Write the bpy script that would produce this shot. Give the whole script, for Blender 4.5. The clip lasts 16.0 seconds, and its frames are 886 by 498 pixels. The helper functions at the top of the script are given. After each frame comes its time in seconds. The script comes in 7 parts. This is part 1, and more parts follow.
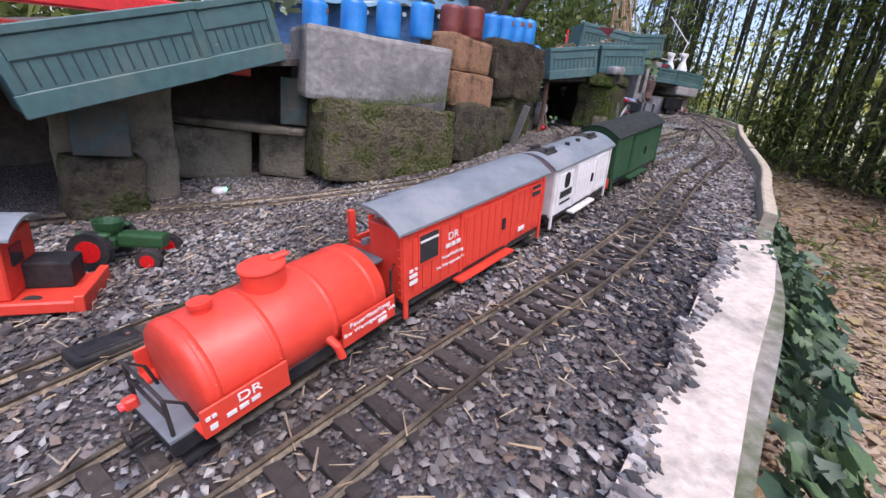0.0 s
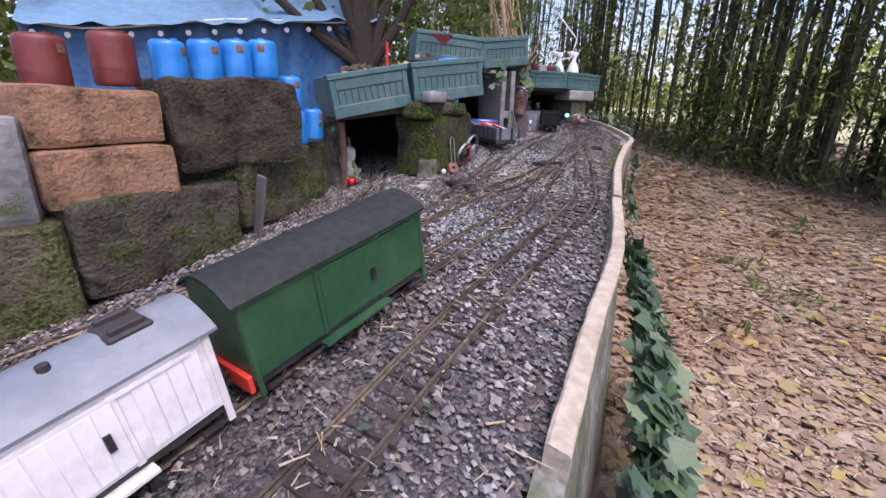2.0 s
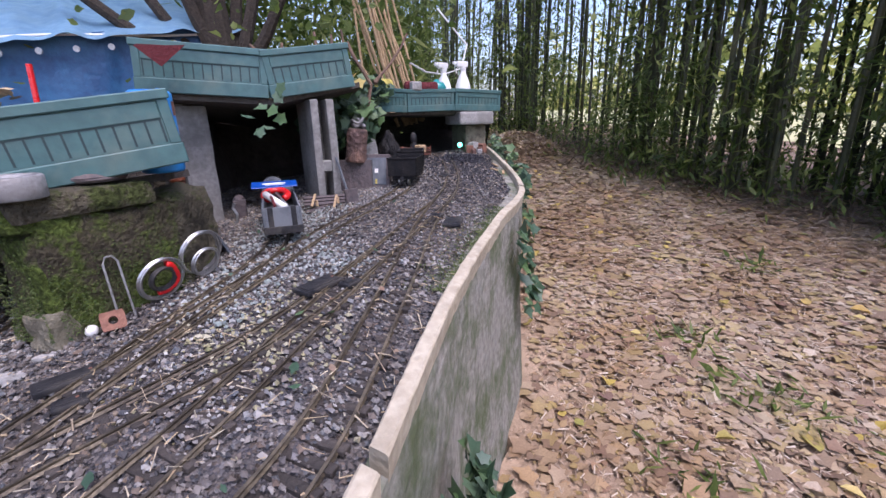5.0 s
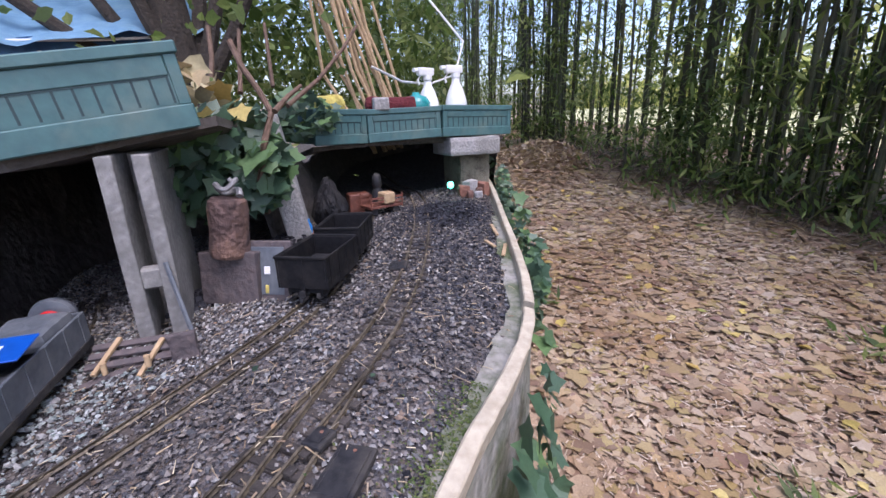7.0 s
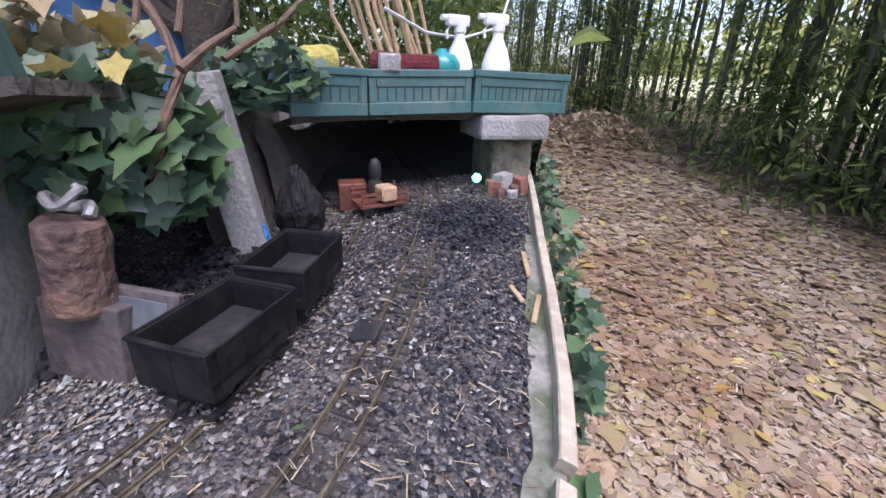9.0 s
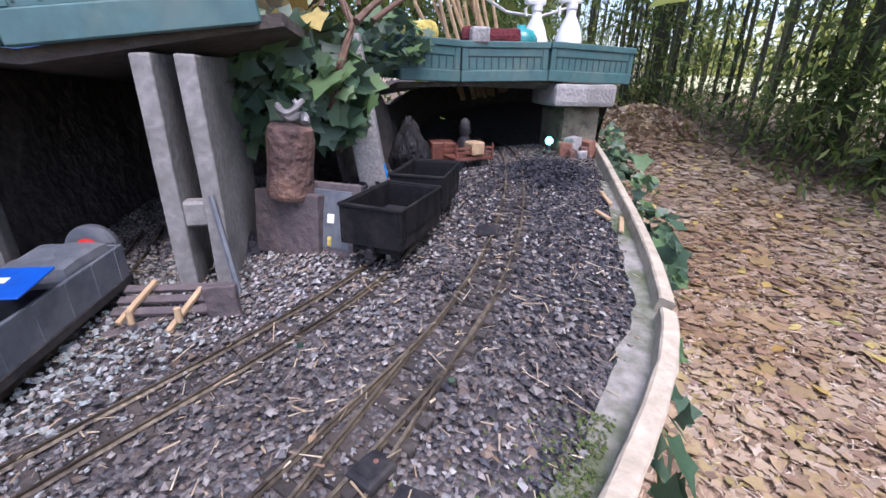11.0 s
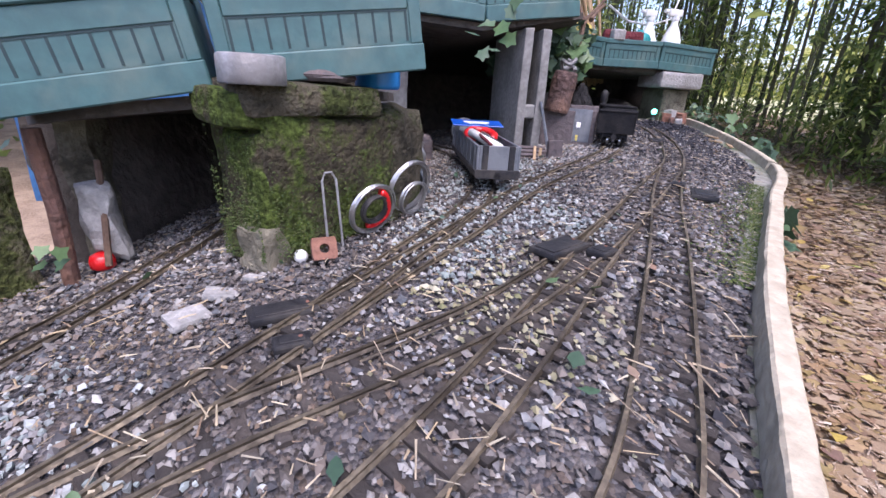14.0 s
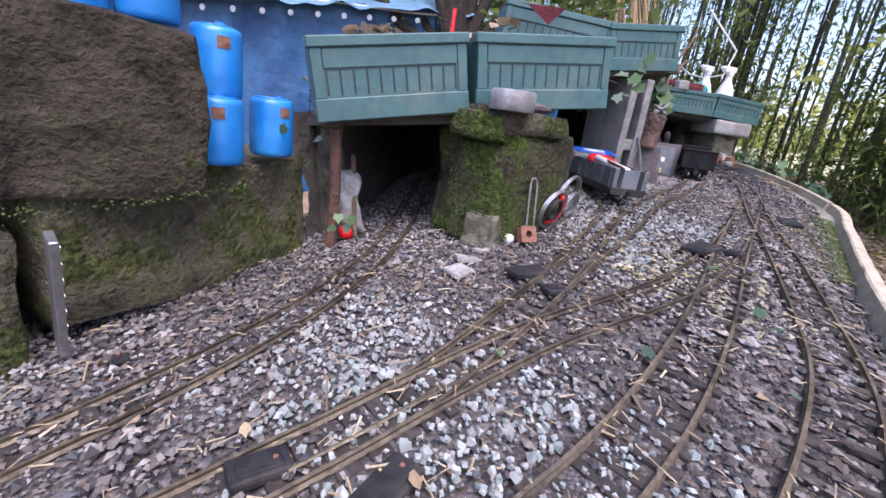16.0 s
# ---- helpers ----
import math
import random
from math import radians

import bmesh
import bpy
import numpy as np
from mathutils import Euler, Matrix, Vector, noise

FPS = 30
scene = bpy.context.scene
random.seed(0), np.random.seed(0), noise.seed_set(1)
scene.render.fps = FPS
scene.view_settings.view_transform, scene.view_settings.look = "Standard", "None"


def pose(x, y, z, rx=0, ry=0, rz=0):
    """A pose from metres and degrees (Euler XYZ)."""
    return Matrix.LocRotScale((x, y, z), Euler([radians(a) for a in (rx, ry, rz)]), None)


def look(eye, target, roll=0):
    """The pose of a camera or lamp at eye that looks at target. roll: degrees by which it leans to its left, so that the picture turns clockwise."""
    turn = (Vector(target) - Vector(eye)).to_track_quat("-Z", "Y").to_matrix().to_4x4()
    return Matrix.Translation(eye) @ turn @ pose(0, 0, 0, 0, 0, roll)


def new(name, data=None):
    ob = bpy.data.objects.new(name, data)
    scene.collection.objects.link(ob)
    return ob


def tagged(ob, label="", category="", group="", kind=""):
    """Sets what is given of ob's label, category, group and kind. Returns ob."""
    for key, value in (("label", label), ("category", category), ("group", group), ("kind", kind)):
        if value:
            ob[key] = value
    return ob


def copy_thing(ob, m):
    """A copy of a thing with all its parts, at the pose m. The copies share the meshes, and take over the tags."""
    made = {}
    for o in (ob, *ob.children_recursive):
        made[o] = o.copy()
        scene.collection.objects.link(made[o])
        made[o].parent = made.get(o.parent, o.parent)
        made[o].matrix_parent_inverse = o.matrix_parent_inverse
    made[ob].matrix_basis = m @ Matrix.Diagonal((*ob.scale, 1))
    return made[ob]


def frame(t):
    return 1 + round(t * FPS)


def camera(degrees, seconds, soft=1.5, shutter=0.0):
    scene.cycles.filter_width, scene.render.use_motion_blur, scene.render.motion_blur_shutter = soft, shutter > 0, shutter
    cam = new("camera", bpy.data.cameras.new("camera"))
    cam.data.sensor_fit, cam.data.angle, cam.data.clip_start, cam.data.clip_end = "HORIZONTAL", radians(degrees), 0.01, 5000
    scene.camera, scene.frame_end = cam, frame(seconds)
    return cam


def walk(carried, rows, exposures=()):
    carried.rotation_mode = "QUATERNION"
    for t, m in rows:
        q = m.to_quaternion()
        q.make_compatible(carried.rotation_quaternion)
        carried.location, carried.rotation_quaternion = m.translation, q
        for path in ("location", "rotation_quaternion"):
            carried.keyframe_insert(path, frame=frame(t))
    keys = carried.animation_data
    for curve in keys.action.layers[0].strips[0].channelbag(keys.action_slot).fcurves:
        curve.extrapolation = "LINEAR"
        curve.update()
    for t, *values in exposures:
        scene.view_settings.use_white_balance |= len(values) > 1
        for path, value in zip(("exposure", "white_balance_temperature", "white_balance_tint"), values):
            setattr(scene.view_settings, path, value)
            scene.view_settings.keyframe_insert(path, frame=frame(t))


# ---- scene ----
K = 1.0  # metres per plan unit
cam = camera(91.00, 16.0)
ROWS = [
    (0, -0.1367, -0.3312, 0.0438, 70.89, -6.68, -0.28),
    (0.5, 0.0326, -0.162, 0.0756, 70.98, -4.24, -2.76),
    (1, 0.1594, -0.0077, 0.1117, 71.2, -3.62, -4.98),
    (1.5, 0.2983, 0.1697, 0.1486, 70.44, -1.87, -7.51),
    (2, 0.4534, 0.2647, 0.212, 71.77, -1.59, -6.56),
    (2.5, 0.5681, 0.4124, 0.2125, 71.78, 0.1, -9.67),
    (3, 0.6355, 0.5541, 0.2172, 72.17, -0.77, -12.15),
    (3.5, 0.7062, 0.6524, 0.2389, 71.33, 0.61, -13.32),
    (4, 0.8039, 0.731, 0.267, 71.69, -0.38, -10.4),
    (4.5, 0.9193, 0.8258, 0.2974, 72.22, 0.37, -11.31),
    (4.7, 0.9628, 0.8757, 0.3074, 72.69, 1.11, -12.43),
    (6.8, 1.312, 1.5456, 0.3893, 72.77, 1.91, -9.54),
    (7, 1.3191, 1.6011, 0.404, 72.71, 1.93, -8.95),
    (7.5, 1.3713, 1.75, 0.4078, 71.57, 1.05, -6.83),
    (8, 1.4192, 1.8644, 0.4309, 70.1, -1.99, -2.62),
    (8.2, 1.4211, 1.9096, 0.4364, 68.8, -2.32, -2.52),
    (10.3, 1.3756, 1.9616, 0.3826, 66.9, -0.68, -3.54),
    (10.5, 1.3669, 1.9213, 0.3701, 68.12, -0.3, -2.52),
    (11, 1.2911, 1.7676, 0.3508, 67.85, -1.08, 1.5),
    (11.5, 1.181, 1.6319, 0.329, 66.99, -2.89, 2.97),
    (12, 1.0732, 1.5691, 0.2807, 67.65, -1.08, -0.97),
    (12.5, 1.0306, 1.4749, 0.2765, 68.4, -1.24, -0.16),
    (13, 1.0116, 1.2829, 0.2843, 68.4, 0.48, 1.58),
    (13.5, 0.9355, 1.2028, 0.2585, 68.53, -1.27, 3.42),
    (14, 0.8332, 1.1474, 0.232, 69.27, -3.11, 3.82),
    (14.5, 0.7127, 1.0545, 0.2133, 69.13, -2.17, 3.02),
    (15, 0.6368, 0.969, 0.2342, 68.77, -3.58, 6.41),
    (15.5, 0.5953, 0.9325, 0.233, 70.15, -4.95, 6.65),
    (16, 0.547, 0.9243, 0.2098, 72.18, -7.51, 5.3),
]
walk(cam, [(t, pose(K * x, K * y, K * z, a, b, c)) for t, x, y, z, a, b, c in ROWS], [(0, 0.97, 6250, 25), (1.2, 0.94, 6250, 29), (2.5, 1.12, 6150, 32), (4.5, 1.15, 6000, 29), (7.5, 1.27, 5850, 25), (11, 1.44, 5850, 26), (16, 1.42, 6050, 27)])

# ---- daylight under trees ----
world = bpy.data.worlds.new("world")
scene.world = world
world.use_nodes = True
wn = world.node_tree
sky = wn.nodes.new("ShaderNodeTexSky")
sky.sky_type, sky.sun_disc = "NISHITA", False
sky.sun_elevation, sky.sun_rotation = radians(62), radians(160)
sky.air_density, sky.dust_density = 1.0, 2.5
wn.links.new(sky.outputs[0], wn.nodes["Background"].inputs[0])
wn.nodes["Background"].inputs[1].default_value = 0.15
sun_data = bpy.data.lights.new("sun", "SUN")
sun_data.energy, sun_data.angle, sun_data.color = 1.5, radians(40), (1.0, 0.95, 0.9)
sun = new("sun", sun_data)
sun.matrix_world = look((1.5, -3.5, 8), (0, 0, 0))


# ---- materials ----
def mat(name, c1, c2=None, rough=0.7, metal=0.0, scale=20.0, bump=0.2, c3=None, scale2=4.0, per="", detail=6.0, coat=0.0, cut=(0.35, 0.65), cut2=(0.45, 0.6)):
    """Colour c1 to c2 by fine noise, c3 by coarse stains; per: 'object' or 'island' varies pieces."""
    m = bpy.data.materials.new(name)
    m.use_nodes = True
    nt = m.node_tree
    n, l = nt.nodes, nt.links
    b = n["Principled BSDF"]
    b.inputs["Roughness"].default_value, b.inputs["Metallic"].default_value = rough, metal
    b.inputs["Coat Weight"].default_value = coat
    tc = n.new("ShaderNodeTexCoord")
    nz = n.new("ShaderNodeTexNoise")
    nz.inputs["Scale"].default_value, nz.inputs["Detail"].default_value = 1.4 * scale, detail
    l.new(tc.outputs["Object"], nz.inputs["Vector"])
    ramp = n.new("ShaderNodeValToRGB")
    c2 = c2 or tuple(0.7 * v for v in c1)
    ramp.color_ramp.elements[0].color, ramp.color_ramp.elements[1].color = (*c1, 1), (*c2, 1)
    ramp.color_ramp.elements[0].position, ramp.color_ramp.elements[1].position = cut
    l.new(nz.outputs["Fac"], ramp.inputs[0])
    col = ramp.outputs[0]
    if c3:
        n3 = n.new("ShaderNodeTexNoise")
        n3.inputs["Scale"].default_value, n3.inputs["Detail"].default_value, n3.inputs["Roughness"].default_value = 1.4 * scale2, 8.0, 0.65
        l.new(tc.outputs["Object"], n3.inputs["Vector"])
        r3 = n.new("ShaderNodeMapRange")
        r3.inputs["From Min"].default_value, r3.inputs["From Max"].default_value = cut2
        l.new(n3.outputs["Fac"], r3.inputs["Value"])
        mx = n.new("ShaderNodeMix")
        mx.data_type = "RGBA"
        l.new(r3.outputs["Result"], mx.inputs["Factor"])
        l.new(col, mx.inputs["A"])
        mx.inputs["B"].default_value = (*c3, 1)
        col = mx.outputs["Result"]
    if per:
        if per == "island":
            rnd = n.new("ShaderNodeNewGeometry").outputs["Random Per Island"]
        else:
            rnd = n.new("ShaderNodeObjectInfo").outputs["Random"]
        hs = n.new("ShaderNodeHueSaturation")
        mr = n.new("ShaderNodeMapRange")
        mr.inputs["To Min"].default_value, mr.inputs["To Max"].default_value = 0.55, 1.4
        l.new(rnd, mr.inputs["Value"])
        l.new(mr.outputs["Result"], hs.inputs["Value"])
        l.new(col, hs.inputs["Color"])
        col = hs.outputs["Color"]
    l.new(col, b.inputs["Base Color"])
    rr = n.new("ShaderNodeMapRange")
    rr.inputs["To Min"].default_value, rr.inputs["To Max"].default_value = max(0.05, rough - 0.15), min(1.0, rough + 0.12)
    l.new(nz.outputs["Fac"], rr.inputs["Value"])
    l.new(rr.outputs["Result"], b.inputs["Roughness"])
    if bump:
        bp = n.new("ShaderNodeBump")
        bp.inputs["Strength"].default_value, bp.inputs["Distance"].default_value = bump, 0.02
        l.new(nz.outputs["Fac"], bp.inputs["Height"])
        l.new(bp.outputs[0], b.inputs["Normal"])
    return m


def stone(name, dark, mid, pale, moss, amount, scale=7.0, bump=1.0):
    """Weathered stone: blotches from dark to pale, pits, and moss in ragged patches (amount 0 to 1)."""
    m = bpy.data.materials.new(name)
    m.use_nodes = True
    nt = m.node_tree
    n, l = nt.nodes, nt.links
    b = n["Principled BSDF"]
    b.inputs["Roughness"].default_value, b.inputs["Specular IOR Level"].default_value = 0.95, 0.2
    tc = n.new("ShaderNodeTexCoord")

    def fog(sc, detail, rough):
        q = n.new("ShaderNodeTexNoise")
        q.inputs["Scale"].default_value, q.inputs["Detail"].default_value, q.inputs["Roughness"].default_value = 1.4 * sc, detail, rough
        l.new(tc.outputs["Object"], q.inputs["Vector"])
        return q.outputs["Fac"]

    coarse, fine, patch = fog(scale, 10.0, 0.72), fog(85.0, 4.0, 0.6), fog(scale * 0.8 + 1.3, 9.0, 0.75)
    ramp = n.new("ShaderNodeValToRGB")
    els = ramp.color_ramp.elements
    els.new(0.5)
    els.new(0.6)
    for i, (p, c) in enumerate(((0.36, dark), (0.47, mid), (0.56, tuple(1.25 * v for v in mid)), (0.68, pale))):
        els[i].position, els[i].color = p, (*c, 1)
    l.new(coarse, ramp.inputs[0])
    mossy = n.new("ShaderNodeValToRGB")
    mossy.color_ramp.elements[0].position, mossy.color_ramp.elements[0].color = 0.38, (*(0.45 * v for v in moss), 1)
    mossy.color_ramp.elements[1].position, mossy.color_ramp.elements[1].color = 0.64, (*(1.5 * v for v in moss), 1)
    l.new(fine, mossy.inputs[0])
    mask = n.new("ShaderNodeMapRange")
    mask.inputs["From Min"].default_value, mask.inputs["From Max"].default_value = 0.66 - 0.32 * amount, 0.74 - 0.32 * amount
    l.new(patch, mask.inputs["Value"])
    mx = n.new("ShaderNodeMix")
    mx.data_type = "RGBA"
    l.new(mask.outputs["Result"], mx.inputs["Factor"])
    l.new(ramp.outputs[0], mx.inputs["A"])
    l.new(mossy.outputs[0], mx.inputs["B"])
    l.new(mx.outputs["Result"], b.inputs["Base Color"])
    add = n.new("ShaderNodeMath")
    l.new(coarse, add.inputs[0])
    l.new(fine, add.inputs[1])
    bp = n.new("ShaderNodeBump")
    bp.inputs["Strength"].default_value, bp.inputs["Distance"].default_value = bump, 0.02
    l.new(add.outputs[0], bp.inputs["Height"])
    l.new(bp.outputs[0], b.inputs["Normal"])
    return m


def pieces(name, colours, rough=0.8, bump=0.3, coarse=None, coarse_scale=1.5, translucent=0.0, width=(0.42, 0.58)):
    """Material for joined small pieces: each island takes one of the colours; coarse tints regions of the place."""
    m = bpy.data.materials.new(name)
    m.use_nodes = True
    nt = m.node_tree
    n, l = nt.nodes, nt.links
    b = n["Principled BSDF"]
    b.inputs["Roughness"].default_value = rough
    geo = n.new("ShaderNodeNewGeometry")
    ramp = n.new("ShaderNodeValToRGB")
    els = ramp.color_ramp.elements
    while len(els) < len(colours):
        els.new(0.5)
    for i, c in enumerate(colours):
        els[i].position, els[i].color = i / (len(colours) - 1), (*c, 1)
    l.new(geo.outputs["Random Per Island"], ramp.inputs[0])
    col = ramp.outputs[0]
    tc = n.new("ShaderNodeTexCoord")
    if coarse:
        n3 = n.new("ShaderNodeTexNoise")
        n3.inputs["Scale"].default_value, n3.inputs["Detail"].default_value = 1.4 * coarse_scale, 3.0
        l.new(tc.outputs["Object"], n3.inputs["Vector"])
        r3 = n.new("ShaderNodeMapRange")
        r3.inputs["From Min"].default_value, r3.inputs["From Max"].default_value = width
        l.new(n3.outputs["Fac"], r3.inputs["Value"])
        mx = n.new("ShaderNodeMix")
        mx.data_type, mx.blend_type = "RGBA", "MULTIPLY"
        l.new(r3.outputs["Result"], mx.inputs["Factor"])
        l.new(col, mx.inputs["A"])
        mx.inputs["B"].default_value = (*coarse, 1)
        col = mx.outputs["Result"]
    nz = n.new("ShaderNodeTexNoise")
    nz.inputs["Scale"].default_value = 180.0
    l.new(tc.outputs["Object"], nz.inputs["Vector"])
    mv = n.new("ShaderNodeMapRange")
    mv.inputs["To Min"].default_value, mv.inputs["To Max"].default_value = 0.7, 1.3
    l.new(nz.outputs["Fac"], mv.inputs["Value"])
    hs = n.new("ShaderNodeHueSaturation")
    l.new(col, hs.inputs["Color"])
    l.new(mv.outputs["Result"], hs.inputs["Value"])
    l.new(hs.outputs[0], b.inputs["Base Color"])
    if translucent:
        b.inputs["Subsurface Weight"].default_value = 0.0
        tr = n.new("ShaderNodeBsdfTranslucent")
        l.new(hs.outputs[0], tr.inputs["Color"])
        ms = n.new("ShaderNodeMixShader")
        ms.inputs[0].default_value = translucent
        l.new(b.outputs[0], ms.inputs[1])
        l.new(tr.outputs[0], ms.inputs[2])
        l.new(ms.outputs[0], n["Material Output"].inputs["Surface"])
    return m


RED = mat("signal_red_paint", (0.72, 0.062, 0.034), (0.66, 0.052, 0.028), 0.45, 0, 60, 0.05, (0.56, 0.042, 0.025), 9, cut2=(0.5, 0.75))
WHITE = mat("white_paint", (0.78, 0.77, 0.75), (0.7, 0.69, 0.68), 0.5, 0, 50, 0.06, (0.6, 0.58, 0.55), 12)
BLACK = mat("black_paint", (0.018, 0.018, 0.02), (0.03, 0.03, 0.032), 0.5, 0, 70, 0.1, (0.05, 0.046, 0.042), 14)
ROOFGREY = mat("grey_roof_paint", (0.17, 0.2, 0.22), (0.14, 0.165, 0.18), 0.5, 0, 40, 0.06, (0.22, 0.24, 0.25), 8)
DKGREEN = mat("dark_green_paint", (0.018, 0.075, 0.03), (0.014, 0.06, 0.025), 0.4, 0, 50, 0.06, (0.03, 0.09, 0.04), 8)
CLOTHDK = mat("dark_roof", (0.03, 0.037, 0.033), (0.022, 0.026, 0.024), 0.6, 0, 60, 0.1)
GREENP = mat("teal_green_plastic", (0.052, 0.125, 0.122), (0.042, 0.1, 0.1), 0.5, 0, 30, 0.08, (0.085, 0.135, 0.12), 7, cut2=(0.5, 0.72))
WORNGREEN = mat("worn_green_sheet", (0.04, 0.085, 0.082), (0.028, 0.058, 0.056), 0.75, 0, 25, 0.4, (0.075, 0.062, 0.045), 9, cut2=(0.42, 0.6))
# darker panel teal, the shade inside grooves put into colour
GREENSHADE = mat("teal_groove_shade", (0.012, 0.032, 0.034), (0.02, 0.045, 0.046), 0.7, 0, 40, 0.1)
BLUE = mat("blue_plastic", (0.012, 0.19, 0.55), (0.01, 0.16, 0.48), 0.35, 0, 30, 0.04, (0.03, 0.25, 0.6), 9)
BLUEDK = mat("dark_blue_plastic", (0.006, 0.07, 0.36), (0.005, 0.06, 0.3), 0.35, 0, 30, 0.05)
MAROON = mat("maroon_plastic", (0.16, 0.03, 0.022), (0.12, 0.024, 0.02), 0.5, 0, 40, 0.08)
CONCRETE = mat("pale_concrete", (0.36, 0.35, 0.33), (0.25, 0.245, 0.235), 0.9, 0, 90, 0.35, (0.2, 0.195, 0.18), 6)
CONCDARK = stone("aged_concrete", (0.062, 0.055, 0.04), (0.165, 0.15, 0.11), (0.27, 0.25, 0.2), (0.05, 0.052, 0.025), 0.2, 6.0, 0.5)
GREYBLOCK = mat("weathered_grey_concrete", (0.27, 0.265, 0.25), (0.195, 0.19, 0.178), 0.9, 0, 45, 0.25, (0.12, 0.118, 0.115), 5, cut2=(0.42, 0.66))
SANDSTONE = stone("tan_sandstone", (0.075, 0.05, 0.03), (0.25, 0.145, 0.085), (0.36, 0.22, 0.14), (0.045, 0.042, 0.018), 0.28, 9.0, 0.5)
MOSSROCK = stone("mossy_stone", (0.03, 0.027, 0.019), (0.1, 0.088, 0.062), (0.24, 0.22, 0.175), (0.06, 0.075, 0.022), 0.5)
MOSSGREEN = stone("green_moss_stone", (0.05, 0.046, 0.03), (0.145, 0.126, 0.083), (0.31, 0.28, 0.21), (0.085, 0.097, 0.031), 0.58)
MOSSPILLAR = stone("moss_grown_pillar", (0.03, 0.027, 0.018), (0.085, 0.072, 0.048), (0.22, 0.19, 0.14), (0.075, 0.105, 0.022), 0.66)
DARKSTONE = stone("brown_stained_stone", (0.016, 0.014, 0.009), (0.062, 0.052, 0.036), (0.17, 0.145, 0.11), (0.045, 0.055, 0.015), 0.32)
MOSS = pieces("moss_tufts", [(0.03, 0.055, 0.01), (0.06, 0.095, 0.018), (0.05, 0.06, 0.02), (0.1, 0.12, 0.03)], 0.95)
KERB = mat("cream_timber", (0.43, 0.38, 0.285), (0.34, 0.295, 0.215), 0.85, 0, 45, 0.3, (0.27, 0.23, 0.165), 9, cut2=(0.5, 0.68))
KERBWALL = mat("weathered_render", (0.26, 0.25, 0.22), (0.17, 0.165, 0.14), 0.9, 0, 40, 0.4, (0.07, 0.09, 0.04), 5, cut2=(0.42, 0.62))
LOGBARK = mat("purple_brown_bark", (0.1, 0.06, 0.05), (0.055, 0.034, 0.03), 0.9, 0, 45, 0.6, (0.15, 0.085, 0.06), 8)
RAIL = mat("tarnished_brass", (0.2, 0.162, 0.108), (0.115, 0.094, 0.066), 0.5, 0.55, 90, 0.2, (0.06, 0.048, 0.034), 6)
SLEEPER = mat("dark_brown_sleeper", (0.03, 0.024, 0.02), (0.05, 0.042, 0.036), 0.85, 0, 80, 0.3, per="object")


def grit(name, colours, scale, rough=0.9):
    """Fine crushed stone: Voronoi cells, each in one of the colours, with sunken joints."""
    m = bpy.data.materials.new(name)
    m.use_nodes = True
    nt = m.node_tree
    n, l = nt.nodes, nt.links
    b = n["Principled BSDF"]
    b.inputs["Roughness"].default_value = rough
    tc, vo = n.new("ShaderNodeTexCoord"), n.new("ShaderNodeTexVoronoi")
    vo.inputs["Scale"].default_value = 1.4 * scale
    l.new(tc.outputs["Object"], vo.inputs["Vector"])
    sp = n.new("ShaderNodeSeparateColor")
    l.new(vo.outputs["Color"], sp.inputs[0])
    ramp = n.new("ShaderNodeValToRGB")
    els = ramp.color_ramp.elements
    while len(els) < len(colours):
        els.new(0.5)
    for q, c in enumerate(colours):
        els[q].position, els[q].color = q / (len(colours) - 1), (*c, 1)
    l.new(sp.outputs[0], ramp.inputs[0])
    l.new(ramp.outputs[0], b.inputs["Base Color"])
    inv = n.new("ShaderNodeMath")
    inv.operation = "SUBTRACT"
    inv.inputs[0].default_value = 1.0
    l.new(vo.outputs["Distance"], inv.inputs[1])
    bp = n.new("ShaderNodeBump")
    bp.inputs["Strength"].default_value, bp.inputs["Distance"].default_value = 1.0, 0.006
    l.new(inv.outputs[0], bp.inputs["Height"])
    l.new(bp.outputs[0], b.inputs["Normal"])
    return m


EARTH = grit("fine_ballast_bed", [(0.02, 0.019, 0.02), (0.07, 0.065, 0.066), (0.12, 0.105, 0.095), (0.05, 0.048, 0.055), (0.17, 0.16, 0.155), (0.09, 0.07, 0.055), (0.035, 0.034, 0.038)], 150.0)
SOIL = mat("leaf_litter_soil", (0.28, 0.2, 0.135), (0.18, 0.125, 0.08), 0.95, 0, 60, 0.5, (0.34, 0.25, 0.17), 3)
GRAVEL = pieces("grey_ballast", [(0.03, 0.029, 0.03), (0.085, 0.082, 0.085), (0.15, 0.128, 0.108), (0.2, 0.195, 0.195), (0.16, 0.115, 0.082), (0.32, 0.31, 0.29), (0.045, 0.045, 0.052), (0.11, 0.12, 0.13), (0.42, 0.41, 0.38), (0.07, 0.055, 0.045)], 0.8, coarse=(0.55, 0.52, 0.5), coarse_scale=2.6)
BROWNBED = pieces("brown_earth_clods", [(0.1, 0.072, 0.05), (0.17, 0.125, 0.085), (0.07, 0.053, 0.04), (0.23, 0.18, 0.13), (0.12, 0.1, 0.05)], 0.95)
OCHRE = pieces("ochre_gravel", [(0.3, 0.27, 0.16), (0.2, 0.185, 0.1), (0.4, 0.37, 0.27), (0.14, 0.14, 0.065), (0.26, 0.25, 0.2)], 0.9)
COAL = pieces("black_coal", [(0.012, 0.012, 0.014), (0.03, 0.03, 0.035), (0.05, 0.05, 0.058), (0.02, 0.02, 0.024)], 0.55)
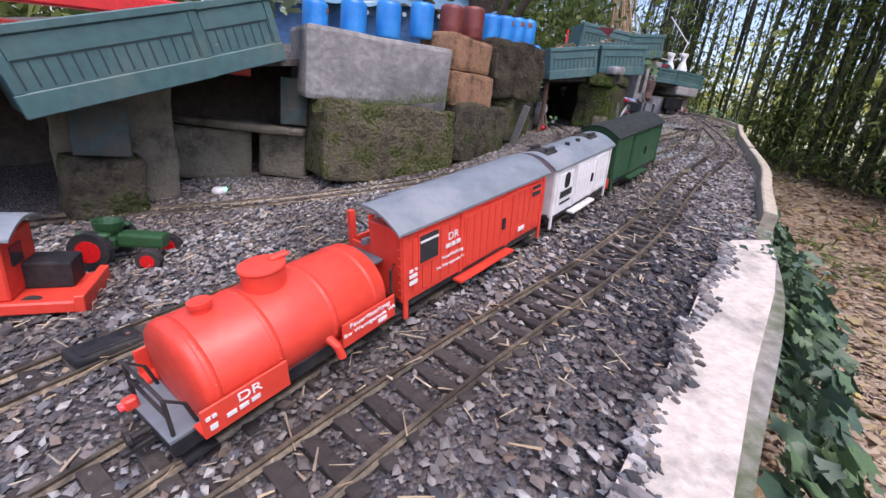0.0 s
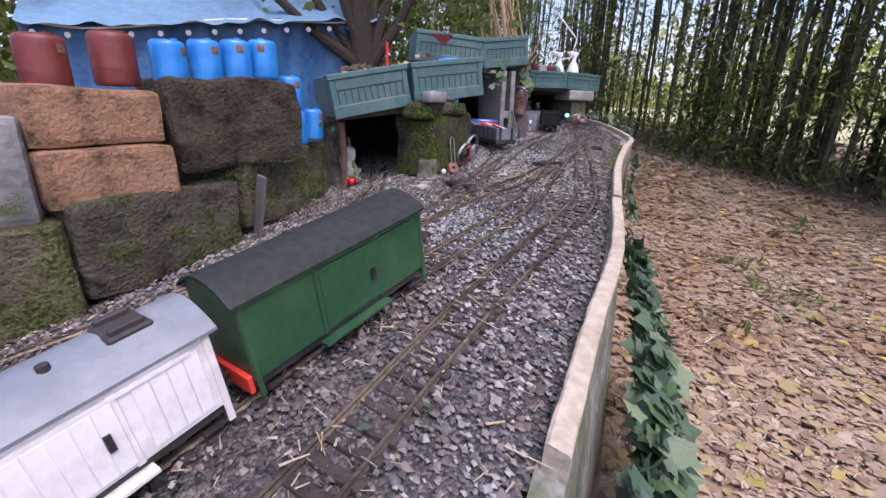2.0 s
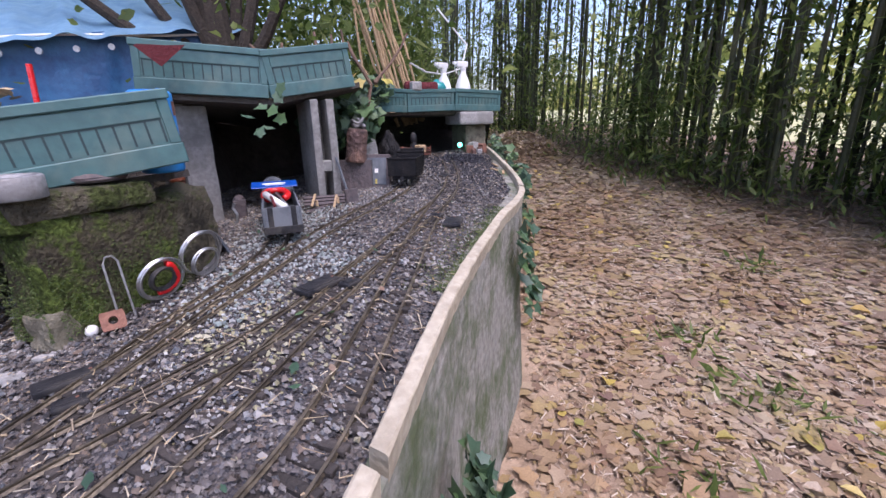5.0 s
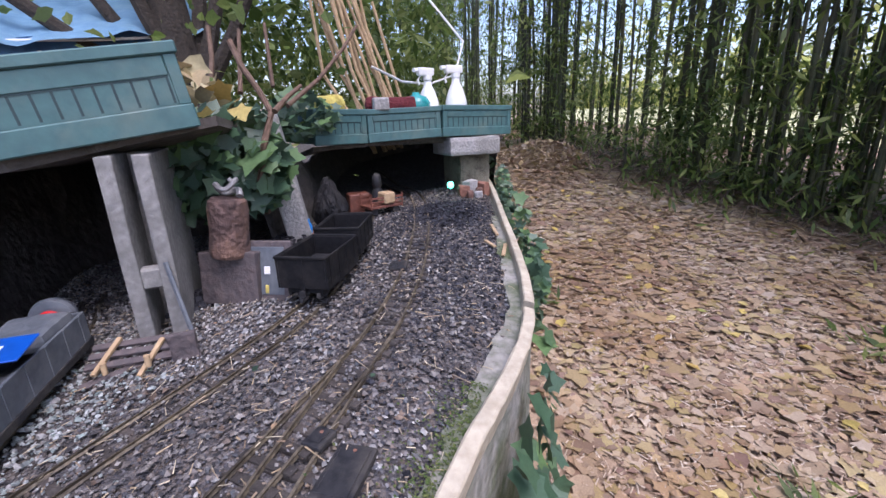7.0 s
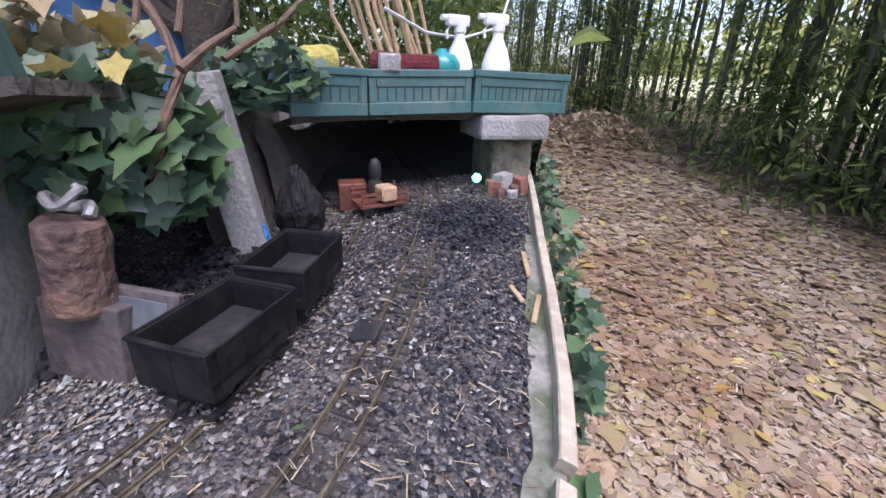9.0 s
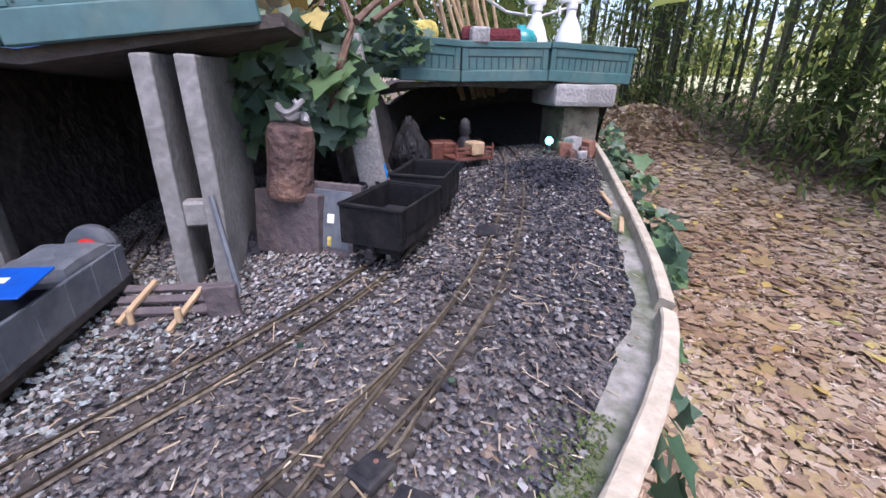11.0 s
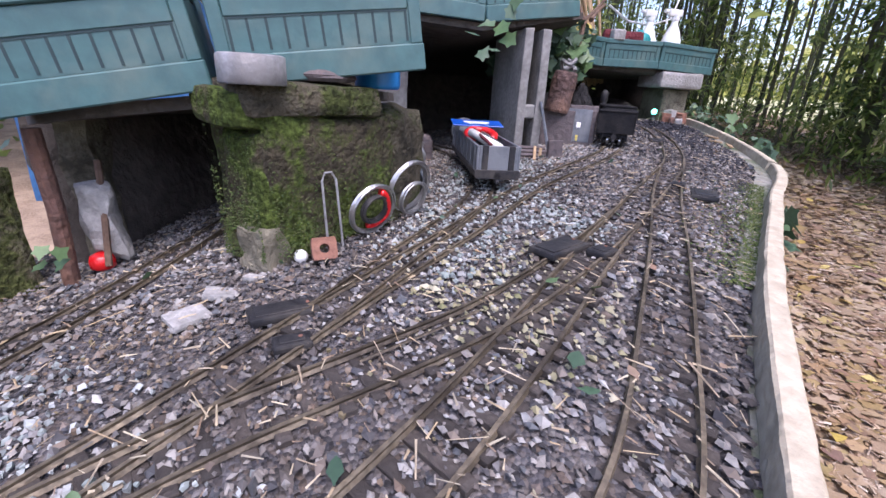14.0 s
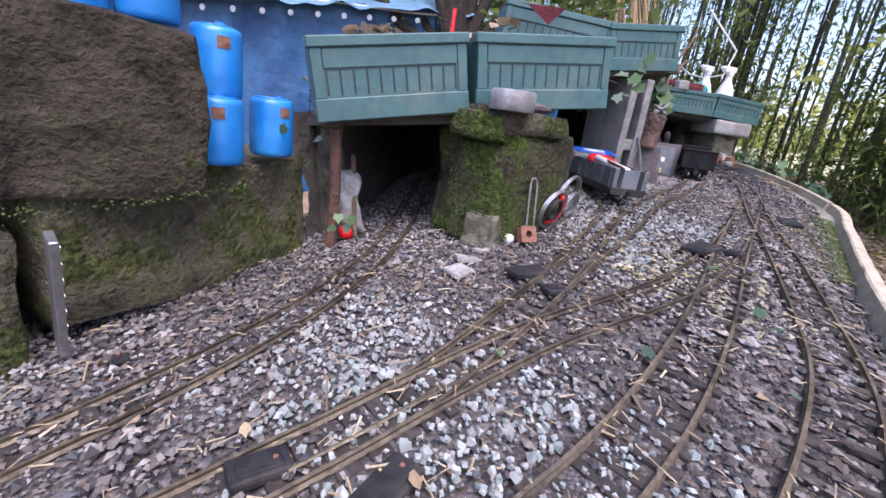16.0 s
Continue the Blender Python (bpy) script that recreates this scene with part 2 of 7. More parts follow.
PALE = pieces("pale_green_gravel", [(0.3, 0.325, 0.31), (0.19, 0.23, 0.215), (0.4, 0.42, 0.405), (0.14, 0.16, 0.155), (0.31, 0.3, 0.29)], 0.8)
CHIPS = pieces("straw_chips", [(0.38, 0.3, 0.18), (0.26, 0.19, 0.11), (0.46, 0.4, 0.28), (0.18, 0.12, 0.075), (0.3, 0.27, 0.2)], 0.8)
DRYLEAF = pieces("dry_leaves", [(0.28, 0.2, 0.12), (0.38, 0.3, 0.2), (0.46, 0.39, 0.3), (0.19, 0.13, 0.09), (0.4, 0.32, 0.22), (0.36, 0.29, 0.12), (0.22, 0.145, 0.115), (0.42, 0.31, 0.19), (0.3, 0.25, 0.11)], 0.75, coarse=(0.75, 0.66, 0.58), coarse_scale=1.0, translucent=0.15)
MULCH = pieces("pale_wood_chips", [(0.42, 0.335, 0.24), (0.31, 0.225, 0.155), (0.5, 0.43, 0.34), (0.23, 0.155, 0.105), (0.43, 0.33, 0.22)], 0.8)
SLABC = mat("cream_concrete", (0.54, 0.49, 0.42), (0.44, 0.39, 0.33), 0.9, 0, 60, 0.3, (0.2, 0.185, 0.16), 9, cut2=(0.5, 0.7))
JET = mat("jet_black_paint", (0.007, 0.007, 0.008), (0.012, 0.012, 0.013), 0.6, 0, 70, 0.1, (0.022, 0.02, 0.019), 14)
PALEIVY = pieces("pale_ivy_leaves", [(0.14, 0.19, 0.11), (0.22, 0.27, 0.17), (0.08, 0.14, 0.06), (0.3, 0.32, 0.22)], 0.5, translucent=0.2)
YELLEAF = pieces("yellow_leaves", [(0.46, 0.34, 0.07), (0.5, 0.41, 0.15), (0.4, 0.26, 0.07), (0.3, 0.32, 0.09)], 0.6, translucent=0.2)
IVY = pieces("ivy_leaves", [(0.028, 0.062, 0.034), (0.05, 0.1, 0.05), (0.042, 0.08, 0.054), (0.09, 0.16, 0.055), (0.07, 0.11, 0.075)], 0.5, translucent=0.12)
BAMLEAF = pieces("bamboo_foliage", [(0.04, 0.075, 0.016), (0.09, 0.14, 0.03), (0.14, 0.2, 0.05), (0.25, 0.3, 0.09), (0.065, 0.105, 0.026)], 0.5, translucent=0.6)
CULM = mat("bamboo_culm", (0.045, 0.055, 0.02), (0.028, 0.032, 0.016), 0.5, 0, 20, 0.1, (0.09, 0.085, 0.04), 2, per="object")
TWIGS = pieces("dead_twig_pieces", [(0.07, 0.05, 0.035), (0.12, 0.085, 0.055), (0.045, 0.034, 0.025), (0.17, 0.13, 0.08)], 0.9)
CULMS = pieces("far_bamboo_culms", [(0.025, 0.03, 0.014), (0.05, 0.06, 0.022), (0.035, 0.035, 0.02), (0.08, 0.08, 0.035)], 0.6)
BARK = mat("dark_bark", (0.03, 0.024, 0.018), (0.055, 0.043, 0.032), 0.95, 0, 40, 0.8)
TWIG = mat("brown_stem", (0.14, 0.085, 0.055), (0.09, 0.055, 0.036), 0.8, 0, 60, 0.3)
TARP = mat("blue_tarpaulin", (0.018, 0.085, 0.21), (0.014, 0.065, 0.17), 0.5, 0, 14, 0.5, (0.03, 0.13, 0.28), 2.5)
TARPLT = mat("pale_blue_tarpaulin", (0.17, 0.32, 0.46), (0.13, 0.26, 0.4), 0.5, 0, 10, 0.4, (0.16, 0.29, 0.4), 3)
WAGONGREY = mat("slate_grey_plastic", (0.085, 0.098, 0.112), (0.07, 0.08, 0.092), 0.55, 0, 50, 0.08, (0.13, 0.14, 0.15), 9)
SLATE = mat("dark_slate", (0.06, 0.05, 0.052), (0.095, 0.075, 0.072), 0.7, 0, 50, 0.3)
RUST = mat("rusty_wood", (0.11, 0.055, 0.04), (0.07, 0.04, 0.032), 0.85, 0, 45, 0.5, (0.16, 0.08, 0.05), 9)
STEEL = mat("galvanised_wire", (0.5, 0.5, 0.5), (0.38, 0.38, 0.38), 0.35, 0.85, 60, 0.05)
COPPER = mat("copper_can", (0.2, 0.06, 0.028), (0.13, 0.04, 0.02), 0.4, 0.5, 40, 0.1)
TERRA = mat("terracotta", (0.22, 0.1, 0.065), (0.16, 0.075, 0.05), 0.85, 0, 60, 0.3)
BRIGHTRED = mat("bright_red_plastic", (0.6, 0.015, 0.015), (0.5, 0.012, 0.012), 0.3, 0, 40, 0.03)
CREAM = mat("off_white_plastic", (0.72, 0.72, 0.69), (0.62, 0.62, 0.6), 0.35, 0, 30, 0.03)
TEALPOT = mat("teal_glaze", (0.03, 0.28, 0.27), (0.02, 0.2, 0.2), 0.25, 0, 20, 0.05)
REDCLOTH = mat("dark_red_cloth", (0.12, 0.012, 0.016), (0.09, 0.01, 0.014), 0.85, 0, 80, 0.4)
LIMEYEL = mat("yellow_sponge", (0.5, 0.42, 0.1), (0.4, 0.32, 0.08), 0.9, 0, 60, 0.4)
WOOD = mat("pale_wood", (0.42, 0.3, 0.17), (0.32, 0.22, 0.12), 0.8, 0, 40, 0.3)
BROWNWOOD = mat("red_brown_wood", (0.15, 0.05, 0.03), (0.1, 0.036, 0.022), 0.6, 0, 50, 0.2)
TRACTORG = mat("tractor_green", (0.025, 0.085, 0.03), (0.02, 0.065, 0.024), 0.4, 0, 40, 0.05)
TINTGLASS = mat("dark_window", (0.03, 0.03, 0.032), (0.045, 0.045, 0.05), 0.15, 0, 20, 0.0)
for m_ in (BLACK, JET, COAL, CLOTHDK):
    m_.node_tree.nodes["Principled BSDF"].inputs["Specular IOR Level"].default_value = 0.15
ZINC = mat("dull_zinc", (0.3, 0.3, 0.3), (0.22, 0.22, 0.22), 0.6, 0.35, 60, 0.15, (0.16, 0.155, 0.15), 12)
WITHER = pieces("withered_leaves", [(0.34, 0.28, 0.14), (0.42, 0.37, 0.22), (0.28, 0.2, 0.1), (0.36, 0.33, 0.2), (0.2, 0.24, 0.12)], 0.7, translucent=0.2)
SHEDGREY = mat("smooth_grey_concrete", (0.24, 0.235, 0.22), (0.175, 0.17, 0.158), 0.88, 0, 70, 0.2, (0.13, 0.126, 0.115), 6)
# dark tone that stands for the unlit depth of tunnels and shed
DARKWALL = mat("tunnel_shade_tone", (0.055, 0.047, 0.04), (0.09, 0.078, 0.066), 0.97, 0, 30, 0.6)


def glow(name, colour, strength):
    m = bpy.data.materials.new(name)
    m.use_nodes = True
    b = m.node_tree.nodes["Principled BSDF"]
    b.inputs["Base Color"].default_value = (*colour, 1)
    b.inputs["Emission Color"].default_value, b.inputs["Emission Strength"].default_value = (*colour, 1), strength
    return m


REDLED, GREENLED = glow("red_light", (1.0, 0.05, 0.05), 0.5), glow("green_light", (0.1, 1.0, 0.6), 3.0)


# ---- the plan and its place on the slope ----
GC = (-0.0101, 0.011, 0.0218, -0.0097, -0.0004, 0.044)


def gz(x, y):
    """Height of the ballast bed on the plan."""
    x, y = np.clip(np.asarray(x, float), -0.6, 1.7) - 0.8, np.clip(np.asarray(y, float), 0.3, 3.4) - 1.6
    bump = 0.062 * np.exp(-((x - 0.06) / 0.2) ** 2 - ((y - 0.7) / 0.3) ** 2)
    return bump + GC[0] + GC[1] * x + GC[2] * y + GC[3] * x * x + GC[4] * x * y + GC[5] * y * y


# terms of a cubic in the plan's x and y, then height, height * x and height * y
SLOPE = np.array([
    (0.7231, 1.5680, 0.0025),
    (0.0425, 1.0297, 0.1164),
    (0.1011, -0.1672, -0.0705),
    (-0.0494, 0.0594, 0.0130),
    (1.0170, -0.1775, 0.0725),
    (-0.3463, 0.2967, 0.1593),
    (0.1393, -0.0989, -0.1027),
    (0.1276, -0.1746, -0.1762),
    (-0.0687, 0.1807, 0.1943),
    (0.0121, -0.0206, -0.1246),
    (-0.0445, -0.0330, 1.0121),
    (0.2036, -0.3950, 0.0345),
    (-0.0894, 0.1046, -0.1349),
])


def site(p):
    """Lays plan points (n, 3) onto the sloping yard; beyond the yard the slope runs on straight."""
    p = np.atleast_2d(np.asarray(p, float))
    h = p[:, 2] - gz(p[:, 0], p[:, 1])
    cx, cy = np.clip(p[:, 0], -0.9, 1.9), np.clip(p[:, 1], -0.3, 3.6)
    x, y = cx - 0.7, cy - 1.6
    hc = np.clip(h, -0.15, 0.6)
    terms = [x ** i * y ** j for i in range(4) for j in range(4 - i)] + [h, hc * x, hc * y]
    q = np.stack(terms, 1) @ SLOPE
    dx, dy = p[:, 0] - cx, p[:, 1] - cy
    return q + np.stack([dx, dy, 0.13 * dy + 0.05 * dx], 1)


def turn_and_size(x, y):
    """How far the slope turns (degrees) and stretches the plan round a point."""
    e = 0.01
    a = site([(x - e, y, gz(x - e, y)), (x + e, y, gz(x + e, y)), (x, y - e, gz(x, y - e)), (x, y + e, gz(x, y + e))])
    u, v = (a[1] - a[0]) / (2 * e), (a[3] - a[2]) / (2 * e)
    return math.degrees(math.atan2(u[1] - v[0], u[0] + v[1])), math.sqrt(max(0.3, u[0] * v[1] - u[1] * v[0]))


def laid(x, y, z=0.0, rx=0.0, ry=0.0, rz=0.0):
    """The pose of a thing that stands at a plan point."""
    a, k = turn_and_size(x, y)
    return pose(*(K * site([(x, y, z)])[0]), rx, ry, rz + a) @ Matrix.Diagonal((k, k, k, 1))


def on_plan(x, y):
    return float(gz(x, y))


# ---- building helpers ----
def thing(name, x, y, z=0.0, rz=0.0, label="", category="", group="", kind="", rx=0.0, ry=0.0, plan=True):
    ob = new(name)
    if plan and (x or y or z):
        ob.matrix_world = laid(x, y, z, rx, ry, rz)
    else:
        ob.matrix_world = pose(K * x, K * y, K * z, rx, ry, rz)
    return tagged(ob, label, category, group, kind)


def mesh_of(name, bm, material, smooth=False, plan=False):
    me = bpy.data.meshes.new(name)
    if plan:
        for v, q in zip(bm.verts, site([v.co[:] for v in bm.verts])):
            v.co = q
    for v in bm.verts:
        v.co *= K
    bmesh.ops.recalc_face_normals(bm, faces=bm.faces)
    bm.to_mesh(me)
    bm.free()
    me.materials.append(material)
    if smooth:
        for p in me.polygons:
            p.use_smooth = True
    return me


def part(name, bm, material, parent, label="", smooth=False, plan=False):
    ob = new(name, mesh_of(name, bm, material, smooth, plan))
    ob.parent = parent
    return tagged(ob, label)


def solo(name, bm, material, x, y, z=0.0, rz=0.0, label="", category="", group="", kind="", smooth=False, rx=0.0, ry=0.0):
    """A thing of one mesh; at the origin its points are plan points themselves."""
    at_origin = not (x or y or z)
    ob = new(name, mesh_of(name, bm, material, smooth, at_origin))
    if not at_origin:
        ob.matrix_world = laid(x, y, z, rx, ry, rz)
    return tagged(ob, label, category, group, kind)


def raw(name, verts, faces, material, label="", category="", kind="stuff", parent=None, plan=True):
    me = bpy.data.meshes.new(name)
    verts = site(verts) if plan else np.asarray(verts)
    me.from_pydata((verts * K).tolist(), [], faces if isinstance(faces, list) else faces.tolist())
    me.materials.append(material)
    if material in (IVY, PALEIVY, WITHER, YELLEAF, DRYLEAF):
        me.polygons.foreach_set("use_smooth", np.ones(len(me.polygons), bool))
    ob = new(name, me)
    if parent:
        ob.parent = parent
    return tagged(ob, label, category, "", kind)


def box(x0, x1, y0, y1, z0, z1, bevel=0.0, bm=None, seg=1):
    bm = bm or bmesh.new()
    made = bmesh.ops.create_cube(bm, size=1.0, matrix=Matrix.Translation(((x0 + x1) / 2, (y0 + y1) / 2, (z0 + z1) / 2)) @ Matrix.Diagonal((x1 - x0, y1 - y0, z1 - z0, 1)))
    if bevel:
        edges = {e for v in made["verts"] for e in v.link_edges}
        bmesh.ops.bevel(bm, geom=list(edges), offset=bevel, segments=seg, affect="EDGES", profile=0.6)
    return bm


def cyl(r, z0, z1, seg=20, r2=None, axis="Z", at=(0, 0, 0), bm=None, cap=True):
    bm = bm or bmesh.new()
    turn = {"Z": Matrix.Identity(4), "X": Matrix.Rotation(math.pi / 2, 4, "Y"), "Y": Matrix.Rotation(-math.pi / 2, 4, "X")}[axis]
    m = Matrix.Translation(at) @ turn @ Matrix.Translation((0, 0, (z0 + z1) / 2))
    bmesh.ops.create_cone(bm, cap_ends=cap, segments=seg, radius1=r, radius2=r if r2 is None else r2, depth=z1 - z0, matrix=m)
    return bm


def lathe(profile, seg=24, bm=None, at=(0, 0, 0)):
    """Turns (radius, height) pairs round z."""
    bm = bm or bmesh.new()
    rings = []
    for r, z in profile:
        rings.append([bm.verts.new((at[0] + r * math.cos(2 * math.pi * i / seg), at[1] + r * math.sin(2 * math.pi * i / seg), at[2] + z)) for i in range(seg)])
    for a, b in zip(rings, rings[1:]):
        for i in range(seg):
            bm.faces.new((a[i], a[(i + 1) % seg], b[(i + 1) % seg], b[i]))
    bm.faces.new(rings[0][::-1])
    bm.faces.new(rings[-1])
    return bm


def tube(points, r, seg=6, bm=None, r2=None):
    bm = bm or bmesh.new()
    pts = [Vector(p) for p in points]
    rings = []
    for i, p in enumerate(pts):
        d = (pts[min(i + 1, len(pts) - 1)] - pts[max(i - 1, 0)]).normalized()
        u = d.orthogonal().normalized() if abs(d.z) > 0.9 else d.cross(Vector((0, 0, 1))).normalized()
        v = d.cross(u)
        rad = r if r2 is None else r + (r2 - r) * i / (len(pts) - 1)
        rings.append([bm.verts.new(p + rad * (math.cos(2 * math.pi * k / seg) * u + math.sin(2 * math.pi * k / seg) * v)) for k in range(seg)])
    for a, b in zip(rings, rings[1:]):
        for k in range(seg):
            bm.faces.new((a[k], a[(k + 1) % seg], b[(k + 1) % seg], b[k]))
    bm.faces.new(rings[0][::-1])
    bm.faces.new(rings[-1])
    return bm


def rough_block(lx, ly, lz, amount=0.008, cuts=5, seed=0, bevel=0.012):
    """A worn stone block standing on z = 0, centred on x and y."""
    bm = box(-lx / 2, lx / 2, -ly / 2, ly / 2, 0, lz, bevel, seg=2)
    bmesh.ops.subdivide_edges(bm, edges=list(bm.edges), cuts=cuts, use_grid_fill=True)
    off = Vector((seed * 3.1, seed * 1.7, seed * 0.9))
    for v in bm.verts:
        p = v.co * 9 + off
        q = v.co * 34 + off
        v.co += Vector((noise.noise(p), noise.noise(p + Vector((5, 0, 0))), noise.noise(p + Vector((0, 7, 0))))) * amount * 1.4
        v.co += Vector((noise.noise(q), noise.noise(q + Vector((5, 0, 0))), noise.noise(q + Vector((0, 7, 0))))) * amount * 0.6
    return bm


def smooth_line(pts, step=0.02):
    """Catmull-Rom through the plan points at even steps."""
    p = np.array([pts[0], *pts, pts[-1]], float)
    out = []
    for i in range(1, len(p) - 2):
        for u in np.linspace(0, 1, 12, endpoint=False):
            a, b, c, d = p[i - 1:i + 3]
            out.append(0.5 * (2 * b + (c - a) * u + (2 * a - 5 * b + 4 * c - d) * u * u + (3 * b - a - 3 * c + d) * u ** 3))
    out.append(p[-2])
    out = np.array(out)
    s = np.r_[0, np.cumsum(np.linalg.norm(np.diff(out, axis=0), axis=1))]
    t = np.arange(0, s[-1], step)
    return np.stack([np.interp(t, s, out[:, 0]), np.interp(t, s, out[:, 1])], 1)


KERB_LINE = [(0.575, 0.755), (0.7, 0.955), (0.838, 1.17), (0.98, 1.44), (1.152, 1.76), (1.34, 2.06), (1.538, 2.367), (1.66, 2.85), (1.76, 3.3)]
EDGE = np.array([(-0.4, -0.9), (-0.07, -0.2), (0.07, 0.03), (0.192, 0.206), (0.412, 0.49), *KERB_LINE, (1.82, 3.9), (1.87, 5.2)])


def edge_x(y):
    return np.interp(y, EDGE[:, 1], EDGE[:, 0])


RIM = site(np.column_stack([EDGE, gz(EDGE[:, 0], EDGE[:, 1])]))


def rim_x(y):
    """The bed's edge in the yard itself, seen from the path."""
    return np.interp(y, RIM[:, 1], RIM[:, 0])


def lz(x, y):
    """Height of the leaf-covered path below the kerb."""
    x, y = np.asarray(x, float), np.asarray(y, float)
    return -0.62 + 0.13 * (np.minimum(y, 6) - 2) + 0.03 * np.maximum(0, y - 6) - 0.02 * (x - 2)

# ---- ground ----
rng = np.random.default_rng(3)


def sheet(name, xs, ys, height, material, label, category, keep=None, plan=False):
    gx, gy = np.meshgrid(xs, ys)
    v = np.stack([gx.ravel(), gy.ravel(), height(gx, gy).ravel()], 1)
    w = len(xs)
    f = [(j * w + i, j * w + i + 1, (j + 1) * w + i + 1, (j + 1) * w + i) for j in range(len(ys) - 1) for i in range(w - 1)]
    if keep is not None:
        f = [q for q in f if keep(v[list(q)].mean(0))]
    return raw(name, v, f, material, label, category, "structure", None, plan)


sheet("ground", np.concatenate([np.linspace(-60, -2.2, 12), np.linspace(-2, 8, 100), np.linspace(9, 60, 14)]),
      np.concatenate([np.linspace(-40, -2, 10), np.linspace(-1.9, 9, 100), np.linspace(10, 90, 20)]),
      lambda x, y: np.where(x > rim_x(y) - 0.05, lz(x, y) - 0.004 + 0.004 * np.sin(3.1 * x) * np.sin(2.3 * y), lz(rim_x(y), y) - 0.25), SOIL, "brown leaf-litter earth path beside the raised bed", "ground")


def bed_left(y):
    """Where the bed ends behind the walls and under the decks."""
    return np.interp(y, (0.2, 1.05, 1.3, 1.6, 2.4, 3.0, 3.4), (-1.7, -1.4, -0.15, 0.0, 0.12, 0.35, 0.75))


bx = np.linspace(-1.8, 1.95, 300)
sheet("ballast_bed", bx, np.linspace(-0.9, 4.6, 340), lambda x, y: gz(x, y) - 0.004 + 0.003 * np.sin(41 * x) * np.sin(37 * y), EARTH,
      "raised bed of dark trodden ballast under the tracks", "track bed", keep=lambda p: bed_left(p[1]) < p[0] < edge_x(p[1]) - 0.01, plan=True)

# retaining edge: rendered wall with a pale timber kerb on top
kerb = smooth_line(KERB_LINE, 0.02)
wall = thing("kerb_wall", 0, 0, 0, label="low weathered rendered wall holding the raised track bed", category="wall", kind="structure")
full = np.concatenate([smooth_line([tuple(p) for p in EDGE[:6]], 0.05), kerb, smooth_line([(1.765, 3.32), (1.82, 3.9), (1.87, 5.2)], 0.1)])
bm = bmesh.new()
prev = None
for i, p in enumerate(full):
    d = full[min(i + 1, len(full) - 1)] - full[max(i - 1, 0)]
    d /= np.linalg.norm(d)
    nrm = np.array([d[1], -d[0]])
    a, b = p - 0.012 * nrm, p + (0.0085 if p[1] > 0.72 else 0.004) * nrm
    top = float(gz(*p)) - 0.004
    wob = 0.008 * noise.noise(Vector((p[0] * 9, p[1] * 9, 0)))
    ring = [bm.verts.new((a[0], a[1], top - 0.06)), bm.verts.new((a[0], a[1], top)), bm.verts.new((b[0], b[1], top)), bm.verts.new((b[0] + 0.02 * nrm[0] + wob, b[1] + 0.02 * nrm[1], top - 0.3)), bm.verts.new((b[0] + 0.03 * nrm[0], b[1] + 0.03 * nrm[1], -0.75))]
    if prev:
        for q in range(4):
            bm.faces.new((prev[q], ring[q], ring[q + 1], prev[q + 1]))
    prev = ring
part("wall_face", bm, KERBWALL, wall, plan=True)


def plank(i0, i1):
    bm = bmesh.new()
    prev = None
    for i in range(i0, i1):
        p = kerb[i]
        d = kerb[min(i + 1, i1 - 1)] - kerb[max(i - 1, i0)]
        d /= np.linalg.norm(d)
        nrm = np.array([d[1], -d[0]])
        z = float(gz(*p))
        w = 0.0015 * noise.noise(Vector((p[0] * 40, p[1] * 40, 2)))
        ring = [bm.verts.new((*(p + o * nrm), z + h)) for o, h in ((-0.008 + w, -0.02), (-0.008 + w, 0.026), (-0.006, 0.0285), (0.007, 0.0285), (0.009 + w, 0.026), (0.009, -0.03))]
        if prev:
            for q in range(5):
                bm.faces.new((prev[q], ring[q], ring[q + 1], prev[q + 1]))
        else:
            bm.faces.new(ring)
        prev = ring
    bm.faces.new(prev[::-1])
    return bm


cutsat = [0] + [int(np.argmin(np.linalg.norm(kerb - np.array(q), axis=1))) for q in ((0.98, 1.44), (1.538, 2.367))] + [len(kerb)]
for a, b in zip(cutsat, cutsat[1:]):
    part("kerb_plank", plank(a, b), KERB, wall, "pale weathered timber plank", plan=True)

bm = bmesh.new()
slab_pts = [(-0.14, -0.2), (0.112, 0.185), (0.205, 0.31), (0.3, 0.44), (0.396, 0.567), (0.43, 0.612), (0.447, 0.63), (0.515, 0.662), (0.47, 0.585), (0.4, 0.487), (0.274, 0.326), (0.183, 0.206), (0.06, 0.03), (-0.08, -0.2)]
lo = [bm.verts.new((x, y, float(gz(x, y)) - 0.03)) for x, y in slab_pts]
hi = [bm.verts.new((x + 0.003 * noise.noise(Vector((x * 30, y * 30, 0))), y, float(gz(x, y)) + 0.012)) for x, y in slab_pts]
bm.faces.new(hi)
for i in range(len(lo)):
    bm.faces.new((lo[i], lo[(i + 1) % len(lo)], hi[(i + 1) % len(lo)], hi[i]))
solo("concrete_slab", bm, SLABC, 0, 0, 0, label="cream concrete edging slab lying along the track bed", category="slab")

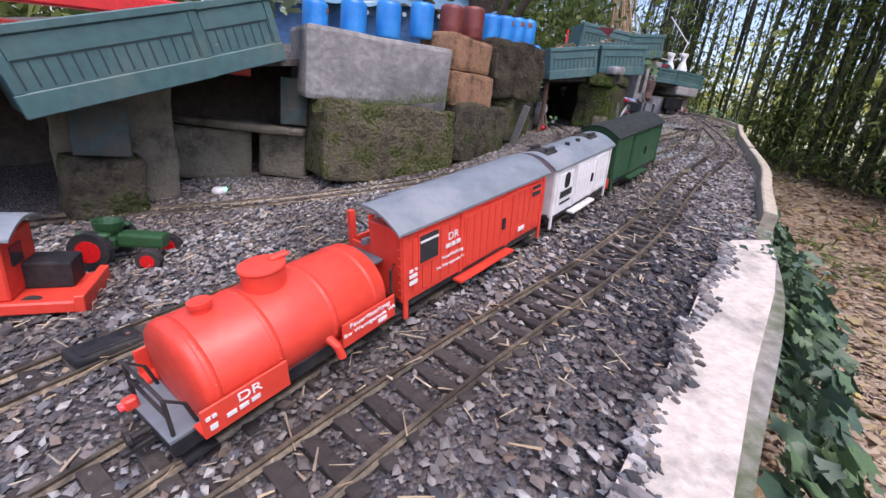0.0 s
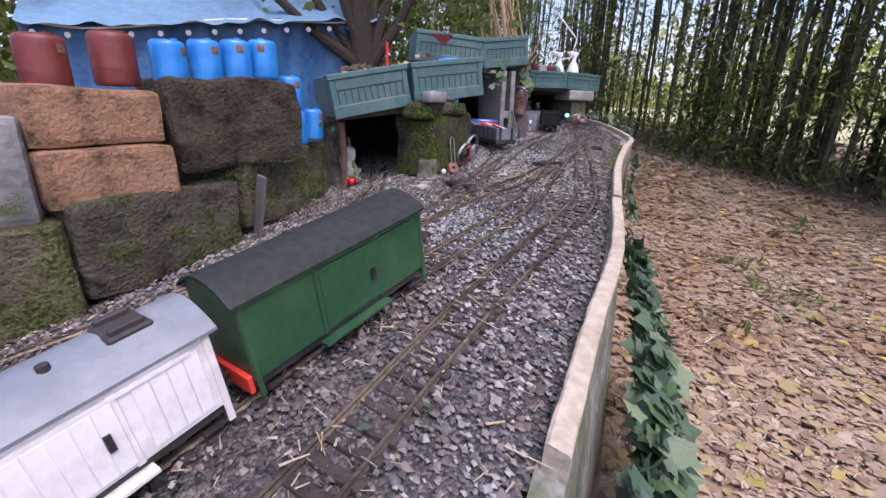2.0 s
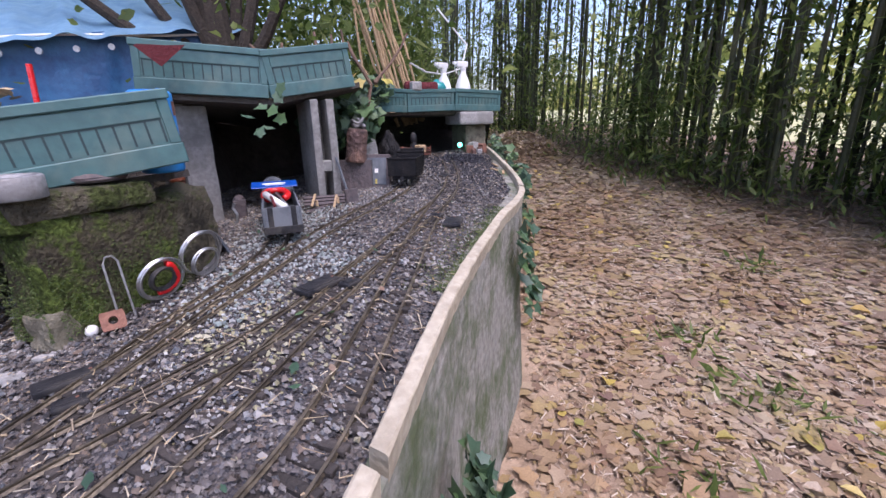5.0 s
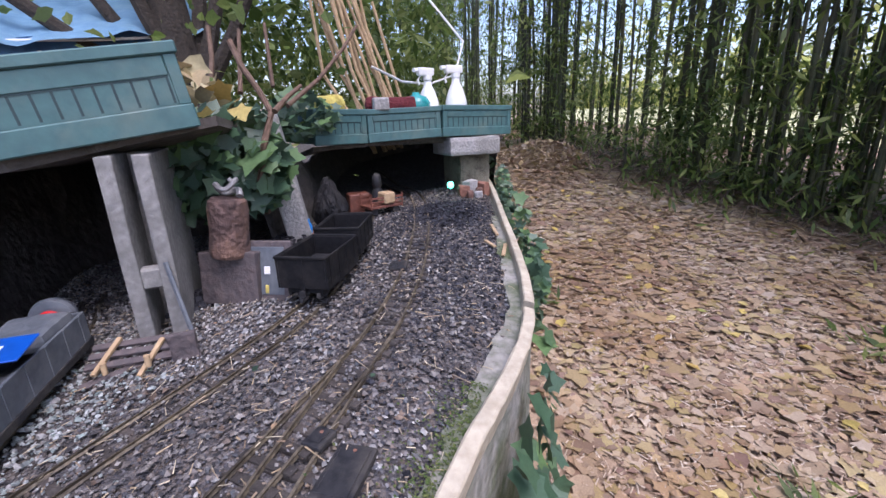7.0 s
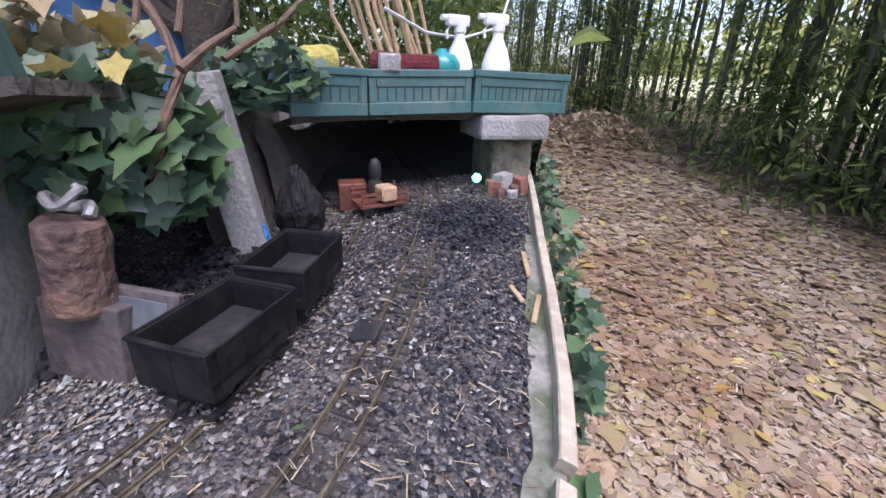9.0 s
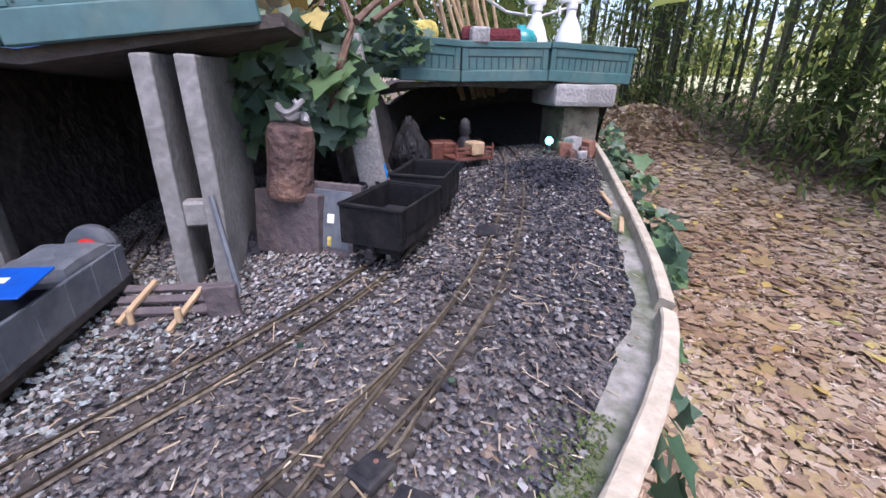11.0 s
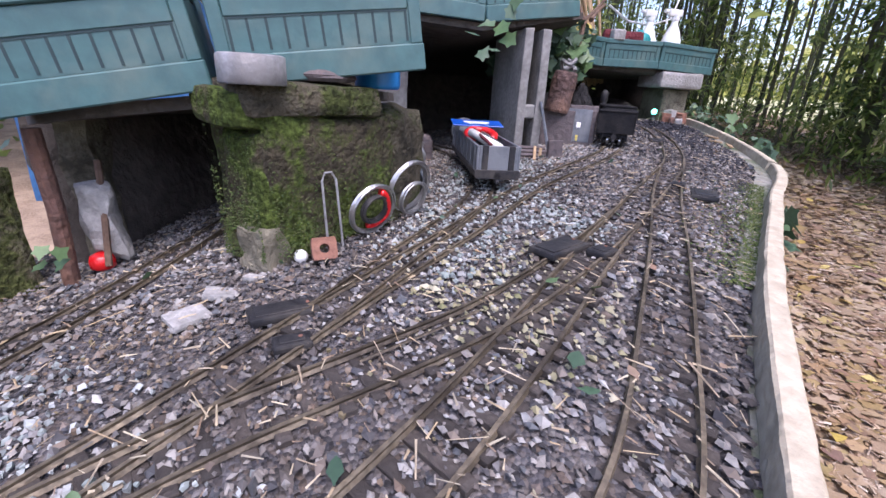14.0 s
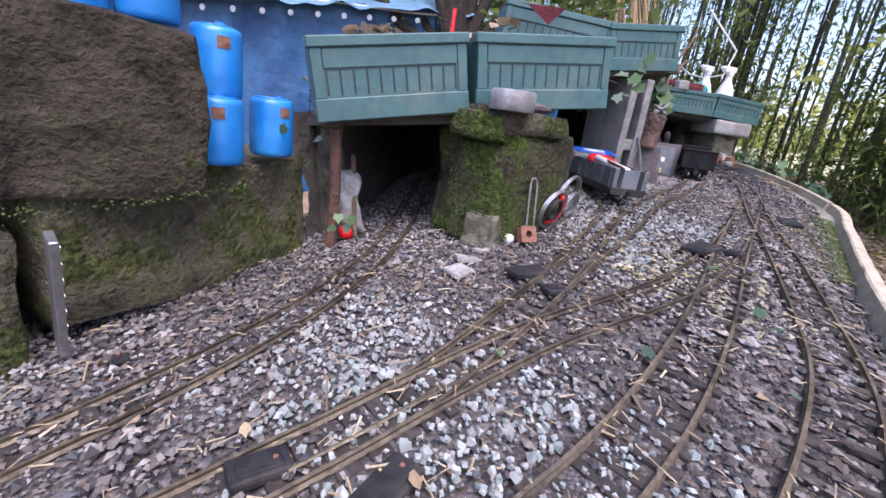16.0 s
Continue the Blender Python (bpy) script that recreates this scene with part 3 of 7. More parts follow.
# concrete footing inside the kerb
bm = bmesh.new()
prev = None
for p in smooth_line([(1.152, 1.76), (1.34, 2.06), (1.538, 2.367), (1.66, 2.85)], 0.02):
    q = float(edge_x(p[1]))
    w = 0.024 + 0.012 * noise.noise(Vector((p[1] * 30, 0, 4)))
    z = float(gz(q, p[1]))
    ring = [bm.verts.new((q + 0.006, p[1], z + 0.006)), bm.verts.new((q - w, p[1] + 0.01, z + 0.004)), bm.verts.new((q - w - 0.004, p[1] + 0.012, z - 0.02))]
    if prev:
        for k in range(2):
            bm.faces.new((prev[k], ring[k], ring[k + 1], prev[k + 1]))
    prev = ring
solo("concrete_footing", bm, KERBWALL, 0, 0, 0, label="rough pale mortar footing inside the kerb", category="footing", kind="structure")

# ---- tracks ----
LINES = {
    "rear": [(-1.3, 0.62), (-0.95, 0.68), (-0.66, 0.73), (-0.37, 0.75), (-0.12, 0.83), (0.03, 0.92), (0.14, 1.02), (0.24, 1.15), (0.315, 1.29), (0.36, 1.43), (0.375, 1.58), (0.35, 1.78), (0.28, 2.07), (0.16, 2.5), (0.0, 2.9)],
    "loop": [(-0.62, -0.3), (-0.45, 0.0), (-0.28, 0.25), (-0.1, 0.5), (0.03, 0.67), (0.17, 0.86), (0.3, 1.03), (0.42, 1.17), (0.52, 1.29), (0.6, 1.43), (0.69, 1.6), (0.8, 1.8), (0.92, 2.03), (1.05, 2.21), (1.135, 2.34), (1.18, 2.46), (1.222, 2.68), (1.235, 3.1)],
    "siding": [(0.655, 1.53), (0.712, 1.67), (0.772, 1.81), (0.807, 1.91), (0.819, 2.0), (0.808, 2.12), (0.762, 2.28), (0.695, 2.43), (0.61, 2.58), (0.52, 2.72)],
    "main": [(-0.5, -0.35), (-0.35, -0.12), (-0.17, 0.15), (-0.04, 0.34), (0.09, 0.51), (0.22, 0.69), (0.35, 0.87), (0.47, 1.03), (0.58, 1.16), (0.68, 1.28), (0.77, 1.41), (0.86, 1.56), (0.97, 1.76), (1.08, 1.95), (1.17, 2.1), (1.27, 2.27), (1.335, 2.44), (1.375, 2.6), (1.41, 2.85), (1.42, 3.15), (1.38, 3.5), (1.25, 4.0)],
    "outer": [(-0.28, -0.1), (-0.1, 0.12), (0.05, 0.3), (0.22, 0.49), (0.36, 0.67), (0.49, 0.86), (0.61, 1.03), (0.73, 1.19), (0.845, 1.34), (0.935, 1.48), (1.01, 1.65), (1.08, 1.82), (1.16, 2.03), (1.25, 2.23), (1.3, 2.34)],
    "crossover": [(0.46, 1.215), (0.54, 1.31), (0.64, 1.42), (0.75, 1.52), (0.85, 1.62), (0.97, 1.78), (1.06, 1.92)],
}
GAUGE = 0.043
SLEEPERS = []


def offset_line(line, o):
    d = np.gradient(line, axis=0)
    d /= np.linalg.norm(d, axis=1)[:, None]
    return line + o * np.stack([d[:, 1], -d[:, 0]], 1)


PATHS = {}
for key, pts in LINES.items():
    line = smooth_line(pts, 0.02)
    PATHS[key] = line
    tr = thing("railway_track", 0, 0, 0, label="narrow gauge model track with tarnished brass rails on brown sleepers", category="railway track", group="garden railway tracks")
    for side in (-1, 1):
        r = offset_line(line, side * GAUGE / 2)
        if key == "outer" and side < 0:
            r = r[:-6]
        bm = bmesh.new()
        prev = None
        d = np.gradient(r, axis=0)
        d /= np.linalg.norm(d, axis=1)[:, None]
        for p, q in zip(r, d):
            z = float(gz(*p))
            nrm = np.array([q[1], -q[0]])
            ring = [bm.verts.new((*(p + o * nrm), z + h)) for o, h in ((-0.0026, 0.0), (-0.0009, 0.003), (-0.0015, 0.006), (0.0015, 0.006), (0.0009, 0.003), (0.0026, 0.0))]
            if prev:
                for k in range(5):
                    bm.faces.new((prev[k], ring[k], ring[k + 1], prev[k + 1]))
            prev = ring
        part("rail", bm, RAIL, tr, plan=True)
    SLEEPERS.append((tr, line))

# check rails and point blades at the turnouts
for key, i0, i1, o in (("crossover", 4, 12, 0.009), ("main", 78, 88, -0.009), ("loop", 92, 100, 0.009), ("crossover", 20, 28, -0.009)):
    r = offset_line(PATHS[key], o)[i0:i1]
    solo("guard_rail", tube([(x, y, float(gz(x, y)) + 0.004) for x, y in r], 0.0016, 5), RAIL, 0, 0, 0, label="short brass guard rail inside a turnout", category="rail", group="turnout guard rails")


# ---- scattered ballast ----
def in_bed(n, x0, x1, y0, y1, margin=0.015):
    x, y = rng.uniform(x0, x1, n), rng.uniform(y0, y1, n)
    ok = (x < edge_x(y) - margin) & (x > bed_left(y))
    return x[ok], y[ok]


OCT = np.array([(1, 0, 0), (0, 1, 0), (-1, 0, 0), (0, -1, 0), (0, 0, 1), (0, 0, -1)], float)
OCTF = np.array([(0, 1, 4), (1, 2, 4), (2, 3, 4), (3, 0, 4), (1, 0, 5), (2, 1, 5), (3, 2, 5), (0, 3, 5)])
CUBE = np.array([(-1, -1, -1), (1, -1, -1), (1, 1, -1), (-1, 1, -1), (-0.8, -0.7, 1), (0.7, -0.8, 1), (0.8, 0.75, 1), (-0.7, 0.8, 1)], float) * 0.62
CUBEF = np.array([(4, 5, 6), (4, 6, 7), (0, 1, 5), (0, 5, 4), (1, 2, 6), (1, 6, 5), (2, 3, 7), (2, 7, 6), (3, 0, 4), (3, 4, 7)])


def stones(x, y, z, size, flat=0.65, shape=0):
    n = len(x)
    base, fc = (OCT, OCTF) if shape == 0 else (CUBE, CUBEF)
    v = np.repeat(base[None], n, 0) * rng.uniform(0.6, 1.25, (n, len(base), 1))
    v += rng.normal(0, 0.1, v.shape)
    v[:, :, 0] *= rng.uniform(0.8, 1.25, (n, 1))
    v[:, :, 2] *= flat
    a, b = rng.uniform(0, 6.28, n), rng.normal(0, 0.4, n)
    ca, sa, cb, sb = np.cos(a)[:, None], np.sin(a)[:, None], np.cos(b)[:, None], np.sin(b)[:, None]
    xx, zz = v[:, :, 0] * cb - v[:, :, 2] * sb, v[:, :, 0] * sb + v[:, :, 2] * cb
    v = np.stack([xx * ca - v[:, :, 1] * sa, xx * sa + v[:, :, 1] * ca, zz], 2) * size[:, None, None]
    v += np.stack([x, y, z], 1)[:, None]
    f = fc[None] + (np.arange(n) * len(base))[:, None, None]
    return v.reshape(-1, 3), f.reshape(-1, 3)


def off_rails(x, y, d=0.0035):
    ok = np.ones(len(x), bool)
    for line in PATHS.values():
        for side in (-1, 1):
            r = offset_line(line, side * GAUGE / 2)
            for i in range(0, len(x), 4000):
                s = slice(i, i + 4000)
                m = np.min((x[s, None] - r[None, ::1, 0]) ** 2 + (y[s, None] - r[None, ::1, 1]) ** 2, 1)
                ok[s] &= m > (0.009 ** 2 if d > 0.003 else 0.005 ** 2)
    return ok


def between(x, y):
    """True near a track's centre, where the sleepers show."""
    m = np.full(len(x), 9.0)
    for line in PATHS.values():
        for i in range(0, len(x), 4000):
            s = slice(i, i + 4000)
            m[s] = np.minimum(m[s], np.min((x[s, None] - line[None, :, 0]) ** 2 + (y[s, None] - line[None, :, 1]) ** 2, 1))
    return np.sqrt(m)


x, y = in_bed(215000, -0.75, 1.75, 0.0, 3.3)
ok = off_rails(x, y)
near = between(x, y)
ok &= (near > GAUGE * 0.62) | (rng.uniform(0, 1, len(x)) < np.where(y < 0.75, 0.8, 1.0))
x, y, near = x[ok], y[ok], near[ok]
size = rng.lognormal(np.log(0.0029), 0.36, len(x)).clip(0.0017, 0.0062)
size = np.where(near < GAUGE * 0.62, size * 0.85, size)
z = gz(x, y) + np.where(near < GAUGE * 0.62, np.where(y < 0.75, -0.0005, 0.0014), 0.001)
pale = np.hypot((x - 0.56) / 0.16, (y - 1.27) / 0.1) < 1 + 0.3 * rng.normal(size=len(x))
pale |= (np.hypot((x - 0.45) / 0.13, (y - 1.37) / 0.11) < 0.8 + 0.3 * rng.normal(size=len(x))) & (rng.uniform(0, 1, len(x)) < 0.5)
pale |= np.hypot((x - 0.84) / 0.13, (y - 2.1) / 0.3) < 0.8 + 0.3 * rng.normal(size=len(x))
pale |= np.hypot((x - 0.96) / 0.07, (y - 1.87) / 0.08) < 0.8 + 0.3 * rng.normal(size=len(x))
pale |= np.hypot((x - 0.78) / 0.1, (y - 1.8) / 0.14) < 0.8 + 0.3 * rng.normal(size=len(x))
dark = np.hypot((x - 1.45) / 0.25, (y - 2.75) / 0.5) < 0.9 + 0.3 * rng.normal(size=len(x))
dark |= np.hypot((x - 0.98) / 0.2, (y - 2.75) / 0.28) < 0.9 + 0.2 * rng.normal(size=len(x))
dark |= np.hypot((x - 0.3) / 0.14, (y - 0.45) / 0.3) < 0.75 + 0.3 * rng.normal(size=len(x))
pick = rng.uniform(0, 1, len(x))
brown = np.hypot((x - 1.2) / 0.09, (y - 1.96) / 0.2) < 0.8 + 0.35 * rng.normal(size=len(x))
ochre = np.hypot((x - 0.85) / 0.13, (y - 1.66) / 0.13) < 0.8 + 0.35 * rng.normal(size=len(x))
brown |= np.hypot((x - 0.72) / 0.06, (y - 1.5) / 0.08) < 0.8 + 0.35 * rng.normal(size=len(x))
brown |= np.hypot((x - 0.5) / 0.1, (y - 1.5) / 0.1) < 0.7 + 0.35 * rng.normal(size=len(x))
size = np.where(brown & (pick < 0.6), 0.65 * size, size)
kinds = np.where(pale & (pick < 0.85), 1, np.where(dark & (pick < 0.8), 2, np.where(ochre & (pick < 0.7), 4, np.where(brown & (pick < 0.6), 3, 0))))
for k, (m, label) in enumerate(((GRAVEL, "grey and brown crushed stone ballast"), (PALE, "patches of pale greenish gravel"), (COAL, "black coal pieces spread over the ballast"), (BROWNBED, "brown earth crumbs among the ballast"), (OCHRE, "patch of ochre moss-stained gravel"))):
    s = kinds == k
    raw("coal" if k == 2 else "ballast", *stones(x[s], y[s], z[s], 1.08 * size[s], 0.7, k % 2), m, label, "coal" if k == 2 else "gravel")


# gravel and moss creeping over the slab
u = rng.uniform(0, 1, 900)
xs, ys = 0.112 + 0.318 * u + np.abs(rng.normal(0, 0.007, 900)) + 0.005 * np.sin(25 * u) - 0.004, 0.185 + 0.427 * u - 0.004
raw("ballast", *stones(xs, ys, gz(xs, ys) + 0.013, rng.lognormal(np.log(0.0032), 0.4, 900), shape=1), GRAVEL, "grey gravel strewn along the edge of the slab", "gravel")


def slivers(x, y, z, length, width, lift=0.3):
    n = len(x)
    a, t = rng.uniform(0, 6.28, n), rng.normal(0, lift, n)
    u = np.stack([np.cos(a) * np.cos(t), np.sin(a) * np.cos(t), np.sin(t)], 1) * length[:, None] / 2
    w = np.stack([-np.sin(a), np.cos(a), rng.normal(0, 0.3, n)], 1) * width[:, None] / 2
    h = np.array([0, 0, 1.0])[None] * width[:, None] * 0.5
    c = np.stack([x, y, z], 1)
    v = np.stack([c - u - w, c + u - w * 0.6, c + u + w * 0.6, c - u + w, c + h], 1)
    f = np.array([(0, 1, 4), (1, 2, 4), (2, 3, 4), (3, 0, 4)])[None] + (np.arange(n) * 5)[:, None, None]
    return v.reshape(-1, 3), f.reshape(-1, 3)


x, y = in_bed(13000, -0.7, 1.75, 0.1, 3.2)
raw("straw", *slivers(x, y, gz(x, y) + 0.006, rng.lognormal(np.log(0.0105), 0.5, len(x)).clip(0.004, 0.05), rng.uniform(0.0007, 0.0023, len(x)), 0.12), CHIPS, "straw-coloured wood chips and dry stalks on the ballast", "wood chips")


# ---- leaf litter on the path ----
def leaf_cards(c, size, up=0.25, lobes=False, tilt=0.0, facing=(0.0, -1.0)):
    """Curled leaves: a midrib with two bent halves and a pointed outline."""
    n = len(c)
    shape = np.array([(0, -0.5, 0), (0.28, -0.28, 0.1), (0.42, 0.08, 0.14), (0.16, 0.3, 0.06), (0, 0.56, -0.04), (-0.16, 0.3, 0.06), (-0.42, 0.08, 0.14), (-0.28, -0.28, 0.1), (0, 0.0, 0.0)])
    if lobes:
        half = [(0.4, -0.36, 0.06), (0.36, -0.1, 0.04), (0.5, 0.13, 0.09), (0.26, 0.23, 0.04)]
        shape = np.array([(0, -0.3, 0), *half, (0, 0.62, -0.06), *((-a, b, d) for a, b, d in half[::-1]), (0, 0.0, 0.0)])
    v = np.repeat(shape[None], n, 0)
    v[:, :, 2] *= rng.normal(0.4, 0.7, (n, 1))
    v[:, :, 0] *= rng.uniform(0.7, 1.1, (n, 1))
    eul = np.stack([rng.normal(0, up, n), rng.normal(0, up, n), rng.uniform(0, 6.28, n)], 1)
    cx, sx, cy, sy, cz, sz = np.cos(eul[:, 0]), np.sin(eul[:, 0]), np.cos(eul[:, 1]), np.sin(eul[:, 1]), np.cos(eul[:, 2]), np.sin(eul[:, 2])
    o, e = np.zeros(n), np.ones(n)
    X = np.stack([e, o, o, o, cx, -sx, o, sx, cx], 1).reshape(n, 3, 3)
    Y = np.stack([cy, o, sy, o, e, o, -sy, o, cy], 1).reshape(n, 3, 3)
    Z = np.stack([cz, -sz, o, sz, cz, o, o, o, e], 1).reshape(n, 3, 3)
    M3 = Z @ Y @ X
    if tilt:
        ang = rng.normal(radians(tilt), 0.35, n)
        fx, fy = np.array(facing) / np.hypot(*facing)
        kx = np.array([(0, 0, fx), (0, 0, fy), (-fx, -fy, 0)])
        M3 = (np.eye(3)[None] + np.sin(ang)[:, None, None] * kx + (1 - np.cos(ang))[:, None, None] * (kx @ kx)) @ M3
    k = len(shape) - 1
    v = np.einsum("nij,nkj->nki", M3, v) * np.asarray(size)[:, None, None] + np.asarray(c)[:, None]
    f = np.array([(k, i, (i + 1) % k) for i in range(k)])[None] + (np.arange(n) * (k + 1))[:, None, None]
    return v.reshape(-1, 3), f.reshape(-1, 3)


def on_path(n, spread=1.0):
    y = np.where(rng.uniform(0, 1, n) < 0.55, rng.uniform(-0.3, 5.0, n), rng.uniform(5.0, 14.0, n))
    x = rim_x(y) + 0.05 + rng.gamma(1.6, 1.1, n)
    ok = x < 9
    return x[ok], y[ok]


x, y = on_path(60000)
raw("leaf_litter", *leaf_cards(np.stack([x, y, lz(x, y) + rng.uniform(0.003, 0.014, len(x))], 1), rng.lognormal(np.log(0.027), 0.35, len(x)) * np.interp(y, [2.5, 6, 12], [1.0, 1.7, 2.6]), 0.13), DRYLEAF, "deep litter of dry brown and tan leaves", "leaf litter", plan=False)
x, y = on_path(17000)
raw("leaf_litter", *leaf_cards(np.stack([x, y, lz(x, y) + rng.uniform(0.008, 0.018, len(x))], 1), rng.lognormal(np.log(0.046), 0.32, len(x)), 0.12, True), DRYLEAF, "broad dry tan maple leaves over the litter", "leaf litter", plan=False)
x, y = on_path(480)
raw("yellow_leaf_litter", *leaf_cards(np.stack([x, y, lz(x, y) + 0.018], 1), rng.lognormal(np.log(0.05), 0.25, len(x)), 0.2), YELLEAF, "scattered yellow maple leaves", "leaf litter", plan=False)
x, y = on_path(42000)
raw("wood_chip_mulch", *slivers(x, y, lz(x, y) + 0.012, rng.lognormal(np.log(0.026), 0.4, len(x)), rng.uniform(0.0025, 0.007, len(x)), 0.12), MULCH, "pale wood chip mulch among the leaves", "mulch", plan=False)
x, y = in_bed(200, -0.7, 1.7, 0.2, 3.0)
raw("fallen_leaf_bits", *leaf_cards(np.stack([x, y, gz(x, y) + 0.008], 1), rng.uniform(0.005, 0.014, len(x)), 0.3), DRYLEAF, "small dry leaf bits on the ballast", "leaves")

# ---- retaining wall of stone blocks ----
def block_between(name, a, b, z0, z1, depth, material, label, category, seed, amount=0.006, group="retaining wall blocks", back=0.0):
    """A block whose front face runs from plan point a to b; depth goes away from the tracks."""
    zm = (z0 + z1) / 2
    a3, b3 = site([(*a, zm), (*b, zm)])
    d = (b3 - a3)[:2]
    ln = np.linalg.norm(d)
    d /= ln
    m = ((a[0] + b[0]) / 2, (a[1] + b[1]) / 2)
    low, high = site([(*m, z0), (*m, z1)])[:, 2]
    c = (a3 + b3)[:2] / 2 + np.array([-d[1], d[0]]) * (depth / 2 + back)
    ob = new(name, mesh_of(name, rough_block(ln, depth, high - low, amount, 6, seed), material))
    ob.matrix_world = pose(K * c[0], K * c[1], K * low, 0, 0, math.degrees(math.atan2(d[1], d[0])))
    return tagged(ob, label, category, group)


block_between("stone_block", (-0.27, 0.795), (0.0, 0.99), -0.03, 0.165, 0.2, MOSSGREEN, "mossy green stone block at the foot of the wall", "stone block", 1, 0.008)
block_between("concrete_block", (-0.29, 0.775), (-0.005, 0.965), 0.163, 0.322, 0.2, GREYBLOCK, "pale grey streaked concrete block with moss below", "concrete block", 2, 0.002)
block_between("stone_block", (0.005, 1.0), (0.135, 1.255), -0.03, 0.135, 0.2, MOSSROCK, "dark mossy stone block with a pale chipped corner", "stone block", 3, 0.008)
block_between("sandstone_block", (0.0, 0.975), (0.098, 1.14), 0.132, 0.227, 0.13, SANDSTONE, "tan sandstone block with dark stains", "stone block", 4, 0.003)
block_between("sandstone_block", (-0.004, 0.97), (0.094, 1.135), 0.229, 0.322, 0.13, SANDSTONE, "tan sandstone block stacked on another", "stone block", 5, 0.003)
block_between("stone_block", (0.1, 1.15), (0.258, 1.365), 0.135, 0.312, 0.19, DARKSTONE, "large rough brown stone block with moss and pits", "stone block", 6, 0.01)
block_between("stone_block", (0.145, 1.275), (0.22, 1.64), -0.03, 0.152, 0.22, MOSSGREEN, "broad mossy stone block at the end of the wall", "stone block", 7, 0.009)
bm = box(-0.004, 0.004, -0.012, 0.012, 0, 0.14, 0.001)
for i in range(7):
    cyl(0.004, -0.001, 0.001, 10, None, "X", (0.005, 0, 0.012 + 0.019 * i), bm)
solo("perforated_steel_strip", bm, STEEL, 0.158, 1.268, -0.01, 60, "perforated steel strip standing in a joint of the wall", "metal strip", rx=14)


# ---- barrels ----
def barrel(material, r=0.031, h=0.082):
    e = thing("barrel", 0, 0)
    part("drum", lathe([(r * 0.9, 0.0), (r * 0.97, 0.003), (r, 0.008), (r, h * 0.32), (r * 1.004, h * 0.335), (r, h * 0.35), (r, h - 0.014), (r * 0.985, h - 0.007), (r * 0.93, h - 0.002), (r * 0.84, h)], 28), material, e, smooth=True)
    part("lid", lathe([(r * 0.8, h), (r * 0.8, h + 0.0015), (r * 0.72, h + 0.002), (r * 0.2, h + 0.001)], 24), material, e, smooth=True)
    part("bung", cyl(0.006, h + 0.001, h + 0.005, 10, None, "Z", (r * 0.5, 0, 0)), material, e)
    bm = bmesh.new()
    for i in range(3):
        a0, a1 = -0.25 + i * 0.16, -0.25 + (i + 1) * 0.16
        q = [bm.verts.new(((r + 0.0006) * math.cos(a), (r + 0.0006) * math.sin(a), zz)) for a, zz in ((a0, h * 0.7), (a1, h * 0.7), (a1, h * 0.87), (a0, h * 0.87))]
        bm.faces.new(q)
    bmesh.ops.remove_doubles(bm, verts=list(bm.verts), dist=1e-5)
    part("warning_label", bm, TERRA, e, "small orange hazard label")
    return e


blue = tagged(barrel(BLUE), "bright blue plastic model barrel standing on the wall", "barrel", "blue barrels")
maroon = tagged(barrel(MAROON, 0.034, 0.085), "dark red plastic model barrel on the sandstone", "barrel", "red barrels")
spots = []
for i, s in enumerate((0.1, 0.35, 0.6, 0.86)):
    spots.append((blue, -0.285 + 0.28 * s - 0.045, 0.78 + 0.19 * s + 0.05, 0.322, 20 * i))
for i, s in enumerate((0.25, 0.75)):
    spots.append((maroon, 0.0 + 0.098 * s - 0.045, 0.975 + 0.165 * s + 0.03, 0.322, 30 * i))
for i, s in enumerate((0.1, 0.37, 0.63, 0.88)):
    spots.append((blue, 0.105 + 0.15 * s - 0.045, 1.155 + 0.21 * s + 0.03, 0.312, -25 * i))
spots += [(blue, 0.212, 1.44, 0.152, -50), (blue, 0.214, 1.442, 0.2335, -35), (blue, 0.225, 1.535, 0.152, -20), (blue, -0.6, 0.44, 0.12, 0), (blue, -0.66, 0.5, 0.205, 40)]
first = {id(blue): True, id(maroon): True}
for src, x, y, z, a in spots:
    m = laid(x, y, z, 0, 0, a)
    if first.get(id(src)):
        src.matrix_world = m
        first[id(src)] = False
    else:
        copy_thing(src, m)
tall = tagged(barrel(BLUE, 0.043, 0.17), "tall bright blue plastic drum standing behind the deck panel", "barrel", "blue barrels")
tall.matrix_world = laid(0.625, 1.98, 0.206, 0, 0, 10)


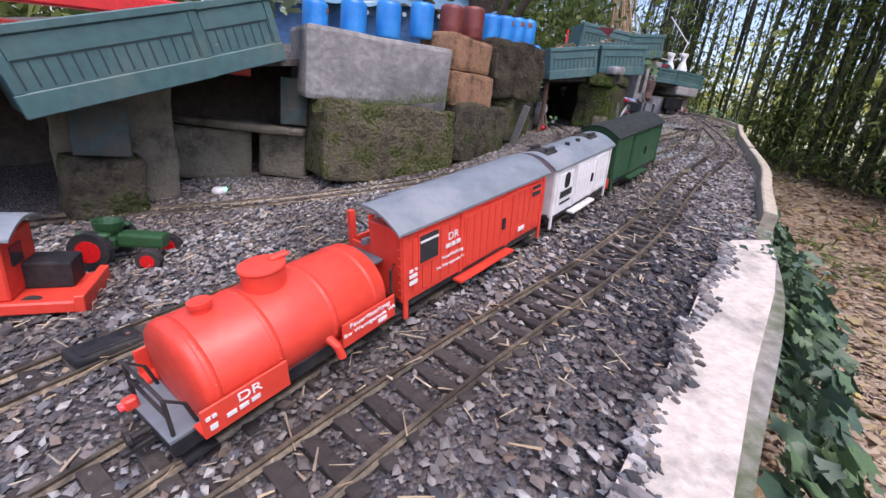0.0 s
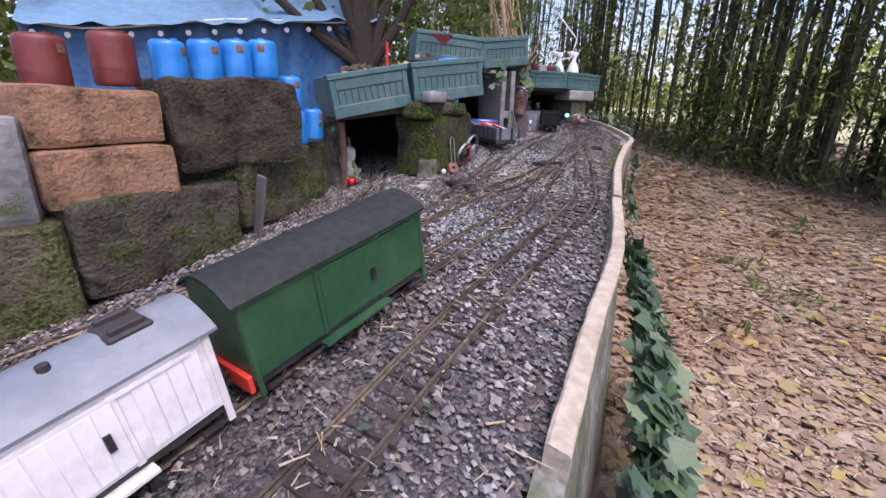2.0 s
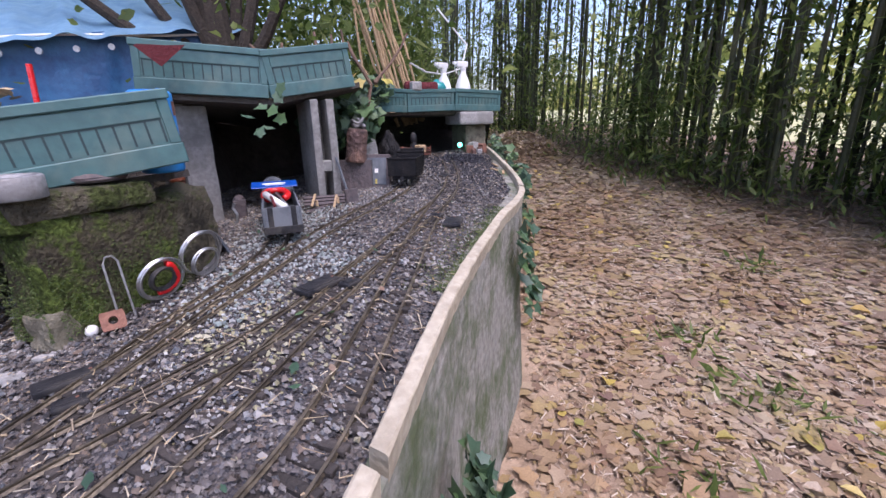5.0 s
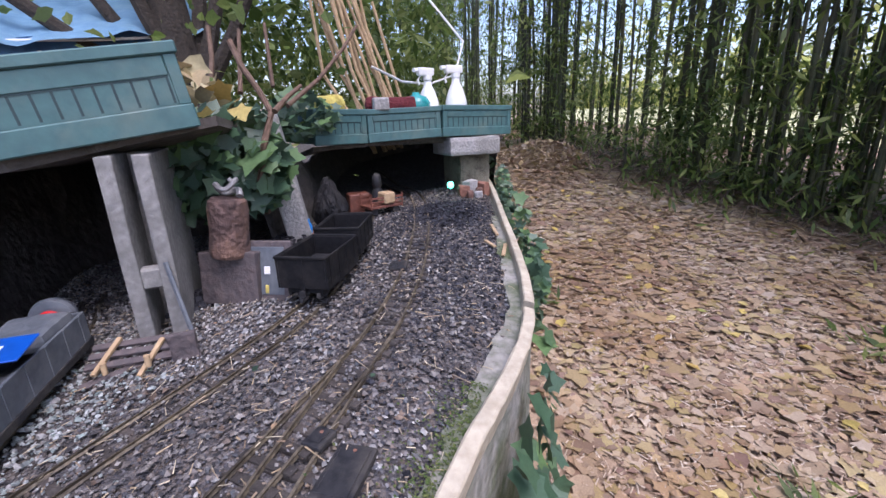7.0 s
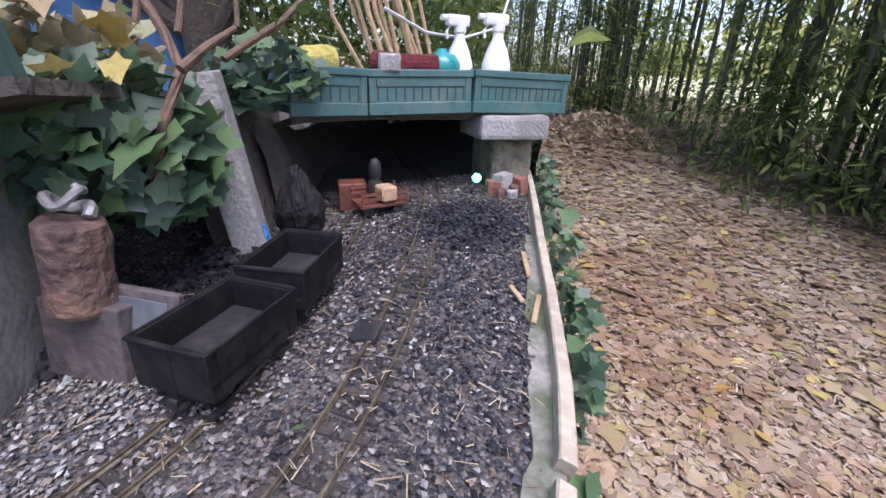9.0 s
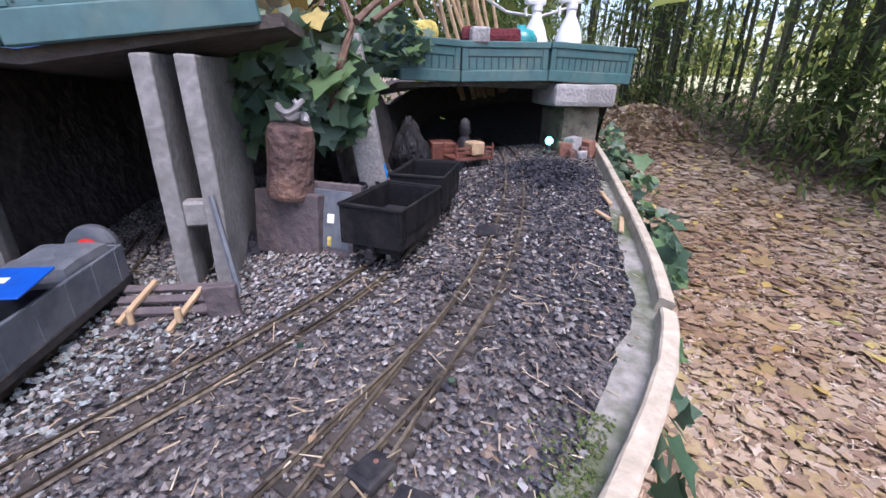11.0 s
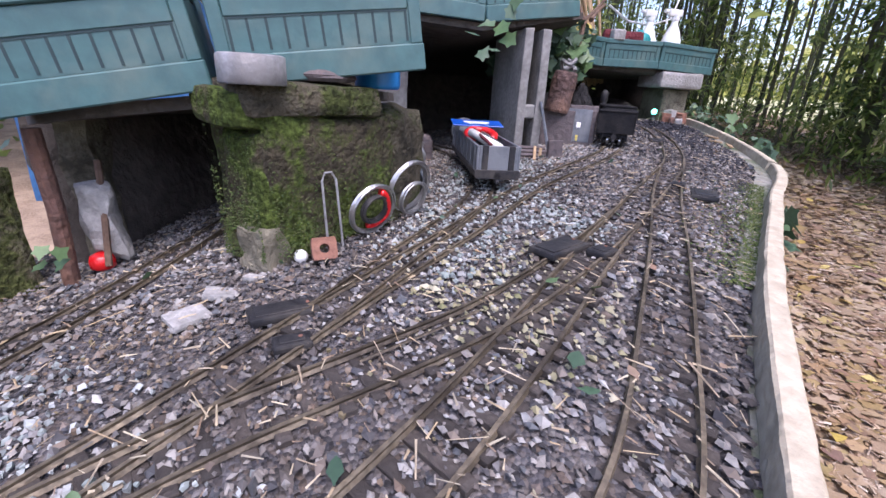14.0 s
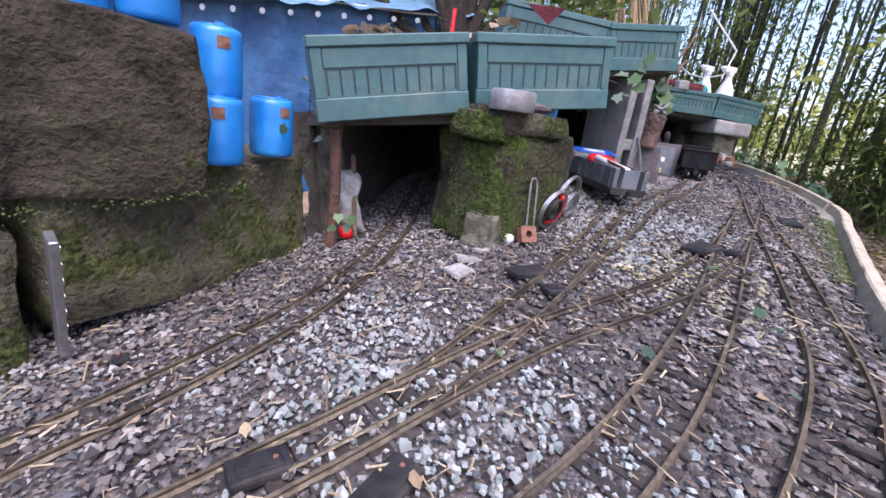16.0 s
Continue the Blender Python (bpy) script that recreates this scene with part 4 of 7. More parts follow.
# ---- moulded green deck panels ----
def panel(ln, h=0.112, depth=0.16):
    e = thing("deck_panel", 0, 0)
    bm = box(0, ln, 0, depth, 0, h, 0.004, seg=2)
    part("body", bm, GREENP, e)
    bm = box(-0.004, ln + 0.004, -0.007, 0.02, h - 0.012, h + 0.004, 0.002)
    part("top_rim", bm, GREENP, e)
    part("bottom_rim", box(-0.002, ln + 0.002, -0.004, 0.01, -0.004, h * 0.27, 0.002), GREENP, e)
    for x0 in (0.0, ln - 0.016):
        part("end_post", box(x0, x0 + 0.016, -0.0035, 0.004, h * 0.27, h - 0.012, 0.001), GREENP, e)
    part("frieze", box(0.017, ln - 0.017, -0.003, 0.004, h * 0.64, h - 0.013, 0.001), GREENP, e)
    part("recess", box(0.016, ln - 0.016, -0.001, 0.002, h * 0.275, h * 0.64), GREENP, e)
    # groove shade and the shadow under the frieze are thin dark strips
    n = max(6, int(ln / 0.024))
    for i in range(n + 1):
        x = 0.02 + (ln - 0.04) * i / n
        part("groove_shade", box(x - 0.0016, x + 0.0016, -0.0016, 0.002, h * 0.3, h * 0.63), GREENSHADE, e)
    part("frieze_shade", box(0.018, ln - 0.018, -0.0018, 0.002, h * 0.615, h * 0.64), GREENSHADE, e)
    return e


def put_panel(a, b, z0, z1, h=0.112, depth=0.16, label="grey-green moulded plastic deck panel with a grooved band"):
    a, b, up = site([(*a, z0), (*b, z1), (*a, z0 + h)])
    d = b - a
    flat = float(np.linalg.norm(d[:2]))
    e = panel(flat, up[2] - a[2], depth)
    e.matrix_world = pose(*(K * a), 0, -math.degrees(math.atan2(d[2], flat)), math.degrees(math.atan2(d[1], d[0])))
    return tagged(e, label, "deck panel", "green deck panels")


put_panel((0.298, 1.552), (0.508, 1.685), 0.2, 0.214)
put_panel((0.517, 1.69), (0.742, 1.838), 0.216, 0.228)
put_panel((0.505, 2.2), (0.802, 2.3), 0.412, 0.412, 0.118)
put_panel((0.81, 2.303), (1.035, 2.44), 0.412, 0.4, 0.118)
put_panel((1.118, 2.985), (1.266, 3.08), 0.375, 0.372, 0.105)
put_panel((1.273, 3.083), (1.523, 3.15), 0.372, 0.372, 0.105)
put_panel((1.53, 3.152), (1.81, 3.235), 0.372, 0.386, 0.108)
put_panel((-0.56, 0.505), (-0.4, 0.685), 0.198, 0.252, 0.125)
put_panel((-0.414, 0.671), (-0.316, 0.764), 0.249, 0.28, 0.124)


def dark_board(name, pts, z0, z1, material, label, category):
    bm = bmesh.new()
    lo = [bm.verts.new((x, y, z0)) for x, y in pts]
    hi = [bm.verts.new((x, y, z1)) for x, y in pts]
    bm.faces.new(lo[::-1])
    bm.faces.new(hi)
    for i in range(len(pts)):
        bm.faces.new((lo[i], lo[(i + 1) % len(pts)], hi[(i + 1) % len(pts)], hi[i]))
    return solo(name, bm, material, 0, 0, 0, label=label, category=category, kind="structure")


# decks over the tunnels, with dark backings added behind to keep them in shade
dark_board("deck_board", [(0.3, 1.62), (0.52, 1.72), (0.62, 1.86), (0.62, 2.1), (0.42, 2.12), (0.2, 2.9), (-0.1, 2.75), (0.06, 1.95), (0.2, 1.68)], 0.19, 0.206, DARKWALL, "dark deck board shading the near tunnel", "deck")
dark_board("deck_board", [(0.52, 2.22), (0.8, 2.32), (1.05, 2.47), (1.02, 2.7), (0.95, 3.42), (0.2, 3.42), (0.3, 2.5)], 0.392, 0.408, DARKWALL, "dark deck board shading the goods shed", "deck")
dark_board("deck_board", [(1.1, 3.03), (1.27, 3.11), (1.52, 3.18), (1.8, 3.27), (1.84, 4.3), (0.9, 4.3), (0.95, 3.2)], 0.36, 0.376, DARKWALL, "dark deck board shading the far tunnel", "deck")
dark_board("deck_board", [(-0.57, 0.53), (-0.44, 0.68), (-0.33, 0.78), (-0.4, 1.5), (-1.6, 1.5), (-1.6, 0.4), (-0.75, 0.42)], 0.262, 0.276, DARKWALL, "dark deck board shading the left sidings", "deck")


def bank(pts, z0, z1, seed, label="dark backing added to close the tunnel in shade"):
    """An added uneven dark face along the plan points, upright, a hand thick."""
    line = smooth_line(pts, 0.06)
    bm = bmesh.new()
    rows = []
    for j in range(7):
        z = z0 + (z1 - z0) * j / 6
        rows.append([bm.verts.new((p[0] + 0.03 * noise.noise(Vector((p[0] * 7, p[1] * 7, z * 9 + seed))), p[1] + 0.03 * noise.noise(Vector((p[0] * 7, p[1] * 7, z * 9 + seed + 9))), z)) for p in line])
    for a, b in zip(rows, rows[1:]):
        for i in range(len(a) - 1):
            bm.faces.new((a[i], a[i + 1], b[i + 1], b[i]))
    ext = bmesh.ops.extrude_face_region(bm, geom=list(bm.faces))
    for v in ext["geom"]:
        if isinstance(v, bmesh.types.BMVert):
            v.co += Vector((0.03, 0.08, 0))
    return solo("dark_backing", bm, DARKWALL, 0, 0, 0, label=label, category="earth bank", kind="structure")


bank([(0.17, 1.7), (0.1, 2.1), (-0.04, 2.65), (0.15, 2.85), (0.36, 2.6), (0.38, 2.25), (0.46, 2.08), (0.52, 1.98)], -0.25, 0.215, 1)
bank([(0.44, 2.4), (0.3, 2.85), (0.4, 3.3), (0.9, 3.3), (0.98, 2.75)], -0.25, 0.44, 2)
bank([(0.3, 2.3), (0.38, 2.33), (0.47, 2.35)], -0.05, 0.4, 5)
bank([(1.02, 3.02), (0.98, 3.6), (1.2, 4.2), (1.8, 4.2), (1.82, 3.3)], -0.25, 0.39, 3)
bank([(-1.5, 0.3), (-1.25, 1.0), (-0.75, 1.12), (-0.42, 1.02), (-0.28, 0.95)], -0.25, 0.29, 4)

# left sidings: concrete blocks and green panel behind the rear track
block_between("concrete_block", (-0.8, 0.9), (-0.57, 0.965), -0.03, 0.1, 0.12, CONCDARK, "buff concrete block behind the rear track", "concrete block", 11, 0.003)
block_between("concrete_block", (-0.555, 0.965), (-0.4, 0.93), -0.03, 0.09, 0.08, CONCDARK, "brown brick set in the wall foot", "brick", 12, 0.003)
block_between("stone_ledge", (-0.76, 0.93), (-0.36, 0.87), 0.102, 0.122, 0.12, CONCDARK, "flat pale stone ledge on the blocks", "stone ledge", 13, 0.004)
solo("green_board", box(0, 0.07, 0, 0.01, 0, 0.12, 0.002), WORNGREEN, -0.42, 0.875, 0.122, 20, "upright grey-green plastic panel in the corner", "panel")
block_between("concrete_pier", (-0.74, 0.69), (-0.6, 0.79), -0.03, 0.255, 0.14, CONCDARK, "dark concrete pier with a torn green sheet", "pier", 14, 0.008)
solo("green_sheet", box(0, 0.1, -0.006, 0.0, 0, 0.11, 0.002), WORNGREEN, -0.665, 0.655, 0.105, 36, "worn green sheet hung on the pier", "sheet")
block_between("stone_block", (-0.69, 0.655), (-0.6, 0.725), -0.03, 0.09, 0.1, MOSSROCK, "mossy undercut stone at the foot of the pier", "stone block", 15, 0.01)

# ---- tunnel pillar of mossy blocks ----
block_between("stone_pillar", (0.478, 1.7), (0.565, 1.66), -0.03, 0.165, 0.26, MOSSPILLAR, "tall mossy stone pillar between the two tunnels", "stone pillar", 21, 0.01, "pillar stones")
block_between("stone_pillar", (0.57, 1.665), (0.685, 1.85), -0.03, 0.168, 0.16, MOSSPILLAR, "broad mossy face of the tunnel pillar", "stone pillar", 22, 0.009, "pillar stones")
block_between("cap_stone", (0.472, 1.675), (0.57, 1.64), 0.168, 0.212, 0.12, MOSSPILLAR, "mossy cap stone on the pillar", "cap stone", 23, 0.006, "pillar stones")
block_between("cap_stone", (0.575, 1.645), (0.685, 1.81), 0.17, 0.21, 0.12, MOSSROCK, "buff cap stone with moss on the pillar", "cap stone", 24, 0.006, "pillar stones")
block_between("stone_block", (0.685, 1.855), (0.705, 1.97), -0.03, 0.165, 0.1, MOSSROCK, "rounded mossy stone beside the pillar", "stone block", 25, 0.014, "pillar stones")
block_between("foot_stone", (0.5, 1.675), (0.555, 1.645), -0.02, 0.05, 0.06, CONCDARK, "small stone at the foot of the pillar", "stone", 26, 0.01, "pillar stones")
bm = lathe([(0.036, 0), (0.037, 0.002), (0.037, 0.03), (0.034, 0.032), (0.03, 0.03), (0.03, 0.006)], 28)
solo("metal_ring", bm, ZINC, 0.575, 1.662, 0.212, 0, "grey metal ring standing on the cap stone", "metal ring", smooth=True)
# tunnel mouth at the left: post, slab and a leaning stone
solo("wooden_post", tube([(0, 0, -0.02), (0.004, 0.002, 0.1), (0.0, 0.0, 0.21)], 0.011, 10), RUST, 0.262, 1.64, -0.005, label="dark wooden post holding the deck panel", category="post")
solo("stick", tube([(0, 0, 0), (-0.02, 0.03, 0.08), (-0.035, 0.05, 0.15)], 0.005, 7), TWIG, 0.3, 1.665, -0.005, label="thin brown stick leaning on the post", category="stick")
block_between("stone_block", (0.215, 1.7), (0.255, 1.73), -0.03, 0.2, 0.1, CONCDARK, "pale grey stone lining the tunnel mouth", "stone block", 27, 0.012)
block_between("stone_block", (0.26, 1.67), (0.295, 1.69), -0.01, 0.11, 0.04, CONCRETE, "rounded pale stone at the tunnel mouth", "stone", 28, 0.014)
bm = lathe([(0.012, 0), (0.017, 0.004), (0.0175, 0.014), (0.015, 0.022), (0.008, 0.026)], 18)
solo("red_lamp", bm, BRIGHTRED, 0.275, 1.678, -0.012, 0, "small bright red lamp beside the rear track", "lamp", smooth=True)

# ---- hollow concrete block standing on end ----
pil = thing("cinder_block", 0.876, 2.345, 0.062, 18, "hollow grey concrete block standing on end under the deck", "concrete block")
for x0 in (0.0, 0.05):
    part("web", rough_block(0.024, 0.26, 0.352, 0.0012, 4, int(x0 * 100) + 3, 0.003), SHEDGREY, pil).location = (K * (x0 + 0.012), K * 0.13, 0)
part("cross_wall", box(0.02, 0.054, 0.004, 0.03, 0.128, 0.165, 0.004), SHEDGREY, pil)
part("cross_wall", box(0.02, 0.054, 0.1, 0.125, 0.0, 0.352, 0.004), SHEDGREY, pil)
block_between("concrete_wall", (0.497, 2.33), (0.575, 2.375), -0.02, 0.39, 0.05, SHEDGREY, "leaning grey concrete slab at the shed entrance", "concrete slab", 31, 0.003)
block_between("sandstone_block", (0.36, 2.2), (0.46, 2.265), -0.02, 0.28, 0.1, DARKSTONE, "buff stone block behind the copper can", "stone block", 32, 0.006)

# ---- far tunnel mouth ----
block_between("concrete_pier", (1.6, 3.165), (1.73, 3.175), 0.1, 0.286, 0.14, CONCDARK, "grey concrete pier at the far tunnel", "pier", 41, 0.003)
block_between("concrete_lintel", (1.557, 3.14), (1.755, 3.165), 0.286, 0.358, 0.16, CONCRETE, "pale concrete lintel under the deck panels", "lintel", 42, 0.002)
solo("concrete_post", rough_block(0.062, 0.05, 0.36, 0.002, 4, 43, 0.004), CONCRETE, 1.062, 2.79, on_plan(1.062, 2.79) - 0.01, 6, "leaning pale concrete post at the far tunnel", "post", ry=-9)
for i, (x, y, s) in enumerate(((1.6, 3.08, 0.035), (1.63, 3.1, 0.045), (1.66, 3.07, 0.03), (1.68, 3.1, 0.04), (1.65, 3.05, 0.025), (1.615, 3.05, 0.022))):
    solo("rock", rough_block(s, s * 0.7, s * 1.1, 0.006, 2, 50 + i, 0.004), (TERRA, CONCRETE, RUST)[i % 3], x, y, float(gz(x, y)) - 0.004, 40 * i, "broken stone piled at the tunnel pier", "rock", "rock pile")
lamp = thing("signal_lamp", 1.55, 3.1, float(gz(1.55, 3.1)) - 0.002, 0, "small lamp with a green light at the tunnel", "lamp")
part("base", lathe([(0.014, 0), (0.014, 0.01), (0.008, 0.016), (0.006, 0.03)], 14), BLACK, lamp)
part("lens", lathe([(0.004, 0.03), (0.011, 0.036), (0.012, 0.044), (0.006, 0.052)], 14), GREENLED, lamp, "glowing green lens", True)


# ---- rolling stock ----
def wheelset(parent, x, r=0.011, half=0.02):
    w = part("wheelset", cyl(0.002, -half, half, 8, None, "Y", (x, 0, r + 0.006)), BLACK, parent)
    for s in (-1, 1):
        part("wheel", cyl(r, -0.002, 0.002, 20, None, "Y", (x, s * 0.0165, r + 0.006)), STEEL, w)
        part("flange", cyl(r + 0.0022, -0.0008, 0.0008, 20, None, "Y", (x, s * 0.0142, r + 0.006)), STEEL, w)


def chassis(parent, ln, w=0.062, material=BLACK):
    h = 0.026
    part("frame", box(-ln / 2, ln / 2, -w / 2, w / 2, h, h + 0.009, 0.001), material, parent)
    for s in (-1, 1):
        part("sole_bar", box(-ln / 2, ln / 2, s * w / 2 - 0.003, s * w / 2 + 0.003, h - 0.006, h + 0.01, 0.0008), material, parent)
        part("buffer", lathe([(0.003, 0), (0.003, 0.01), (0.007, 0.011), (0.007, 0.013)], 14), BLACK, parent).matrix_basis = pose(K * s * ln / 2, 0, K * (h + 0.002), 0, 90 * s, 0)
        part("coupling", box(s * (ln / 2 + 0.006) - 0.012, s * (ln / 2 + 0.006) + 0.012, -0.003, 0.003, h - 0.012, h - 0.006, 0.001), BLACK, parent)
        for q in (-1, 1):
            part("axle_box", box(q * ln * 0.3 - 0.006, q * ln * 0.3 + 0.006, s * 0.024 - 0.003, s * 0.024 + 0.003, 0.01, h, 0.001), BLACK, parent)
            part("step", box(q * ln * 0.42 - 0.01, q * ln * 0.42 + 0.01, s * 0.032 - 0.004, s * 0.032 + 0.004, 0.008, 0.011), BLACK, parent)
    for q in (-1, 1):
        wheelset(parent, q * ln * 0.3)


def letters(text, size, parent, material, loc, rot, label="white lettering", align="CENTER"):
    cu = bpy.data.curves.new("lettering", "FONT")
    cu.body, cu.size, cu.extrude, cu.align_x = text, size * K, 0.0003, align
    tmp = new("tmp_lettering", cu)
    me = bpy.data.meshes.new_from_object(tmp.evaluated_get(bpy.context.evaluated_depsgraph_get()))
    bpy.data.objects.remove(tmp)
    me.materials.append(material)
    ob = new("lettering", me)
    ob.parent = parent
    ob.matrix_basis = pose(*(K * v for v in loc), *rot)
    return tagged(ob, label)


def bars(parent, material, loc, rz, widths, h=0.0035, gap=0.003, name="lettering_bar"):
    x = 0
    for w in widths:
        part(name, box(x, x + w, -0.0004, 0.0004, 0, h), material, parent).matrix_basis = pose(*(K * v for v in loc), 0, 0, rz)
        x += w + gap


def at_track(key, s):
    """Plan point and bearing s units along a track."""
    line = PATHS[key]
    i = s / 0.02
    j = int(i)
    p = line[j] + (line[j + 1] - line[j]) * (i - j)
    d = line[min(j + 3, len(line) - 1)] - line[max(j - 3, 0)]
    return p, math.degrees(math.atan2(d[1], d[0]))


def s_of(key, y, fine=False):
    line = PATHS[key]
    if fine:
        return float(np.interp(y, line[:, 1], np.arange(len(line)) * 0.02))
    return float(np.argmin(np.abs(line[:, 1] - y)) * 0.02)


def place(e, key, s):
    p, a = at_track(key, s)
    e.matrix_world = laid(p[0], p[1], float(gz(*p)) + 0.0005, 0, 0, a)


def couple(e, y0, y1, length, w=1.28, h=1.24):
    """Stands a vehicle of the train on the main track, from plan y0 to y1."""
    (pa, _), (pb, _) = at_track("main", s_of("main", y0, True)), at_track("main", s_of("main", y1, True))
    a, b = (Vector(site([(p[0], p[1], float(gz(*p)) + 0.0005)])[0]) for p in (pa, pb))
    d = b - a
    m = (a + b) / 2
    e.matrix_world = pose(*m, 0, -math.degrees(math.atan2(d.z, math.hypot(d.x, d.y))), math.degrees(math.atan2(d.y, d.x))) @ Matrix.Diagonal((d.length / length, w, h, 1))


# tank wagon; x points along the train
TL = 0.18
tank = thing("tank_wagon", 0, 0, label="bright red fire-train tank wagon on a black underframe", category="tank wagon", group="model train")
chassis(tank, TL)
part("deck", box(-TL / 2, TL / 2, -0.034, 0.034, 0.035, 0.038), ROOFGREY, tank, "grey end platform")
R = 0.046
prof = [(0.004, -0.079), (R * 0.5, -0.0785), (R * 0.93, -0.0765), (R, -0.074), (R, 0.074), (R * 0.93, 0.0765), (R * 0.5, 0.0785), (0.004, 0.079)]
ob = part("tank", lathe([(r, z) for r, z in prof], 40), RED, tank, smooth=True)
ob.matrix_basis = pose(K * 0.007, 0, K * 0.067, 0, 90, 0)
for x in (-0.062, -0.02, 0.028, 0.07):
    part("riveted_band", cyl(R + 0.0003, -0.0025, 0.0025, 40, None, "X", (x, 0, 0.067)), RED, tank, smooth=True)
    bm = bmesh.new()
    for i in range(28):
        a = 2 * math.pi * i / 28
        bmesh.ops.create_icosphere(bm, subdivisions=1, radius=0.00065, matrix=Matrix.Translation((x, (R + 0.0008) * math.cos(a), 0.067 + (R + 0.0008) * math.sin(a))))
    part("rivets", bm, RED, tank)
dome = part("dome", cyl(0.0155, 0.106, 0.131, 28, None, "Z", (0.0, 0, 0)), RED, tank, smooth=False)
part("dome_lid", lathe([(0.0165, 0.13), (0.017, 0.1315), (0.0165, 0.1335), (0.008, 0.1345)], 28), RED, dome)
part("dome_valve", box(0.006, 0.022, -0.004, 0.004, 0.133, 0.138, 0.002), RED, dome)
part("filler_cap", lathe([(0.006, 0.112), (0.006, 0.118), (0.0075, 0.119), (0.0075, 0.123)], 14, None, (-0.045, 0, 0)), RED, tank)
for s in (-1, 1):
    for x0 in (-0.076, 0.03):
        bd = part("name_board", box(x0, x0 + 0.058, s * 0.0495 - 0.001, s * 0.0495 + 0.001, 0.04, 0.066, 0.0006), RED, tank)
        part("board_foot", box(x0, x0 + 0.058, min(s * 0.034, s * 0.0505), max(s * 0.034, s * 0.0505), 0.038, 0.0405), RED, bd)
    part("drain_pipe", tube([(0.02, s * 0.04, 0.058), (0.024, s * 0.05, 0.046), (0.026, s * 0.053, 0.032)], 0.0035, 10), RED, tank)
    for x0 in (-0.06, 0.07):
        part("tank_saddle", box(x0 - 0.006, x0 + 0.006, s * 0.012, s * 0.03, 0.035, 0.062, 0.001), BLACK, tank)
letters("DR", 0.0125, tank, WHITE, (-0.046, -0.0509, 0.054), (90, 0, 0))
bars(tank, WHITE, (-0.062, -0.051, 0.0465), 0, (0.006, 0.006, 0.006), 0.0038, 0.002)
bars(tank, WHITE, (-0.074, -0.051, 0.055), 0, (0.0028, 0.0028), 0.003, 0.001)
bars(tank, WHITE, (-0.0725, -0.051, 0.044), 0, (0.0045,), 0.005)
letters("Feuerlöschzug", 0.0078, tank, WHITE, (0.059, -0.0509, 0.0575), (90, 0, 0))
letters("Bw Wernigerode Wt", 0.0066, tank, WHITE, (0.059, -0.0509, 0.0495), (90, 0, 0))
bars(tank, WHITE, (0.067, -0.051, 0.042), 0, (0.01,), 0.005)
for y in (-0.03, 0.03):
    part("rail_post", tube([(-0.086, y, 0.037), (-0.086, y, 0.075)], 0.0013, 6), BLACK, tank)
    part("hand_rail", tube([(-0.086, y, 0.075), (-0.076, y, 0.062), (-0.072, y, 0.038)], 0.0012, 6), BLACK, tank)
for z in (0.058, 0.075):
    part("end_rail", tube([(-0.086, -0.03, z), (-0.086, 0.03, z)], 0.0012, 6), BLACK, tank)
tl = part("tail_lamp", box(-0.095, -0.087, 0.016, 0.024, 0.037, 0.048, 0.0015), RED, tank)
part("tail_lens", cyl(0.003, 0, 0.003, 12, None, "X", (-0.0975, 0.02, 0.0425)), REDLED, tl)
couple(tank, 0.182, 0.33, TL, 1.22, 1.04)


